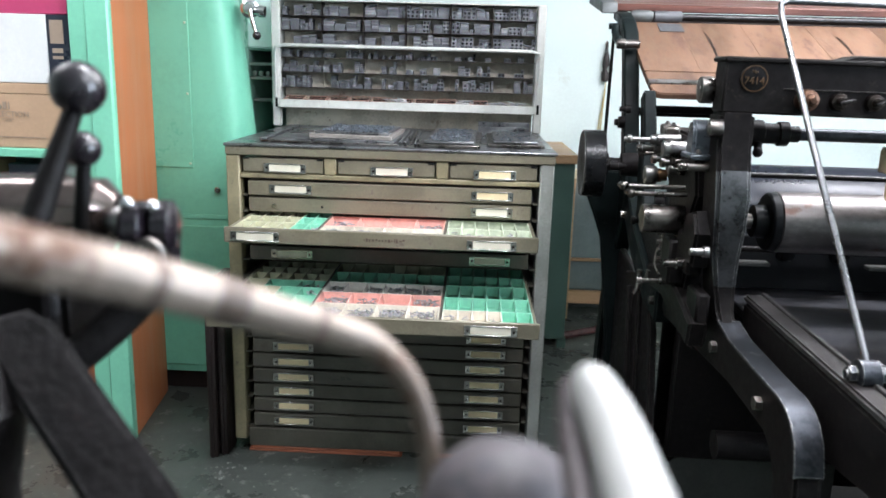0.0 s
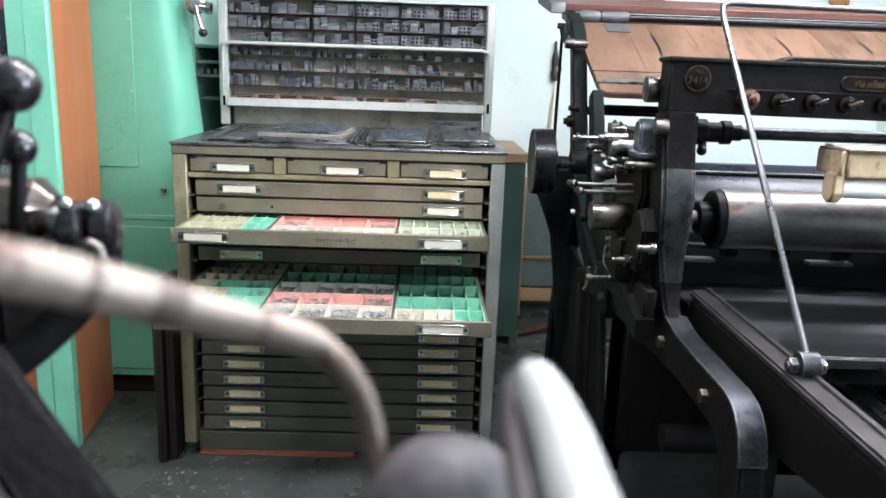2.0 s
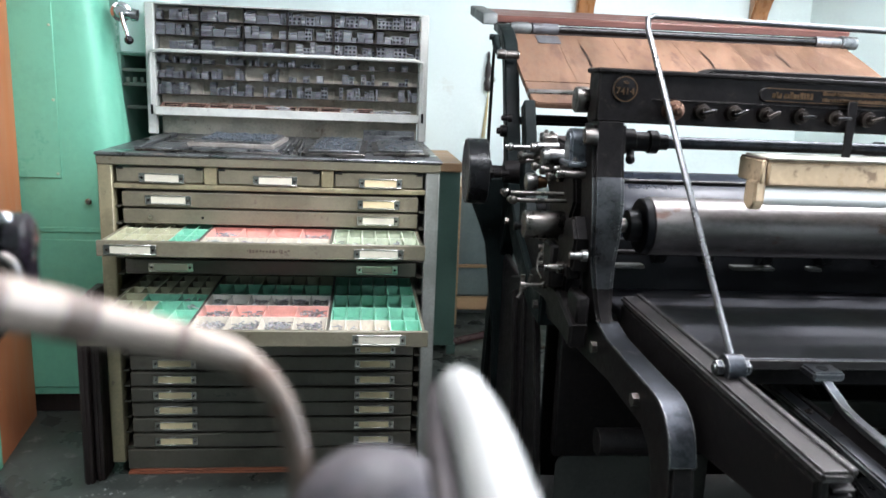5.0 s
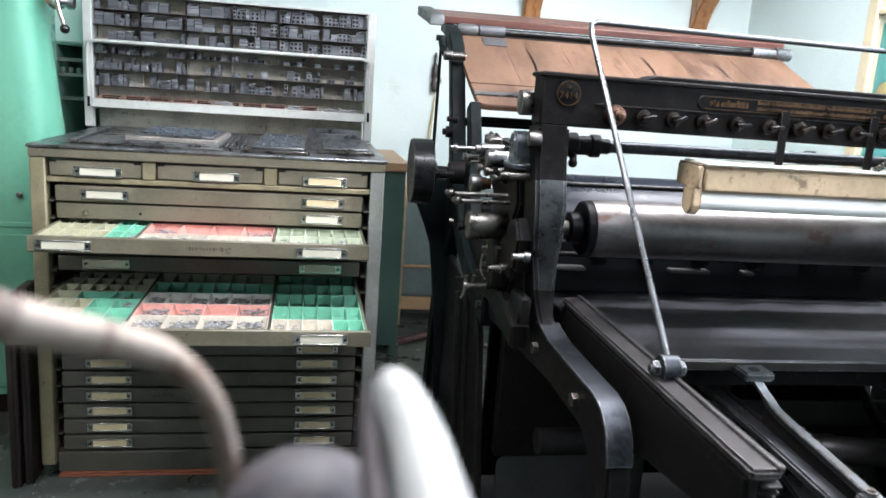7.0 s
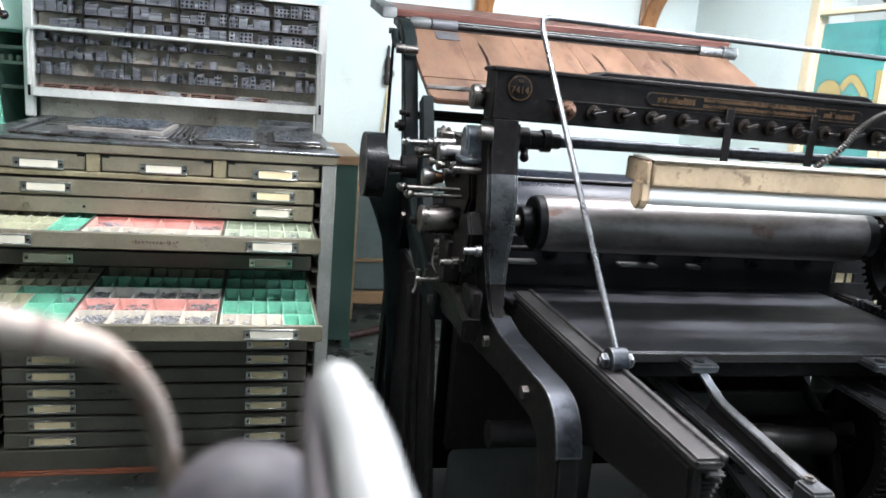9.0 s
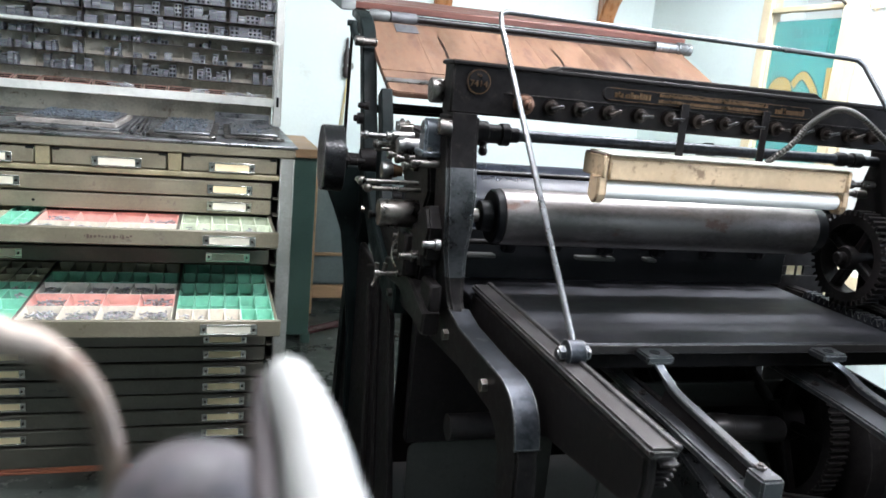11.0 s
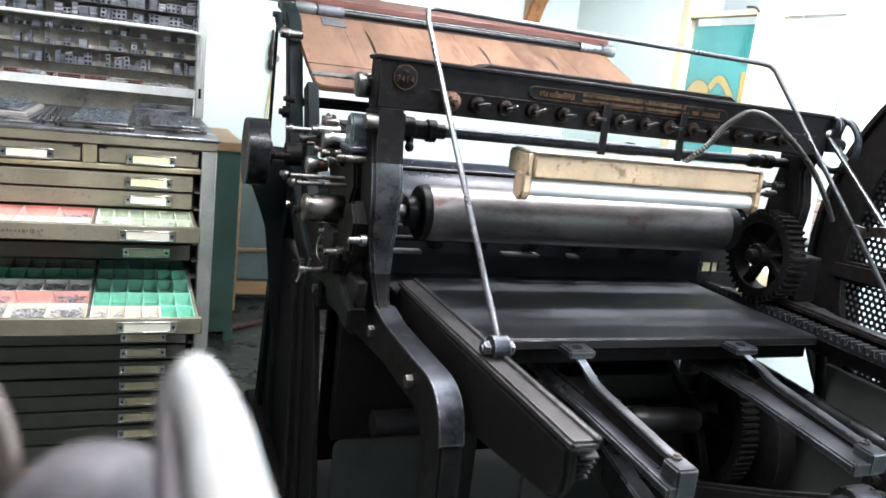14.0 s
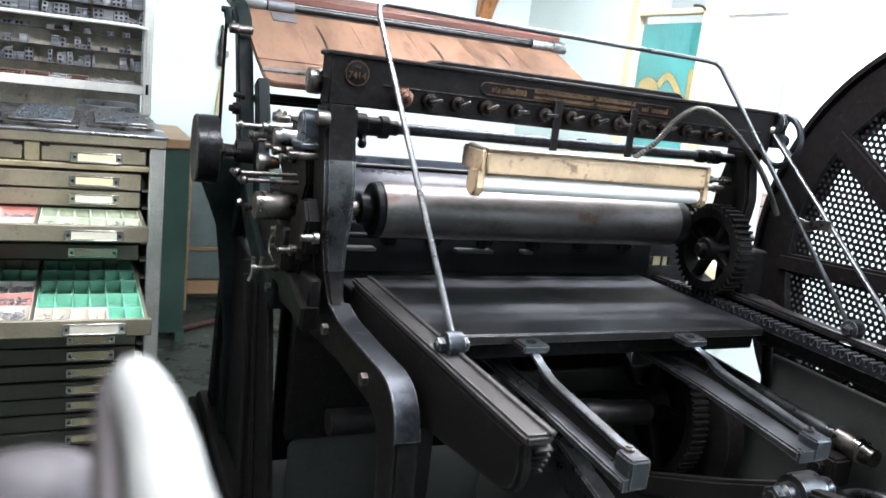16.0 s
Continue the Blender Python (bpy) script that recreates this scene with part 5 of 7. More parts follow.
part("rod_clamp", bm, DULLCAP, press)
bm = lathe(B(), (2.50, 0.375, 1.556), (2.66, 0.375, 1.556), [(0, 0.02), (0.6, 0.02), (0.62, 0.026), (1, 0.024)], 18)
part("rod_clamp", bm, ZINC, press)
bm = rod(B(), (1.425, 0.375, 1.556), (1.52, 0.375, 1.556), 0.0205, seg=18)
merge(bm, board_piece(1.432, 1.515, 0.875, 1.0, 0.0015, 0.003, 0))
part("silver_tape", bm, TAPE, press, "wrinkled silver tape round the rod")
bm = plate(B(), [(0.41, 1.574), (0.405, 1.600), (0.75, 1.655), (0.76, 1.63)], "x", 1.27, 2.655, 0.004)
part("upper_board", bm, REDWOOD, press, "dark red stained upper board")
part("upper_board_edge", box(B(), 1.30, 2.63, 0.42, 0.44, 1.555, 1.572, 0.002), DARKWOOD, press)
part("board_backing", box(B(), 1.31, 2.64, 0.424, 0.436, 1.49, 1.573, 0.002), DARKWOOD, press)
part("corner_cap", plate(B(), [(0.395, 1.565), (0.40, 1.606), (0.80, 1.668), (0.80, 1.63)], "x", 1.245, 1.30, 0.004), DULLCAP, press, "dull grey painted corner cap")
# lever and stay at the rear post
bm = sweep(B(), smooth_path([(1.276, 0.118, 1.452), (1.272, 0.150, 1.462), (1.270, 0.20, 1.485), (1.270, 0.225, 1.512)]), 0.013, 10)
rod(bm, (1.250, 0.225, 1.512), (1.284, 0.225, 1.512), 0.010, seg=12)
lev = part("lever", bm, IRON_GREEN, press)
part("lever_pin", lathe(B(), (1.262, 0.110, 1.451), (1.335, 0.110, 1.451), [(0, 0.014), (0.08, 0.0165), (0.35, 0.0165), (0.4, 0.013), (1, 0.013)], 18), STEEL, lev)
bm = rod(B(), (1.262, 0.225, 1.02), (1.268, 0.225, 1.506), 0.0065, 0.0050, seg=12)
part("stay_rod", bm, IRON, press)
for q, z in ((0.03, 1.205),):
    part("bolt", lathe(B(), (1.292, q, z), (1.262, q, z), [(0, 0.019), (0.6, 0.019), (0.65, 0.011), (1, 0.010)], 14), IRON, press)
bm = plate(B(), band([(-0.19, 1.30), (-0.24, 1.20), (-0.25, 1.08), (-0.30, 0.98)], [0.05, 0.06, 0.07, 0.09]), "x", 1.30, 1.335, 0.004)
part("bracket", bm, IRON_GREEN, press)

# pulley and the mechanism outside the left frame
bm = lathe(B(), (1.143, -0.16, 1.092), (1.205, -0.16, 1.092), [(0.45, 0.020), (0.45, 0.086), (0.0, 0.090), (0.0, 0.0965), (0.04, 0.099), (0.96, 0.099), (1, 0.095), (1, 0.025)], 56)
rod(bm, (1.158, -0.16, 1.092), (1.20, -0.16, 1.092), 0.024, seg=20, bev=0.003)
pul = part("pulley", bm, GLOSSBLACK, press, "glossy black hollow belt pulley")
bm = lathe(B(), (1.1415, -0.16, 1.092), (1.1430, -0.16, 1.092), [(0, 0.0905), (0, 0.0955), (1, 0.0965), (1, 0.0905), (0, 0.0905)], 56)
part("rim_lip", bm, FLANGE, pul, "rubbed edge of the rim")
bm = lathe(B(), (1.205, -0.16, 1.092), (1.31, -0.16, 1.092), [(0, 0.034), (0.14, 0.034), (0.16, 0.020), (0.5, 0.018), (0.52, 0.034), (1, 0.036)], 24)
part("pulley_shaft", bm, IRON, press)
bm = lathe(B(), (1.206, -0.232, 1.095), (1.262, -0.232, 1.095), [(0, 0.006), (0.2, 0.006), (0.22, 0.0135), (0.6, 0.0135), (0.62, 0.009), (1, 0.009)], 18)
part("shaft_nut", bm, IRON, press)


def turned(name, p0, p1, q, z, prof, mat, label="", seg=22):
    """A turned piece standing out sideways from the frame, p0 at the frame, p1 at its free end."""
    return part(name, lathe(B(), (p0, q, z), (p1, q, z), prof, seg), mat, press, label)


turned("counter_roller", 1.284, 1.188, -0.88, 1.059, [(0, 0.028), (0.03, 0.030), (0.95, 0.030), (0.985, 0.0285), (1, 0.024), (1, 0.004)], STEEL, "short brown-stained steel roller", 32)
turned("roller_pin", 1.188, 1.172, -0.86, 1.050, [(0, 0.006), (0.5, 0.006), (0.52, 0.0095), (1, 0.0085)], IRON)
turned("lock_nut", 1.290, 1.276, -0.905, 1.052, [(0, 0.012), (1, 0.011)], STEEL, seg=6)
for p0, p1, q, z in ((1.270, 1.146, -0.894, 1.128), (1.298, 1.162, -0.893, 1.113)):
    rd = turned("tie_rod", p0, p1, q, z, [(0, 0.0048), (0.85, 0.0048), (1, 0.0052)], STEEL)
    bm = ball(B(), (p1, q, z), 0.0098, 16, 10)
    rod(bm, (p1, q - 0.004, z), (p1, q + 0.05, z - 0.004), 0.006, seg=10)
    part("rod_end", bm, STEEL, rd)
turned("steel_disc", 1.245, 1.218, -0.726, 1.132, [(0, 0.0195), (0.1, 0.021), (0.86, 0.021), (0.95, 0.0195), (1, 0.015), (1, 0.003)], BRIGHT, "", 30)
turned("brass_bush", 1.268, 1.245, -0.726, 1.132, [(0, 0.013), (0.5, 0.013), (0.52, 0.0155), (1, 0.0155)], BRASS, "dull brass bush")
turned("guide_bar", 1.300, 1.226, -0.999, 1.183, [(0, 0.008), (0.94, 0.008), (1, 0.0065)], STEEL)
turned("adjusting_spindle", 1.275, 1.155, -0.796, 1.217, [(0, 0.0125), (0.03, 0.0135), (0.42, 0.0135), (0.44, 0.010), (0.52, 0.010), (0.54, 0.005), (0.86, 0.005), (0.88, 0.0095), (0.93, 0.0095), (0.95, 0.006), (1, 0.0055)], BRIGHT)
turned("bearing_sleeve", 1.278, 1.218, -0.891, 1.206, [(0, 0.0155), (0.04, 0.017), (0.62, 0.017), (0.66, 0.0185), (0.95, 0.0185), (1, 0.0165), (1, 0.004)], BRIGHT, "", 28)
turned("valve_spindle", 1.240, 1.186, -0.786, 1.197, [(0, 0.0095), (0.3, 0.0095), (0.32, 0.0062), (0.8, 0.0062), (0.82, 0.010), (1, 0.009)], STEEL)
for q, z, r, p1 in ((-0.70, 1.188, 0.0085, 1.205), (-0.665, 1.176, 0.007, 1.212), (-0.74, 1.170, 0.009, 1.228), (-0.81, 1.170, 0.010, 1.232), (-0.64, 1.205, 0.006, 1.198), (-0.855, 1.160, 0.008, 1.240)):
    turned("small_spindle", 1.275, p1, q, z, [(0, r * 1.4), (0.3, r * 1.4), (0.32, r * 0.7), (0.75, r * 0.7), (0.77, r * 1.15), (0.96, r * 1.1), (1, r * 0.7)], STEEL, "", 14)
for p0, p1, q0, q1, z0, z1 in ((1.240, 1.272, -0.80, -0.76, 1.222, 1.244), (1.250, 1.286, -0.74, -0.70, 1.224, 1.247), (1.252, 1.275, -0.82, -0.80, 1.168, 1.200), (1.262, 1.290, -0.86, -0.70, 1.150, 1.166)):
    part("clamp_block", box(B(), p0, p1, q0, q1, z0, z1, 0.003), STEEL, press)
for q in (-0.778, -0.72):
    part("bolt", hexbolt(B(), (1.262, q, 1.246), (0, 0, 1), 0.0065, 0.005), STEEL, press)
bm = B()
plate(bm, [(-0.993, 1.200)] + [(q, z) for q, z in arc((-0.967, 1.246), 0.026, 195, -15, 14)] + [(-0.941, 1.200)], "x", 1.252, 1.300, 0.005, seg=3)
box(bm, 1.246, 1.302, -1.006, -0.928, 1.196, 1.208, 0.003)
cap = part("bearing_cap", bm, BLUEIRON, press, "rounded blue-grey bearing cap")
part("bolt", hexbolt(B(), (1.262, -1.000, 1.208), (0, 0, 1), 0.006, 0.005), STEEL, cap)
part("bolt", hexbolt(B(), (1.262, -0.934, 1.208), (0, 0, 1), 0.006, 0.005), STEEL, cap)
# dark castings behind those pieces
part("side_casting", plate(B(), [(0.02, 0.93), (-0.20, 0.83), (-0.45, 0.78), (-0.90, 0.78), (-0.92, 0.95), (-0.70, 1.02), (-0.52, 0.985), (-0.30, 0.95), (-0.10, 0.975)], "x", 1.312, 1.330, 0.004), IRON, press)
bm = B()
plate(bm, [(-0.70, 0.865), (-0.70, 0.99), (-0.74, 1.02), (-0.74, 1.10), (-0.67, 1.14), (-0.66, 1.215), (-0.70, 1.24), (-0.86, 1.235), (-0.93, 1.20), (-0.96, 1.12), (-0.93, 1.08), (-0.94, 0.98), (-0.90, 0.87)], "x", 1.276, 1.318, 0.006, seg=2)
part("side_casting", bm, IRON, press)
part("side_casting", plate(B(), [(-0.80, 0.995), (-0.81, 1.028), (-0.93, 1.035), (-0.95, 1.085), (-1.01, 1.10), (-1.04, 1.06), (-1.02, 0.99)], "x", 1.262, 1.30, 0.006, seg=2), IRON, press)
bm = box(B(), 1.246, 1.290, -0.915, -0.84, 0.925, 1.020, 0.005)
box(bm, 1.262, 1.292, -1.00, -0.90, 0.965, 1.045, 0.006)
part("slide_block", bm, IRON, press)
bm = plate(B(), band([(-0.64, 0.88), (-0.80, 0.905), (-0.93, 0.885), (-1.05, 0.862)], [0.05, 0.07, 0.065, 0.05]), "x", 1.262, 1.300, 0.005)
box(bm, 1.274, 1.300, -1.05, -0.97, 0.885, 0.945, 0.005)
part("guide_rail", bm, IRON, press)
for k in range(4):
    turned("nut", 1.278, 1.254, -0.749 - 0.004 * k, 1.003 - 0.019 * k, [(0, 0.0085), (0.55, 0.0085), (0.57, 0.0055), (1, 0.005)], STEEL, "", 8)
turned("stub_shaft", 1.275, 1.241, -1.088, 1.037, [(0, 0.011), (0.3, 0.011), (0.32, 0.0077), (1, 0.007)], BRIGHT)
turned("stub_shaft", 1.270, 1.222, -0.97, 0.985, [(0, 0.012), (0.45, 0.012), (0.47, 0.008), (1, 0.0075)], STEEL)
bm = lathe(B(), (1.262, -0.873, 0.922), (1.192, -0.873, 0.922), [(0, 0.0075), (0.3, 0.0075), (0.32, 0.005), (0.85, 0.005), (0.87, 0.009), (1, 0.008)], 14)
sweep(bm, smooth_path([(1.197, -0.873, 0.945), (1.196, -0.874, 0.925), (1.194, -0.876, 0.905), (1.188, -0.878, 0.893)], 4), [0.0055] * 3 + [0.0048] * 10, 10)
rod(bm, (1.212, -0.873, 0.926), (1.216, -0.873, 0.945), 0.0045, seg=10)
part("cock_handle", bm, STEEL, press, "steel cock handle")
bm = sweep(B(), smooth_path([(1.262, -0.80, 1.0), (1.248, -0.79, 0.97), (1.244, -0.80, 0.94), (1.25, -0.83, 0.925)], 6), 0.0022, 8)
part("oil_pipe", bm, STEEL, press)
part("square_bolt", box(B(), 1.283, 1.306, -1.026, -1.002, 0.903, 0.927, 0.003), EDGE, press)
turned("post_bolt", 1.295, 1.262, -0.046, 1.25, [(0, 0.013), (0.4, 0.013), (0.42, 0.009), (0.8, 0.009), (1, 0.007)], IRON)
for q, z in ((-0.10, 0.93), (-0.44, 0.805), (-0.60, 0.80)):
    turned("bolt", 1.294, 1.282, q, z, [(0, 0.012), (1, 0.011)], STEEL, "", 6)

# lamp box hung under the fountain
lamp = thing("work_lamp", (1.91, -1.05, 1.232), "cream enamelled tube lamp hung under the ink fountain of the press", "lamp", turn=-1.07)
bm = box(B(), 1.6215, 2.206, -1.077, -0.985, 1.179, 1.2255, 0.004)
box(bm, 1.626, 2.200, -1.066, -0.990, 1.2235, 1.231, 0)
part("lamp_body", bm, BOXCREAM, lamp, "cream enamelled lamp box, chipped at the edges")
part("lamp_lid", box(B(), 1.6185, 2.212, -1.082, -0.980, 1.2310, 1.2365, 0.002), LAMPWHITE, lamp, "thin cream lid plate")
part("inner_tray", box(B(), 1.6166, 1.6225, -1.070, -0.990, 1.186, 1.224, 0), BAREND, lamp, "rusty inner tray in the gap")
part("cap_top", box(B(), 1.607, 1.6155, -1.076, -0.986, 1.2297, 1.2325, 0.001), BAREND, lamp, "rusted top of the end")
for p0, p1 in ((1.606, 1.6165), (2.2065, 2.217)):
    bm = box(B(), p0, p1, -1.079, -0.982, 1.184, 1.2295, 0.003)
    part("end_cap", bm, BOXCREAM, lamp)
for p0, p1 in ((1.600, 1.6215), (2.2025, 2.222)):
    bm = plate(B(), [(-1.074, 1.1875), (-1.076, 1.150)] + [(y, z) for y, z in arc((-1.053, 1.152), 0.022, 190, 350, 10)] + [(-1.030, 1.150), (-1.032, 1.1875)], "x", p0, p1, 0.003, seg=2)
    part("tube_socket", bm, BOXCREAM, lamp, "yellowed lamp socket")
bm = lathe(B(), (1.622, -1.053, 1.158), (2.202, -1.053, 1.158), [(0, 0.010), (0.0, 0.0175), (0.02, 0.018), (0.022, 0.0185), (0.978, 0.0185), (0.98, 0.018), (1, 0.0175)], 26)
part("tube", bm, GLASSW, lamp, "white unlit glass tube")
for p in (1.795, 1.995):
    part("hanger", box(B(), p - 0.009, p + 0.009, -1.043, -1.039, 1.232, 1.345, 0.001), IRON, lamp)
flex = [(2.00, -1.06, 1.236), (2.035, -1.085, 1.28), (2.065, -1.09, 1.322), (2.10, -1.092, 1.350), (2.139, -1.092, 1.363), (2.19, -1.092, 1.352),
        (2.252, -1.09, 1.318), (2.31, -1.09, 1.277), (2.354, -1.09, 1.238), (2.40, -1.09, 1.185), (2.44, -1.09, 1.129)]
path = smooth_path(flex, 18)
bm = sweep(B(), path, [0.0074 if k % 2 else 0.0058 for k in range(len(path))], 10)
part("flex_conduit", bm, CABLE, lamp, "grey ribbed flexible conduit")

# bent guard rod over the bed
bm = sweep(B(), [(1.408, -1.448, 0.958), (1.374, -1.035, 1.462), (1.376, -1.021, 1.483), (1.388, -1.017, 1.489), (1.41, -1.017, 1.4885), (2.195, -1.017, 1.476),
                 (2.222, -1.020, 1.4735), (2.234, -1.030, 1.462), (2.42, -1.372, 0.925)], 0.0055, 12)
part("guard_rod", bm, ROD, press, "bent polished guard rod")
for p, q, z in ((1.408, -1.448, 0.948), (2.42, -1.378, 0.926)):
    bm = lathe(B(), (p - 0.016, q, z), (p + 0.016, q, z), [(0, 0.017), (0.08, 0.0215), (0.92, 0.0215), (1, 0.017)], 24)
    hexbolt(bm, (p - 0.016, q, z), (-1, 0, 0), 0.0125, 0.011)
    hexbolt(bm, (p + 0.016, q, z), (1, 0, 0), 0.0125, 0.009)
    lathe(bm, (p - 0.002, q, z - 0.034), (p, q, z - 0.008), [(0, 0.020), (0.25, 0.015), (0.7, 0.013), (1, 0.014)], 20)
    part("rod_bearing", bm, EDGE, press)
part("second_rod", rod(B(), (2.438, -1.022, 1.330), (2.44, -1.545, 0.878), 0.0056, seg=14), ROD, press)
bm = plate(B(), [(-1.165, 1.136), (-1.165, 1.113), (-1.195, 1.108), (-1.225, 1.118), (-1.258, 1.121), (-1.258, 1.146), (-1.225, 1.143), (-1.195, 1.133)], "x", 2.428, 2.432, 0.001)
part("rod_clip", bm, STEEL, press, "flat steel clip between the rods")

# bed, rails and racks
bm = box(B(), 1.420, 2.362, -1.188, -0.58, 0.846, 0.869, 0.003)
bed = part("bed", bm, BED, press, "dark polished steel bed plate")
part("bed_edge", box(B(), 1.422, 2.362, -1.1905, -1.1885, 0.848, 0.866, 0.0008), FLANGE, bed, "rubbed front edge")
part("under_bed", box(B(), 1.50, 2.38, -1.15, -0.50, 0.80, 0.845, 0.004), IRON, press)
def bed_rail(p0, p1, inner, end, drop=0.0):
    """A deep web with a rounded toe, and a flange on top that overhangs to one side."""
    out = [(end, 0.924), (-1.738, 0.924), (-1.742, 0.885), (-1.738, 0.865), (-1.724, 0.847), (-1.70, 0.836), (-1.66, 0.830), (-1.35, 0.79), (end, 0.772)]
    if drop:
        out = [(q, z if z > 0.90 else max(z, 0.834)) for q, z in out]
    w0, w1 = (p0, p0 + 0.020) if inner > 0 else (p1 - 0.020, p1)
    rl = part("bed_rail", plate(B(), out, "x", w0, w1, 0.006, seg=3), IRON, press)
    rl.location.z -= drop
    bm = box(B(), p0 - 0.001, p1 + 0.001, -1.750, end, 0.9235, 0.9375, 0.004, seg=2)
    e0, e1 = (p1 - 0.007, p1 + 0.002) if inner > 0 else (p0 - 0.002, p0 + 0.007)
    box(bm, e0, e1, -1.751, end, 0.934, 0.9425, 0.002)
    part("rail_flange", bm, FLANGE, rl, "rubbed bright rail flange")
    return rl


bed_rail(1.377, 1.416, 1, -1.008)
bed_rail(2.405, 2.452, -1, -0.90, 0.030)
teeth = []
for k in range(46):
    q = -1.74 + 0.02 * k
    teeth += [(q, 0.872), (q + 0.004, 0.886), (q + 0.012, 0.886), (q + 0.016, 0.872)]
bm = plate(B(), teeth + [(-0.82, 0.86), (-1.74, 0.86)], "x", 2.37, 2.404, 0)
part("rack", bm, EDGE, press, "toothed iron rack")
bm = B()
for k in range(5):
    q, z = -1.741 + 0.0045 * k, 0.914 - 0.0098 * k
    plate(bm, [(q + 0.012, z), (q, z - 0.003), (q, z - 0.0055), (q + 0.012, z - 0.0085)], "x", 1.3975, 1.424, 0)
plate(bm, [(-1.730, 0.921), (-1.68, 0.921), (-1.65, 0.835), (-1.698, 0.866)], "x", 1.3972, 1.4240, 0.001)
part("rack_segment", bm, IRON, press)


def bed_arm(p, rib_x, flange_x, top, skew):
    """Angle-shaped arm: a tongue with a bolt hole, a rib that dips from it, a flange along the rib's foot, and a solid end."""
    def lean(bm):
        for v in bm.verts:
            v.co.x += skew * max(0.0, min(1.0, (-1.24 - v.co.y) / 0.33))
        return bm
    line = smooth_path([(0, -1.212, 0.850), (0, -1.222, 0.842), (0, -1.236, 0.822), (0, -1.262, 0.806), (0, -1.31, 0.798), (0, -1.42, 0.792), (0, -1.50, 0.787), (0, -1.575, 0.783)], 4)
    bm = plate(B(), band([(v.y, v.z) for v in line], 0.014), "x", rib_x, rib_x + 0.019, 0.003, seg=2)
    for v in bm.verts:
        v.co.x += (p - 0.010 - rib_x) * max(0.0, min(1.0, (v.co.z - 0.815) / 0.03))
    a = part("bed_arm", lean(bm), ARMSTEEL, press)
    part("tongue", box(B(), p - 0.030, p + 0.030, -1.238, -1.185, 0.843, 0.860, 0.004, seg=2), ARMSTEEL, a)
    part("bolt_hole", lathe(B(), (p - 0.002, -1.214, 0.858), (p - 0.002, -1.214, 0.8612), [(0, 0.011), (1, 0.011)], 18), RUBBER, a, "dark bolt hole")
    web = [(v.y, v.z - 0.006) for v in line if v.y < -1.25]
    part("web", lean(plate(B(), web + [(-1.575, top - 0.012), (-1.08, top - 0.006), (-1.08, top + 0.004), (-1.24, top + 0.004)], "x", rib_x + 0.003, rib_x + 0.016, 0.002)), IRON, a)
    bm = plate(B(), [(-1.02, top + 0.006), (-1.30, top), (-1.590, top - 0.008), (-1.590, top - 0.030), (-1.56, top - 0.026), (-1.30, top - 0.016), (-1.02, top - 0.010)], "x", flange_x, rib_x + 0.004, 0.004, seg=2)
    part("flange", lean(bm), ARMFLANGE, a, "dark steel flange with a rubbed edge")
    bm = box(B(), rib_x - 0.016, rib_x + 0.026, -1.592, -1.545, top - 0.030, 0.790, 0.004, seg=2)
    part("end_block", lean(bm), ARMSTEEL, a)
    part("bolt", lean(hexbolt(B(), (rib_x + 0.006, -1.553, 0.790), (0, 0, 1), 0.0105, 0.006)), STEEL, a)
    part("bolt", lean(hexbolt(B(), (flange_x + 0.013, -1.205, top + 0.002), (0, 0, 1), 0.0085, 0.005)), IRON, a)
    return a


bed_arm(1.703, 1.710, 1.681, 0.766, -0.010)
bed_arm(2.118, 2.150, 2.096, 0.778, -0.030)

# rear plates behind the bed's end, with an opening between them
for p0, p1, z0, z1 in ((2.335, 2.61, 0.70, 0.880), (2.335, 2.61, 0.909, 1.04), (2.335, 2.465, 0.8805, 0.9085), (2.525, 2.61, 0.8805, 0.9085)):
    part("rear_plate", box(B(), p0, p1, -0.634, -0.624, z0, z1, 0.001), IRON, press)
part("rear_bar", box(B(), 2.490, 2.496, -0.640, -0.6345, 0.875, 0.912, 0.001), IRON, press)

# big gear by the roller
def gear(name, c, r, teeth, w, spokes, mat, th=0.012, hub=0.03):
    bm = B()
    p, q, z = c
    outer = []
    for k in range(teeth):
        a, d = 2 * math.pi * k / teeth, math.pi / teeth
        outer += [(r, a - 0.55 * d), (r + th, a - 0.3 * d), (r + th, a + 0.3 * d), (r, a + 0.55 * d)]
    rings = []
    for x in (p - w / 2, p + w / 2):
        rings.append([bm.verts.new((x, q + (r - 0.022) * math.cos(t), z + (r - 0.022) * math.sin(t))) for rr, t in outer])
        rings.append([bm.verts.new((x, q + rr * math.cos(t), z + rr * math.sin(t))) for rr, t in outer])
    a, b, c2, d2 = rings
    for k in range(len(outer)):
        j = (k + 1) % len(outer)
        for u, v in ((a, b), (b, d2), (d2, c2), (c2, a)):
            bm.faces.new((u[k], u[j], v[j], v[k]))
    g = part(name, bm, mat, press)
    for k in range(spokes):
        a = 2 * math.pi * k / spokes + 0.5
        m = Matrix.Translation((p, q, z)) @ Matrix.Rotation(a, 4, "X")
        part("spoke", box(B(), -w * 0.28, w * 0.28, hub * 0.6, r - 0.015, -0.011, 0.011, 0.004, m), mat, g)
    bm = lathe(B(), (p - w * 1.1, q, z), (p + w * 0.7, q, z), [(0, hub * 0.42), (0.03, hub * 0.5), (0.22, hub * 0.5), (0.225, hub * 0.92), (0.26, hub), (0.97, hub), (1, hub * 0.9)], 24)
    part("hub", bm, mat, g)
    return g


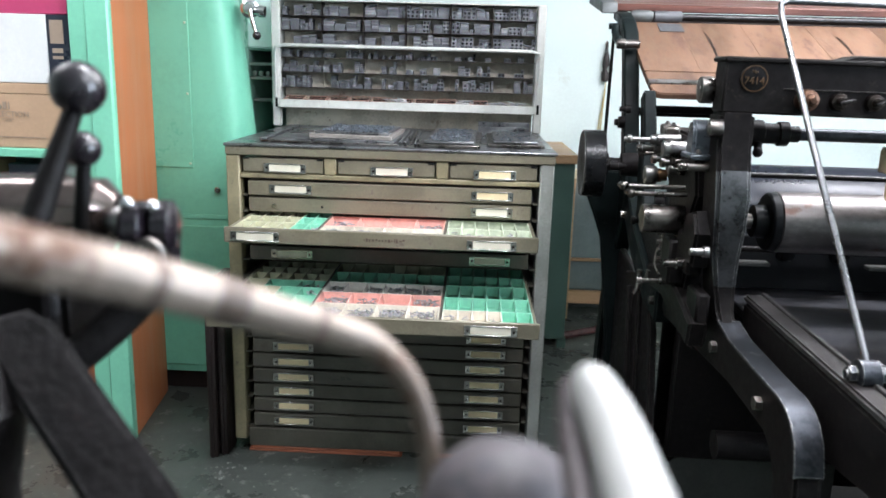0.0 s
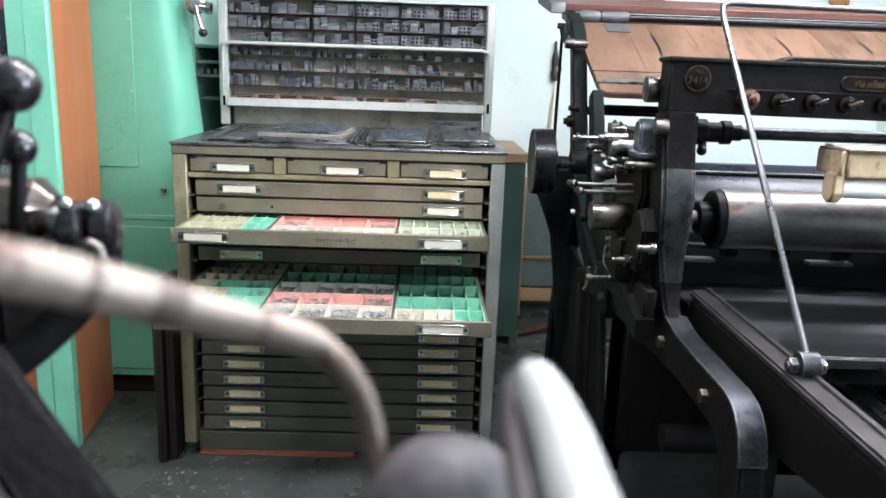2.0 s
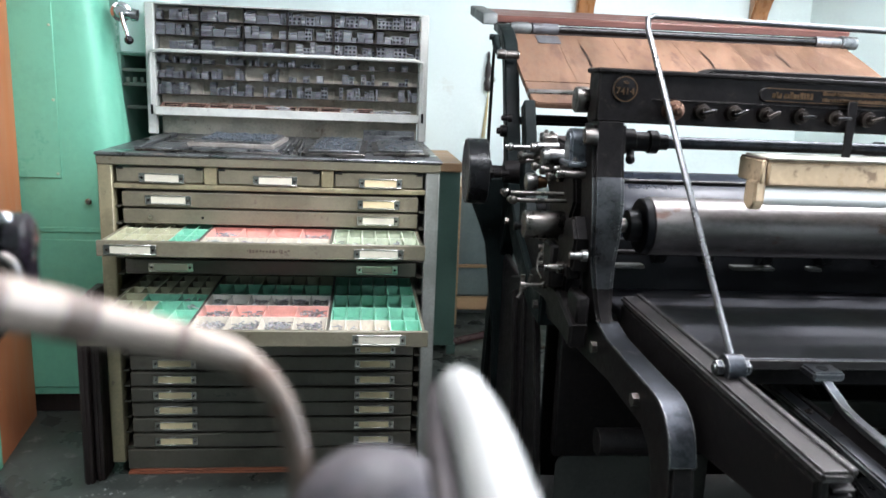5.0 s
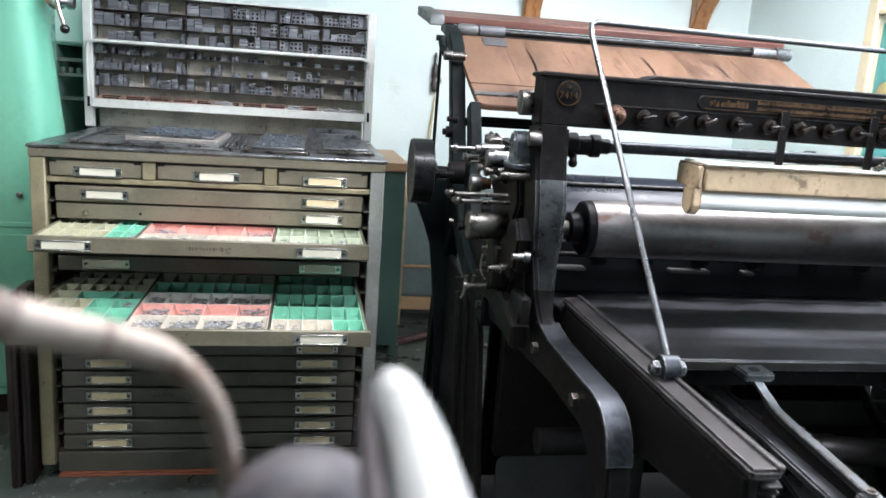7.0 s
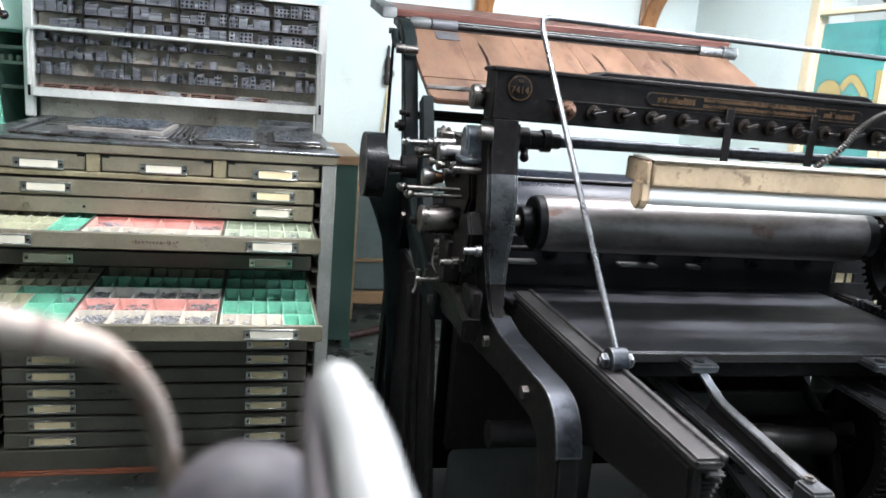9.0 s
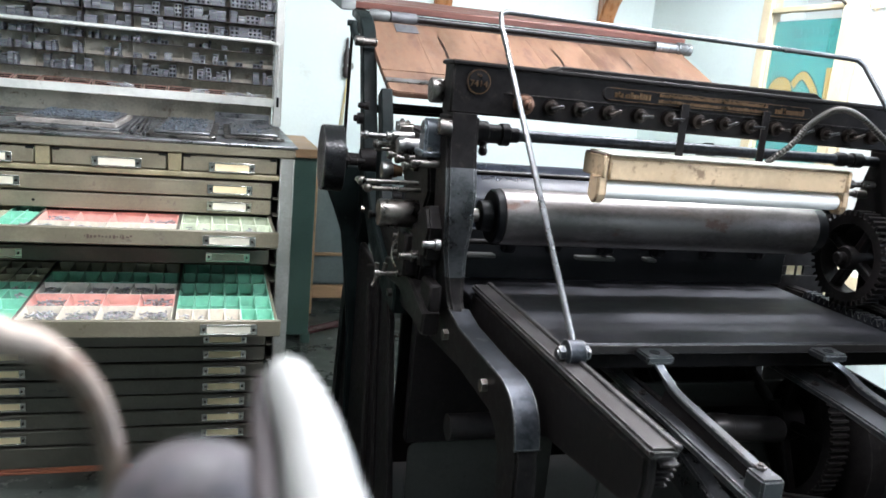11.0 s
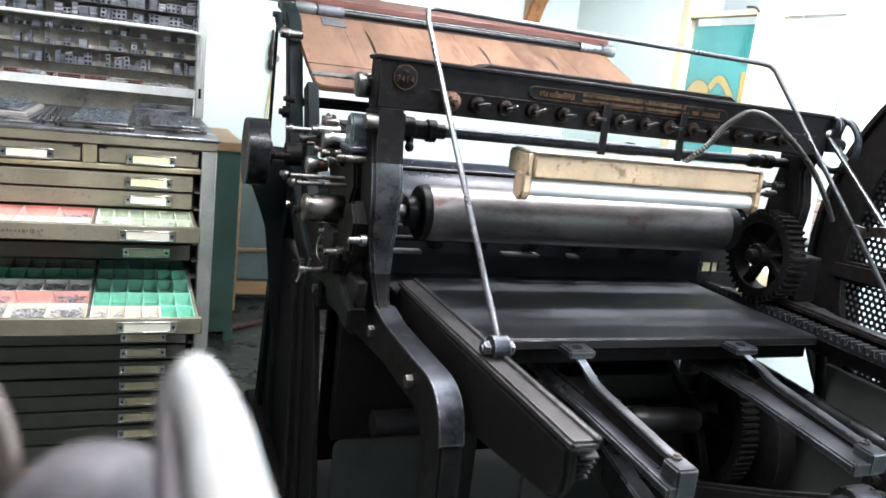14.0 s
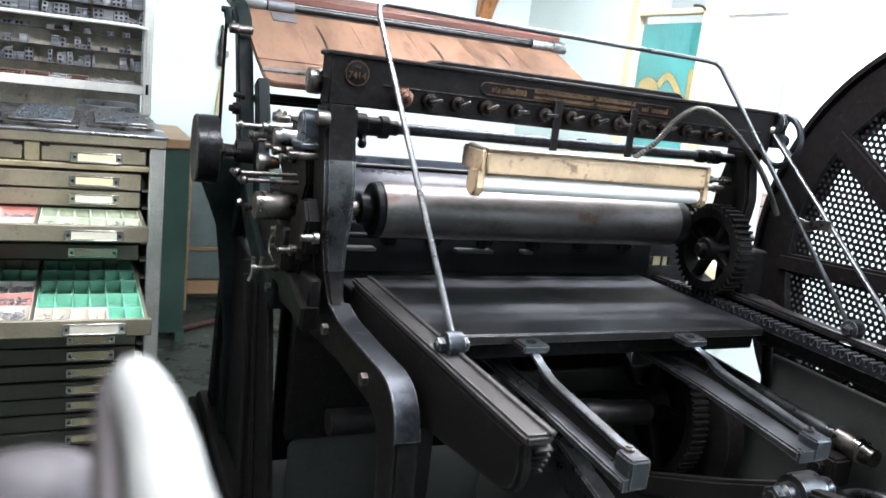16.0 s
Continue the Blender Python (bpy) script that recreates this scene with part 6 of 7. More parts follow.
gear("gear", (2.385, -0.956, 1.008), 0.108, 42, 0.050, 4, IRON)
part("gear_backing", lathe(B(), (2.416, -0.935, 1.066), (2.440, -0.935, 1.066), [(0, 0.066), (1, 0.066)], 36), IRON, press)
gear("pinion", (2.385, -0.815, 1.08), 0.040, 18, 0.045, 0, IRON, 0.010, 0.035)
# far column cheek
bm = box(B(), 2.418, 2.486, -1.045, -0.9915, 0.909, 1.024, 0.004)
part("bearing_block", bm, IRON, press)
# dim works under the bed
bm = lathe(B(), (1.955, -1.08, 0.626), (2.150, -1.08, 0.614), [(0, 0.030), (0.03, 0.034), (0.25, 0.034), (0.26, 0.031), (0.95, 0.031), (1, 0.026)], 24)
part("lower_shaft", bm, FLANGE, press)
gear("drive_gear", (2.22, -1.00, 0.60), 0.19, 76, 0.045, 5, IRON, 0.009, 0.05)
part("flange_disc", lathe(B(), (2.27, -1.06, 0.56), (2.33, -1.06, 0.56), [(0, 0.17), (0.1, 0.18), (0.9, 0.18), (1, 0.17)], 44), IRON, press)
part("cross_shaft", rod(B(), (1.36, -0.98, 0.60), (2.39, -0.98, 0.60), 0.03, seg=20), IRON, press)
bm = plate(B(), band([(-0.55, 0.70), (-0.95, 0.52), (-1.35, 0.42), (-1.75, 0.40)], [0.10, 0.09, 0.08, 0.07]), "x", 1.92, 1.97, 0.006)
part("crank_arm", bm, SATIN, press)
bm = plate(B(), band([(-0.92, 0.40), (-1.135, 0.447), (-1.374, 0.560), (-1.537, 0.640), (-1.66, 0.66)], [0.07, 0.06, 0.055, 0.06, 0.075]), "x", 2.13, 2.17, 0.008, seg=2)
part("connecting_rod", bm, FLANGE, press)
bm = lathe(B(), (2.09, -1.545, 0.655), (2.22, -1.545, 0.655), [(0, 0.014), (0.08, 0.024), (0.25, 0.024), (0.27, 0.038), (0.45, 0.040), (0.7, 0.040), (0.72, 0.028), (1, 0.024)], 22)
hexbolt(bm, (2.09, -1.545, 0.655), (-1, 0, 0), 0.022, 0.018)
part("crank_pin", bm, SATIN, press, "worn steel crank pin with a nut")
bm = sweep(B(), [(2.35, -1.62 + 0.20 * math.cos(a), 0.44 + 0.20 * math.sin(a)) for a in [0.2 + 2.6 * k / 24 for k in range(25)]], 0.012, 10)
part("wheel_rim", bm, SATIN, press, "rubbed rim of a low wheel")
bm = box(B(), 2.33, 2.39, -1.475, -1.405, 0.60, 0.668, 0.006, seg=2)
hexbolt(bm, (2.33, -1.441, 0.640), (-1, 0, 0), 0.014, 0.010)
part("guide_block", bm, IRON, press)
bm = rod(B(), (2.405, -0.90, 0.716), (2.395, -1.425, 0.690), 0.0155, seg=18)
part("pull_rod", bm, SATIN, press)
part("pull_rod_sleeve", lathe(B(), (2.395, -1.418, 0.690), (2.392, -1.515, 0.686), [(0, 0.022), (0.06, 0.027), (0.7, 0.027), (0.72, 0.022), (1, 0.02)], 20), STEEL, press)
part("lower_beam", box(B(), 1.40, 2.40, -1.36, -1.29, 0.36, 0.44, 0.006), IRON, press)
for qa, za, qb, zb in ((-1.090, 0.785, -1.170, 0.40), (-1.170, 0.785, -1.300, 0.40)):
    part("strut", rod(B(), (2.50, qa, za), (2.50, qb, zb), 0.014, seg=12), IRON, press)
for q, z in ((-0.95, 1.19), (-0.93, 1.165)):
    bm = lathe(B(), (2.40, q, z), (2.315, q, z), [(0, 0.010), (0.35, 0.010), (0.37, 0.0065), (0.7, 0.0065), (0.72, 0.011), (0.95, 0.010), (1, 0.006)], 16)
    part("valve_spindle", bm, STEEL, press)
# rails of the frame behind, low down
part("inner_plate", box(B(), 1.40, 2.38, -0.30, -0.27, 0.15, 0.85, 0.004), IRON, press)

# wheel guard of perforated sheet
GQ, GZ, GR, GP = -1.519, 1.028, 0.612, 2.60
guard = thing("flywheel_guard", (GP, GQ, 0.0), "round black iron flywheel guard filled with perforated sheet", "wheel guard", turn=-1.07)


def annulus(bm, p0, p1, r0, r1, a0=0, a1=360, n=96):
    rings = []
    for x in (p0, p1):
        for r in (r0, r1):
            rings.append([bm.verts.new((x, q, z)) for q, z in arc((GQ, GZ), r, a0, a1, n)])
    a, b, c, d = rings
    for k in range(n):
        for u, v in ((a, b), (b, d), (d, c), (c, a)):
            bm.faces.new((u[k], u[k + 1], v[k + 1], v[k]))
    if abs(a1 - a0) < 360:
        for k in (0, n):
            bm.faces.new((a[k], b[k], d[k], c[k]))
    return bm


bm = annulus(B(), GP - 0.012, GP + 0.055, GR - 0.112, GR - 0.018)
annulus(bm, GP - 0.004, GP + 0.05, GR - 0.0178, GR - 0.0062)
annulus(bm, GP - 0.02, GP + 0.06, GR - 0.006, GR + 0.006)
bmesh.ops.remove_doubles(bm, verts=bm.verts, dist=1e-6)
part("rim", bm, IRON, guard)
bm = B()
pitch = 0.0173
k0 = int(0.53 / pitch)
for i in range(-k0, k0 + 1):
    for j in range(-int(k0 / 0.866) - 1, int(k0 / 0.866) + 2):
        q = (i + 0.5 * (j % 2)) * pitch
        z = j * pitch * 0.866
        if math.hypot(q, z) > 0.512 or q < -0.16:
            continue
        c = Vector((GP + 0.01, GQ + q, GZ + z))
        outer = [bm.verts.new(c + Vector((0, math.sin(a) * pitch * 0.5774, math.cos(a) * pitch * 0.5774))) for a in [math.pi / 3 * k for k in range(6)]]
        inner = [bm.verts.new(c + Vector((0, math.sin(a) * 0.0049, math.cos(a) * 0.0049))) for a in [math.pi / 3 * k for k in range(6)]]
        for k in range(6):
            bm.faces.new((outer[k], outer[(k + 1) % 6], inner[(k + 1) % 6], inner[k]))
sh = part("perforated_sheet", bm, IRON, guard, "perforated black steel sheet")
for a, w in ((-4.5, 0.052), (35.5, 0.062), (75.5, 0.06), (115.5, 0.055), (155.5, 0.055), (195.5, 0.055), (235.5, 0.055), (275.5, 0.055), (315.5, 0.055)):
    c = Vector((GP - 0.006, GQ, GZ))
    m = Matrix.Translation(c) @ Matrix.Rotation(radians(a), 4, "X")
    part("spoke", box(B(), -0.012, 0.014, 0.05, GR - 0.08, -w / 2, w / 2, 0.008, m, seg=2), IRON, guard)
part("hub", lathe(B(), (GP - 0.06, GQ, GZ), (GP + 0.05, GQ, GZ), [(0, 0.03), (0.2, 0.05), (0.5, 0.055), (0.52, 0.075), (1, 0.075)], 28), IRON, guard)
part("guard_foot", box(B(), GP - 0.02, GP + 0.05, GQ - 0.10, GQ + 0.10, 0.0, GZ - GR + 0.02, 0.008), IRON, guard)
# aprons that close the press low down
bm = plate(B(), [(-0.62, 0.05), (-1.75, 0.05), (-1.75, 0.783), (-1.150, 0.783), (-1.175, 0.66), (-0.95, 0.66), (-0.915, 0.70), (-0.928, 0.752), (-0.97, 0.784), (-0.62, 0.784)], "x", 2.455, 2.468, 0.003)
part("side_apron", bm, DULLGREY, press)
part("inner_apron", box(B(), 1.80, 2.44, -0.90, -0.885, 0.06, 0.66, 0.003), DULLGREY, press)
bm = plate(B(), [(1.372, 0.12), (1.372, 0.345)] + [(x, z) for x, z in arc((1.400, 0.348), 0.028, 180, 90, 5)] + [(1.80, 0.378), (1.80, 0.12)], "y", -0.607, -0.601, 0.002)
part("guard_panel", bm, DULLGREY, press, "dull grey sheet panel under the press")

# ---- mirrored words on the sign ----
lettering("OWANIE", (XR + 0.0275, 0.560, 1.713), 0.072, SIGNWORD, sign, turn=radians(-90), mirror=True)
lettering("IECZ\u0104TKI", (XR + 0.0275, 0.585, 1.643), 0.072, SIGNWORD, sign, turn=radians(-90), mirror=True)

# ---- storage shelf beside the cabinet ----
rack = thing("storage_shelf", (-0.9, 0.27, 0), "mint green painted storage shelf with orange laminate panels", "shelf unit")
bm = box(B(), -0.515, -0.455, 0.035, 0.06, 0.0, 2.05, 0.004)
box(bm, -0.458, -0.378, 0.028, 0.06, 0.0, 2.05, 0.006)
part("front_post", bm, MINT2, rack)
part("front_post", box(B(), -1.50, -1.40, 0.03, 0.06, 0.0, 2.05, 0.005), MINT2, rack)
bm = plate(B(), [(-0.385, 0.061), (-0.402, 0.061), (-0.452, 0.485), (-0.435, 0.485)], "z", 0.0, 2.05, 0.002)
part("side_panel", bm, ORANGE, rack, "orange-brown laminate side panel")
part("side_panel", box(B(), -1.49, -1.47, 0.061, 0.48, 0.0, 2.05, 0.002), ORANGE, rack)
part("back_panel", box(B(), -1.47, -0.45, 0.47, 0.48, 0.0, 2.05, 0.001), DKGREEN, rack)
part("shelf_board", box(B(), -1.40, -0.516, 0.05, 0.465, 1.022, 1.052, 0.003), MINT2, rack)
part("shelf_board", box(B(), -1.40, -0.516, 0.05, 0.465, 0.72, 0.75, 0.003), MINT2, rack)
part("shelf_board", box(B(), -1.40, -0.516, 0.05, 0.465, 1.78, 1.81, 0.003), MINT2, rack)
part("door", box(B(), -1.395, -0.518, 0.09, 0.11, 0.05, 0.70, 0.003), ORANGE, rack, "orange-brown laminate door")


def carton(name, x0, x1, y0, y1, z0, z1, mat, label):
    c = thing(name, ((x0 + x1) / 2, (y0 + y1) / 2, z0), label, "box")
    part("body", box(B(), x0, x1, y0, y1, z0, z1 - 0.035, 0.003), mat, c)
    part("lid", box(B(), x0 - 0.003, x1 + 0.003, y0 - 0.003, y1 + 0.003, z1 - 0.0345, z1, 0.003), mat, c)
    return c


c = carton("carton", -1.25, -0.560, 0.06, 0.40, 1.053, 1.268, CARD_B, "beige cardboard box with faded print on the shelf")
c_beige = c
bm = B()
for x0, x1, z0, z1 in ((-0.80, -0.795, 1.182, 1.208), (-0.788, -0.775, 1.182, 1.196), (-0.770, -0.758, 1.182, 1.206), (-0.752, -0.748, 1.182, 1.205), (-0.775, -0.735, 1.148, 1.150), (-0.765, -0.745, 1.142, 1.144), (-0.83, -0.63, 1.088, 1.0905)):
    box(bm, x0, x1, 0.0558, 0.0575, z0, z1, 0)
part("print", bm, GREYINK, c, "faded bars of print")
c = thing("carton", (-0.9, 0.2, 1.27), "white cardboard box with a navy blue end", "box")
part("body", box(B(), -1.25, -0.603, 0.06, 0.40, 1.270, 1.492, 0.003), CARD_W, c)
e = part("end_panel", box(B(), -0.602, -0.520, 0.061, 0.40, 1.270, 1.492, 0.002), CARD_N, c, "navy blue printed end")
bm = B()
for z0, z1 in ((1.35, 1.36), (1.37, 1.385), (1.43, 1.45)):
    box(bm, -0.585, -0.55, 0.0575, 0.0605, z0, z1, 0)
box(bm, -0.59, -0.545, 0.0585, 0.0605, 1.40, 1.475, 0)
part("print", bm, GREYINK, e, "pale bars of print")
c = carton("carton", -1.25, -0.53, 0.07, 0.40, 1.493, 1.62, CARD_P, "deep pink cardboard box on top of another box")
for x, mat, lab in ((-0.545, CARD_W, "white paper pad on the lower shelf"), (-0.70, CARD_N, "dark blue folder on the lower shelf"), (-0.95, CARD_B, "brown cardboard folder on the lower shelf")):
    for k in range(4):
        solo("folder", box(B(), x - 0.10 - 0.006 * k, x + 0.028, 0.10 + 0.01 * k, 0.36, 0.7505 + 0.06 * k, 0.8095 + 0.06 * k, 0.004), mat, lab, "folder", "", "folders on the shelf")

lettering("COLLECTION", (-0.762, 0.0555, 1.165), 0.026, GREYINK, c_beige, depth=0.0004)

# ---- mint green machine ----
mach = thing("green_machine", (-0.25, 0.9, 0), "mint green enamelled machine with a riveted panel and chrome lever", "machine")


def edge_x(z):
    return -0.176 + (1.586 - z) * 0.111


bm = B()
zs = [0.09, 0.5, 0.95, 1.05, 1.15, 1.3, 1.45, 1.6, 1.75, 1.95]
prof = []
for z in zs:
    xr = edge_x(z)
    ring = [(-0.47, 0.50), (-0.455, 0.494), (xr - 0.05, 0.494), (xr - 0.02, 0.498), (xr, 0.507), (xr + 0.015, 0.52), (xr + 0.028, 0.545), (xr + 0.040, 0.58), (xr + 0.048, 0.63), (xr + 0.040, 0.65), (-0.25, 0.66), (-0.25, 1.2), (-0.47, 1.2)]
    prof.append([bm.verts.new((x, y, z)) for x, y in ring])
for i in range(len(prof) - 1):
    for k in range(len(prof[0])):
        j = (k + 1) % len(prof[0])
        bm.faces.new((prof[i][k], prof[i][j], prof[i + 1][j], prof[i + 1][k]))
bm.faces.new(prof[0])
bm.faces.new(prof[-1])
part("housing", bm, MINT, mach, "", 50)
part("plinth", box(B(), -0.46, -0.05, 0.53, 1.18, 0.0, 0.092, 0.004), DARKWOOD, mach, "dark base plinth")
cp = part("cover_panel", box(B(), -0.452, -0.286, 0.488, 0.4935, 0.948, 1.94, 0.002), MINT, mach, "riveted cover panel")
for z in (0.965, 1.235, 1.50, 1.76):
    for x in (-0.440, -0.298):
        part("rivet", ball(B(), (x, 0.4875, z), 0.0050, 10, 6, (1, 0.5, 1)), PALEGREEN, cp)
part("seam_trim", box(B(), -0.45, -0.02, 0.4885, 0.4935, 0.742, 0.762, 0.0025), MINT, mach)
part("lower_door", box(B(), -0.44, -0.05, 0.487, 0.4935, 0.12, 0.715, 0.008), MINT, mach, "lower access door")
part("hinge", rod(B(), (-0.445, 0.486, 0.16), (-0.445, 0.486, 0.24), 0.006, seg=10), DKGREEN, mach)
part("knob", lathe(B(), (-0.191, 0.4935, 0.864), (-0.191, 0.468, 0.864), [(0, 0.007), (0.4, 0.006), (0.5, 0.012), (0.85, 0.012), (1, 0.008)], 16), HOLDER, mach, "small steel knob")
bm = lathe(B(), (-0.075, 0.60, 1.562), (-0.062, 0.53, 1.562), [(0, 0.036), (0.5, 0.036), (0.55, 0.026), (0.8, 0.024), (1, 0.018)], 24)
lathe(bm, (-0.05, 0.55, 1.555), (-0.005, 0.55, 1.550), [(0, 0.017), (0.5, 0.017), (0.55, 0.023), (1, 0.021)], 18)
lev = part("chrome_lever", sweep(bm, [(-0.058, 0.53, 1.555), (-0.05, 0.525, 1.52), (-0.034, 0.52, 1.472)], [0.010, 0.0085, 0.0075], 12), CHROME, mach, "chrome lever boss")
part("ball_grip", ball(B(), (-0.031, 0.519, 1.460), 0.0165, 18, 12), BAKELITE, lev, "black ball grip")
part("rear_panel", box(B(), -0.19, 0.06, 0.95, 0.97, 1.425, 1.95, 0.004), WALL, mach, "pale mint rear panel")
part("recess_back", box(B(), -0.19, 0.06, 1.38, 1.40, 0.9, 1.424, 0.002), RECESS, mach, "dark green recess")
part("recess_top", box(B(), -0.19, 0.06, 0.971, 1.379, 1.414, 1.424, 0.001), RECESS, mach)
# unseen right-hand panel, added to block lamp light from the recess
part("recess_side", box(B(), 0.061, 0.071, 0.96, 1.40, 0.9, 1.424, 0.001), RECESS, mach)
part("recess_side", box(B(), -0.24, -0.191, 0.96, 1.40, 0.9, 1.424, 0.001), RECESS, mach)
part("recess_floor", box(B(), -0.19, 0.06, 0.975, 1.379, 0.9, 0.91, 0.001), RECESS, mach)
part("red_carton", box(B(), -0.15, -0.05, 1.20, 1.30, 1.365, 1.41, 0.003), REDWOOD, mach, "dull red carton in the recess")
part("rack_bar", box(B(), -0.19, 0.06, 0.97, 1.01, 1.348, 1.362, 0.002), CAB_GREY, mach)
bm = box(B(), -0.19, 0.06, 0.97, 0.985, 1.288, 1.302, 0.002)
for k in range(8):
    box(bm, -0.18 + 0.03 * k, -0.162 + 0.03 * k, 0.974, 0.984, 1.301, 1.325, 0.004)
part("rack_bar", bm, CAB_GREY, mach)
part("rack_bar", box(B(), -0.19, 0.06, 1.02, 1.06, 1.19, 1.204, 0.002), CAB_GREY, mach)

# ---- dark boards leaning on the cabinet ----
for x0, x1, y, h in ((-0.072, -0.042, -0.062, 0.63), (-0.040, -0.012, -0.040, 0.66)):
    bm = box(B(), x0, x1, y, y + 0.10, 0.0, h, 0.003)
    box(bm, x0 + 0.006, x1 - 0.012, y - 0.004, y, 0.0, h, 0.001)
    solo("dark_board", bm, DARKWOOD, "dark stained wooden board standing beside the cabinet", "board", "", "boards by the cabinet")

# ---- formes and plates on the cabinet ----
def forme(name, x0, x1, y0, y1, z, relief, label, tilt=0.0):
    o = thing(name, ((x0 + x1) / 2, (y0 + y1) / 2, z), label, "printing block")
    m = Matrix.Translation(((x0 + x1) / 2, (y0 + y1) / 2, 0)) @ Matrix.Rotation(tilt, 4, "Z") @ Matrix.Translation((-(x0 + x1) / 2, -(y0 + y1) / 2, 0))
    part("base", box(B(), x0, x1, y0, y1, z, z + 0.012, 0.002, m), STEEL, o)
    part("plate", box(B(), x0 + 0.02, x1 - 0.02, y0 + 0.02, y1 - 0.02, z + 0.0122, z + 0.022, 0.003, m), ZINC, o)
    bm = B()
    n = 26
    for i in range(n):
        for j in range(10):
            if random.random() < relief:
                xa = x0 + 0.035 + (x1 - x0 - 0.07) * i / n
                ya = y0 + 0.035 + (y1 - y0 - 0.07) * j / 10
                box(bm, xa, xa + (x1 - x0 - 0.07) / n * random.uniform(0.5, 0.95), ya, ya + (y1 - y0 - 0.07) / 10 * random.uniform(0.4, 0.9), z + 0.022, z + 0.022 + random.uniform(0.002, 0.007), 0.001, m)
    r = part("relief", bm, LEAD, o, "raised engraved relief")
    r["kind"] = "stuff"
    return o


o = thing("printing_forme", (0.37, 0.3, 1.1005), "raised blue-grey engraved plate on a framed metal base", "printing block")
part("base", plate(B(), [(0.200, 0.135), (0.545, 0.100), (0.560, 0.56), (0.215, 0.58)], "z", 1.1005, 1.111, 0.002), ZINC, o)
part("mount", plate(B(), [(0.245, 0.150), (0.535, 0.120), (0.545, 0.52), (0.255, 0.54)], "z", 1.1112, 1.126, 0.002), MOUNT, o, "pale worn block mount")
part("plate", plate(B(), [(0.262, 0.165), (0.522, 0.138), (0.530, 0.505), (0.270, 0.525)], "z", 1.1262, 1.134, 0.002), ZINC, o)
bm = B()
for i in range(30):
    for j in range(12):
        if random.random() < 0.8:
            xa, ya = 0.282 + 0.0078 * i, 0.175 + 0.027 * j
            box(bm, xa, xa + random.uniform(0.003, 0.0075), ya, ya + random.uniform(0.01, 0.025), 1.134, 1.134 + random.uniform(0.002, 0.006), 0.0008)
part("relief", bm, LEAD, o, "raised engraved relief")["kind"] = "stuff"
forme("printing_forme", 0.635, 0.842, 0.03, 0.64, 1.1005, 0.7, "dark grey engraved plate lying on the cabinet", -0.02)
forme("printing_forme", 0.862, 1.055, 0.12, 0.60, 1.1005, 0.2, "flat dark grey metal plate lying on the cabinet", 0.0)
for x0, x1, y0, y1, z1, tl in ((0.070, 0.094, 0.10, 0.76, 1.112, 0.05), (0.553, 0.563, 0.12, 0.68, 1.110, 0.02), (0.570, 0.580, 0.10, 0.68, 1.112, 0.02), (0.587, 0.596, 0.14, 0.66, 1.108, 0.03), (0.604, 0.612, 0.10, 0.60, 1.110, 0.03),
                               (0.10, 0.56, 0.06, 0.072, 1.106, 0.01), (0.12, 0.19, 0.40, 0.412, 1.108, 0.4), (0.12, 0.19, 0.50, 0.512, 1.108, -0.2), (0.83, 1.03, 0.62, 0.64, 1.135, 0.0), (0.83, 1.04, 0.70, 0.73, 1.150, 0.0)):
    m = Matrix.Translation(((x0 + x1) / 2, (y0 + y1) / 2, 0)) @ Matrix.Rotation(tl, 4, "Z") @ Matrix.Translation((-(x0 + x1) / 2, -(y0 + y1) / 2, 0))
    solo("metal_furniture_bar", box(B(), x0, x1, y0, y1, 1.1005, z1, 0.002, m), ZINC if z1 > 1.109 else STEEL, "narrow grey metal furniture bar lying on the cabinet", "metal bar", "", "bars on the cabinet")
solo("dark_tray", box(B(), 0.105, 0.195, 0.14, 0.72, 1.1005, 1.104, 0.001), ZINC, "thin dark metal galley lying on the cabinet", "galley")

# ---- bench, rack and rod behind ----
bench = thing("work_bench", (1.0, 1.5, 0), "dark green bench with a pale wooden top behind the cabinet", "bench")
part("bench_top", box(B(), 0.66, 1.315, 1.17, 1.90, 0.935, 0.978, 0.004), OAK, bench)
part("side_panel", box(B(), 0.70, 1.305, 1.20, 1.22, 0.05, 0.934, 0.003), DKGREEN, bench)
part("side_panel", box(B(), 1.285, 1.305, 1.222, 1.88, 0.05, 0.934, 0.003), DKGREEN, bench)
for x in (0.72, 1.27):
    for y in (1.21, 1.84):
        part("leg", box(B(), x, x + 0.045, y, y + 0.045, 0.0, 0.052, 0.003), DKGREEN, bench)
wr = thing("low_rack", (1.8, 1.8, 0), "low wooden rack with pale rails against the wall", "rack")
for x in (1.345, 2.30):
    part("leg", box(B(), x, x + 0.035, 1.70, 1.74, 0.0, 0.80, 0.003), OAK, wr)
part("rail", box(B(), 1.38, 2.30, 1.705, 1.73, 0.09, 0.165, 0.003), OAK, wr)
part("rail", box(B(), 1.38, 2.30, 1.71, 1.73, 0.335, 0.352, 0.003), OAK, wr)
part("panel", box(B(), 1.38, 2.30, 1.735, 1.745, 0.17, 0.80, 0.002), DADO, wr, "grey painted panel")
part("end_block", box(B(), 1.335, 1.385, 1.69, 1.75, 0.80, 0.85, 0.004), WINFRAME, wr, "pale yellow wooden block")
solo("red_rod", rod(B(), (1.30, 1.33, 0.022), (1.75, 1.55, 0.05), 0.02, seg=14, bev=0.003), MAROON, "dark red wooden rod lying on the floor", "rod")
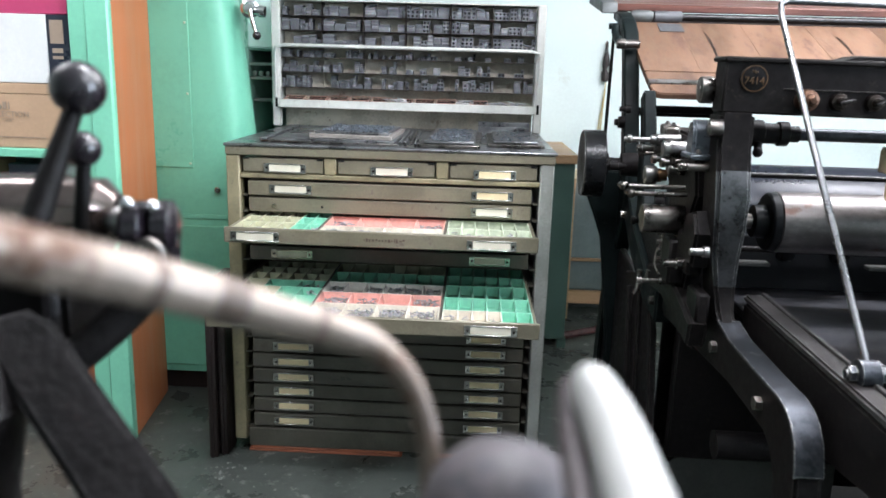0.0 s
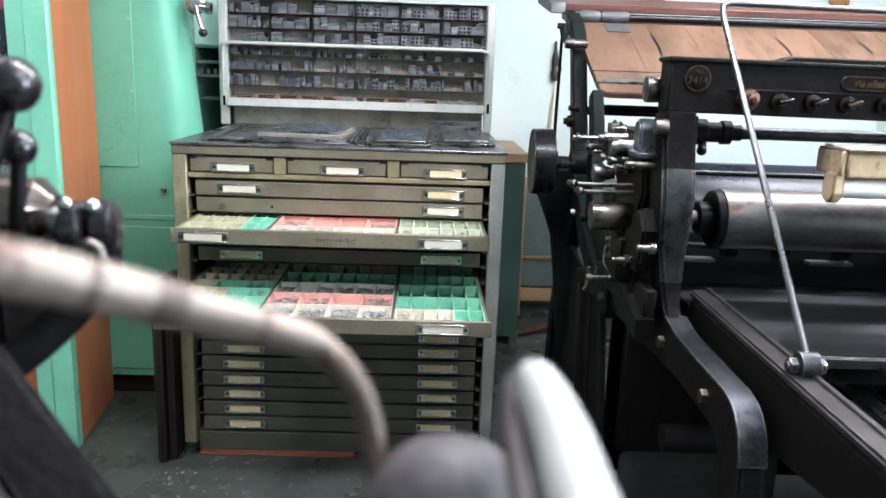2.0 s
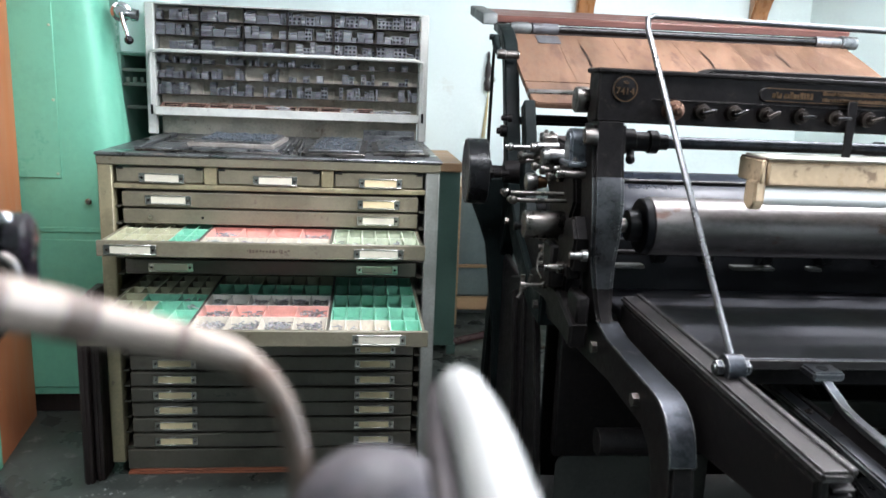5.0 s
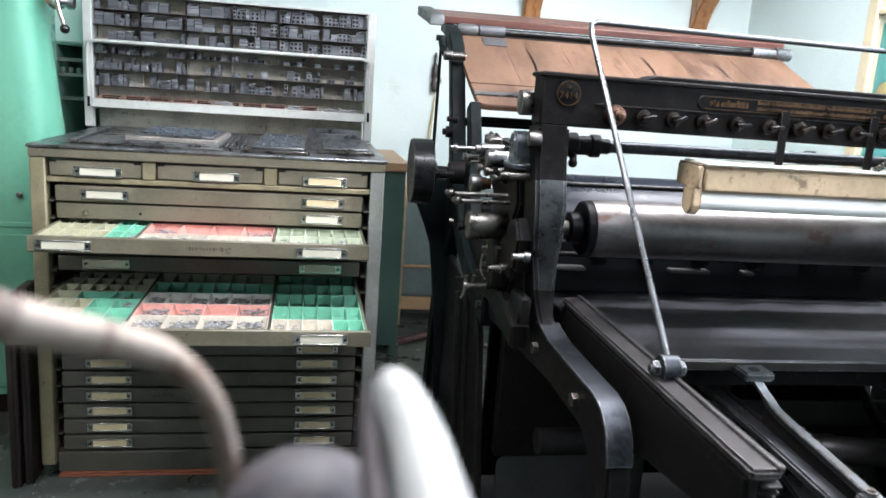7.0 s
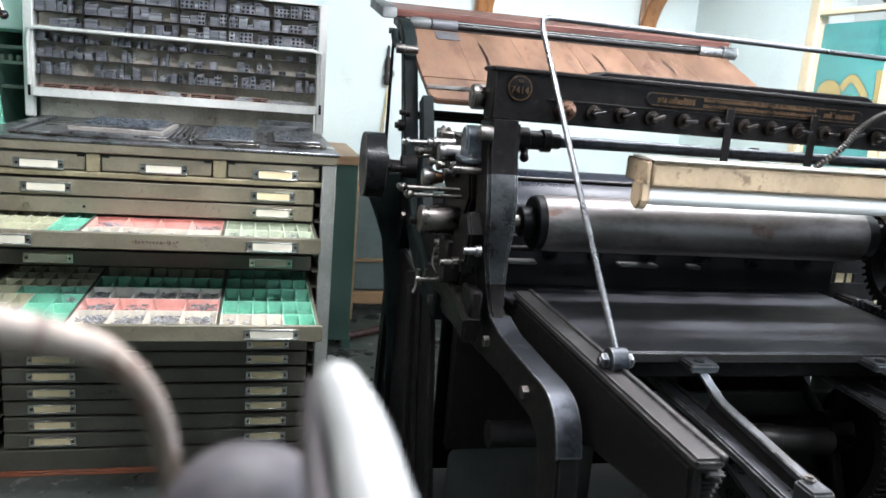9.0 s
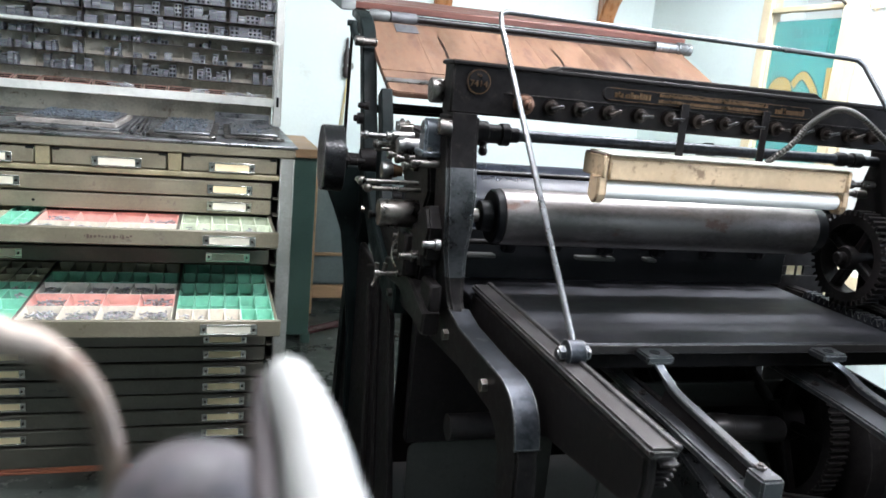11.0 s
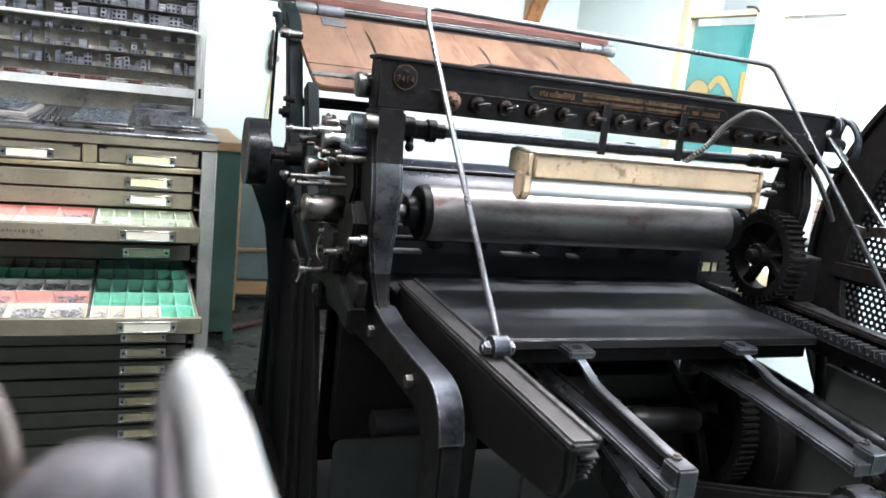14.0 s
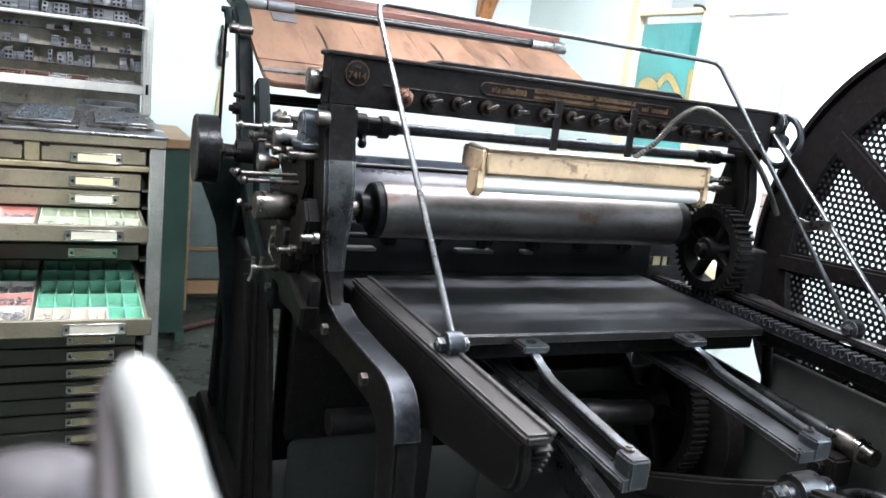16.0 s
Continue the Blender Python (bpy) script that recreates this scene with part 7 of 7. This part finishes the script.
solo("floor_batten", box(B(), 1.20, 1.34, 0.30, 0.36, 0.0, 0.045, 0.004), DARKWOOD, "dark wooden batten lying on the floor", "batten")
# brush and cord hung on the wall
br = thing("hanging_brush", (1.535, 1.94, 1.31), "brown wooden brush hung on the wall by a yellow cord", "brush")
part("brush_body", lathe(B(), (1.532, 1.925, 1.315), (1.530, 1.932, 1.535), [(0, 0.010), (0.03, 0.020), (0.22, 0.024), (0.30, 0.017), (0.42, 0.021), (0.60, 0.018), (0.75, 0.009), (0.95, 0.008), (1, 0.004)], 16), DARKWOOD, br)
part("bristles", lathe(B(), (1.550, 1.92, 1.365), (1.553, 1.92, 1.40), [(0, 0.015), (0.5, 0.020), (1, 0.014)], 12), CAB_GREY, br)
cord = smooth_path([(1.534, 1.93, 1.32), (1.536, 1.935, 1.28), (1.526, 1.938, 1.178), (1.514, 1.938, 1.052), (1.512, 1.938, 0.98), (1.522, 1.938, 0.975), (1.528, 1.938, 1.09), (1.538, 1.936, 1.28)], 6)
part("cord", sweep(B(), cord, 0.0032, 8), YELLOW, br, "yellow hanging cord")
# crumbs of plaster swept against the boards
bm = B()
for _ in range(60):
    a, r = random.uniform(0, 6.28), abs(random.gauss(0, 0.11))
    x, y, h = 0.0 + r * 0.7 * math.cos(a), -0.17 + r * math.sin(a), random.uniform(0.001, 0.0035)
    m = Matrix.Translation((x, y, h * 0.45)) @ Euler((random.uniform(-0.4, 0.4), random.uniform(-0.4, 0.4), a)).to_matrix().to_4x4()
    box(bm, -h * random.uniform(0.7, 1.8), h, -h, h * random.uniform(0.6, 1.4), -h * 0.5, h * 0.5, h * 0.2, m)
solo("plaster_crumbs", bm, CRUMB, "small white plaster crumbs scattered on the floor", "debris", "stuff")

# ---- parts of the hand press nearest to the eye ----
near = thing("platen_press", (0.55, -2.14, 0), "small platen press with bent steel bar, ball levers and chrome handle", "printing press")
bar_line = [(0.655, -2.42, 1.3), (0.6863, -2.385, 1.3205), (0.7022, -2.3643, 1.3095), (0.7098, -2.3512, 1.3031), (0.7191, -2.3314, 1.2941), (0.7343, -2.3117, 1.2835), (0.7559, -2.2971, 1.2724), (0.7729, -2.2898, 1.2656), (0.782, -2.2855, 1.2606), (0.7914, -2.285, 1.2525), (0.798, -2.287, 1.2429), (0.8019, -2.2903, 1.2322), (0.8039, -2.2939, 1.2207), (0.805, -2.2962, 1.2107)]
bar_thick = [0.0072, 0.0072, 0.0073, 0.0074, 0.0075, 0.0074, 0.0066, 0.0058, 0.0054, 0.0048, 0.0044, 0.0042, 0.004, 0.004]
bar = smooth_path(bar_line, 6)
thick = [v.x for v in smooth_path([(r, 0, 0) for r in bar_thick], 6)]
cut = len(bar) - 27
bb = part("bent_bar", sweep(B(), bar[:cut + 1], thick[:cut + 1], 20), BARSTEEL, near, "bent polished steel bar with brown stains")
part("bar_end", sweep(B(), bar[cut:], thick[cut:], 20), BAREND, bb, "rusty brown end of the bar")
for k, n in ((26, 1), (31, 2), (39, 1)):
    part("rust_ring", sweep(B(), bar[k:k + n + 1], [r + 0.00015 for r in thick[k:k + n + 1]], 20), BAREND, bb, "brown rust ring round the bar")
grip = smooth_path([(0.8512, -2.299, 1.2609), (0.8513, -2.2996, 1.2606), (0.8515, -2.3008, 1.2598), (0.8519, -2.3026, 1.2586), (0.8524, -2.3055, 1.2574), (0.8539, -2.3108, 1.2549),
                    (0.8554, -2.3185, 1.253), (0.8571, -2.3332, 1.2497), (0.8573, -2.3528, 1.2472), (0.8593, -2.3738, 1.2429), (0.8604, -2.3929, 1.2407)], 4)
rad = [max(0.0003, v.x) for v in smooth_path([(r, 0, 0) for r in (0.0003, 0.0026, 0.0044, 0.0057, 0.0068, 0.0076, 0.0081, 0.0085, 0.0090, 0.0096, 0.0100)], 4)]
part("pale_handle", sweep(B(), grip, rad, 26), HANDLE, near, "pale polished handle with a rounded tip")
band_line = smooth_path([(0.8475, -2.2959, 1.2535), (0.846, -2.3035, 1.2499), (0.8451, -2.3187, 1.246), (0.8447, -2.3419, 1.243), (0.8456, -2.3675, 1.2389)], 5)
part("handle_band", sweep(B(), band_line, 0.004, 14), BROWNED, near, "browned steel loop along the handle")
part("steel_knob", ball(B(), (0.827, -2.304, 1.212), 0.026, 36, 22, (1, 1, 0.92)), KNOB, near, "dull grey-purple rounded knob")
head, foot = Vector((0.5411, -2.0918, 1.1887)), Vector((0.6358, -2.1560, 1.1182))
foot = head + (foot - head) * 1.5
way = (foot - head).normalized()
out = (Vector((0.81, -2.52, 1.35)) - head).normalized()
out = (out - way * out.dot(way)).normalized()
turn = Matrix((way, out.cross(way), out)).transposed().to_4x4()
bm = plate(B(), [(-0.012, -0.004), (-0.004, -0.017), (0.012, -0.0195), (0.26, -0.021), (0.26, 0.021), (0.012, 0.0195), (-0.006, 0.012)], "z", -0.012, 0.008, 0.004, seg=2, m=Matrix.Translation(head) @ turn)
part("cast_arm", bm, NEARIRON, near, "flat black cast arm with a chipped red speck")
bm = sweep(B(), smooth_path([(0.515, -2.045, 1.135), (0.545, -2.03, 1.150), (0.572, -2.01, 1.175), (0.592, -1.998, 1.20)], 5), 0.013, 14)
part("cast_arm", bm, NEARIRON, near)
bm = box(B(), 0.36, 0.535, -2.03, -1.93, 1.120, 1.212, 0.012, seg=3)
part("bearing_block", bm, NEARIRON, near, "black cast body under the bearing")
lv = part("lever", rod(B(), (0.534, -2.060, 1.235), (0.5465, -2.014, 1.316), 0.0100, 0.0062, seg=18), NEARIRON, near)
part("ball_grip", ball(B(), (0.550, -2.012, 1.331), 0.0180, 32, 20), BAKELITE, lv, "black ball grip")
lv = part("lever", rod(B(), (0.540, -2.006, 1.215), (0.542, -1.996, 1.28), 0.0060, 0.0050, seg=16), NEARIRON, near)
part("ball_grip", ball(B(), (0.542, -1.996, 1.289), 0.0125, 28, 16), BAKELITE, lv, "small black ball grip")
bm = lathe(B(), (0.40, -1.985, 1.238), (0.556, -1.975, 1.238), [(0, 0.028), (0.75, 0.030), (0.93, 0.028), (1, 0.016)], 30)
part("bearing_body", bm, WINE, near, "shiny browned steel bearing body")
bm = lathe(B(), (0.556, -1.99, 1.238), (0.585, -2.0, 1.238), [(0, 0.008), (0.3, 0.008), (0.32, 0.012), (0.5, 0.012), (0.52, 0.007), (1, 0.007)], 16)
part("steel_pin", bm, BRIGHT, near)
for c in ((0.580, -2.005, 1.236), (0.598, -1.998, 1.236)):
    bm = lathe(B(), (c[0] - 0.009, c[1], c[2]), (c[0] + 0.008, c[1] + 0.002, c[2]), [(0, 0.014), (0.2, 0.019), (0.8, 0.019), (1, 0.014)], 26)
    box(bm, c[0] - 0.008, c[0] + 0.007, c[1] - 0.016, c[1] + 0.016, c[2] - 0.045, c[2], 0.006, seg=2)
    part("clamp", bm, BAKELITE, near, "glossy black clamp")
for c in ((0.578, -2.012, 1.254), (0.594, -2.008, 1.252)):
    part("cap_nut", ball(B(), c, 0.0055, 14, 8), CHROME, near)
part("pivot_ring", sweep(B(), smooth_path([(0.590, -2.018, 1.205), (0.588, -2.02, 1.222), (0.595, -2.02, 1.229), (0.602, -2.018, 1.222), (0.602, -2.018, 1.205)], 5), 0.0045, 10), STEEL, near)
bm = lathe(B(), (0.50, -2.13, 0.0), (0.50, -2.13, 1.19), [(0, 0.16), (0.03, 0.15), (0.05, 0.08), (0.5, 0.055), (0.92, 0.05), (0.97, 0.06), (1, 0.04)], 28)
part("pedestal", bm, NEARIRON, near)
bm = sweep(B(), smooth_path([(0.50, -2.13, 1.05), (0.66, -2.2, 1.05), (0.80, -2.28, 1.12), (0.826, -2.306, 1.19)], 5), 0.016, 12)
sweep(bm, smooth_path([(0.80, -2.28, 1.12), (0.85, -2.34, 1.15), (0.851, -2.398, 1.242)], 4), 0.010, 10)
sweep(bm, smooth_path([(0.50, -2.13, 1.10), (0.58, -2.32, 1.2), (0.655, -2.42, 1.30)], 5), 0.012, 10)
part("bracket", bm, NEARIRON, near)
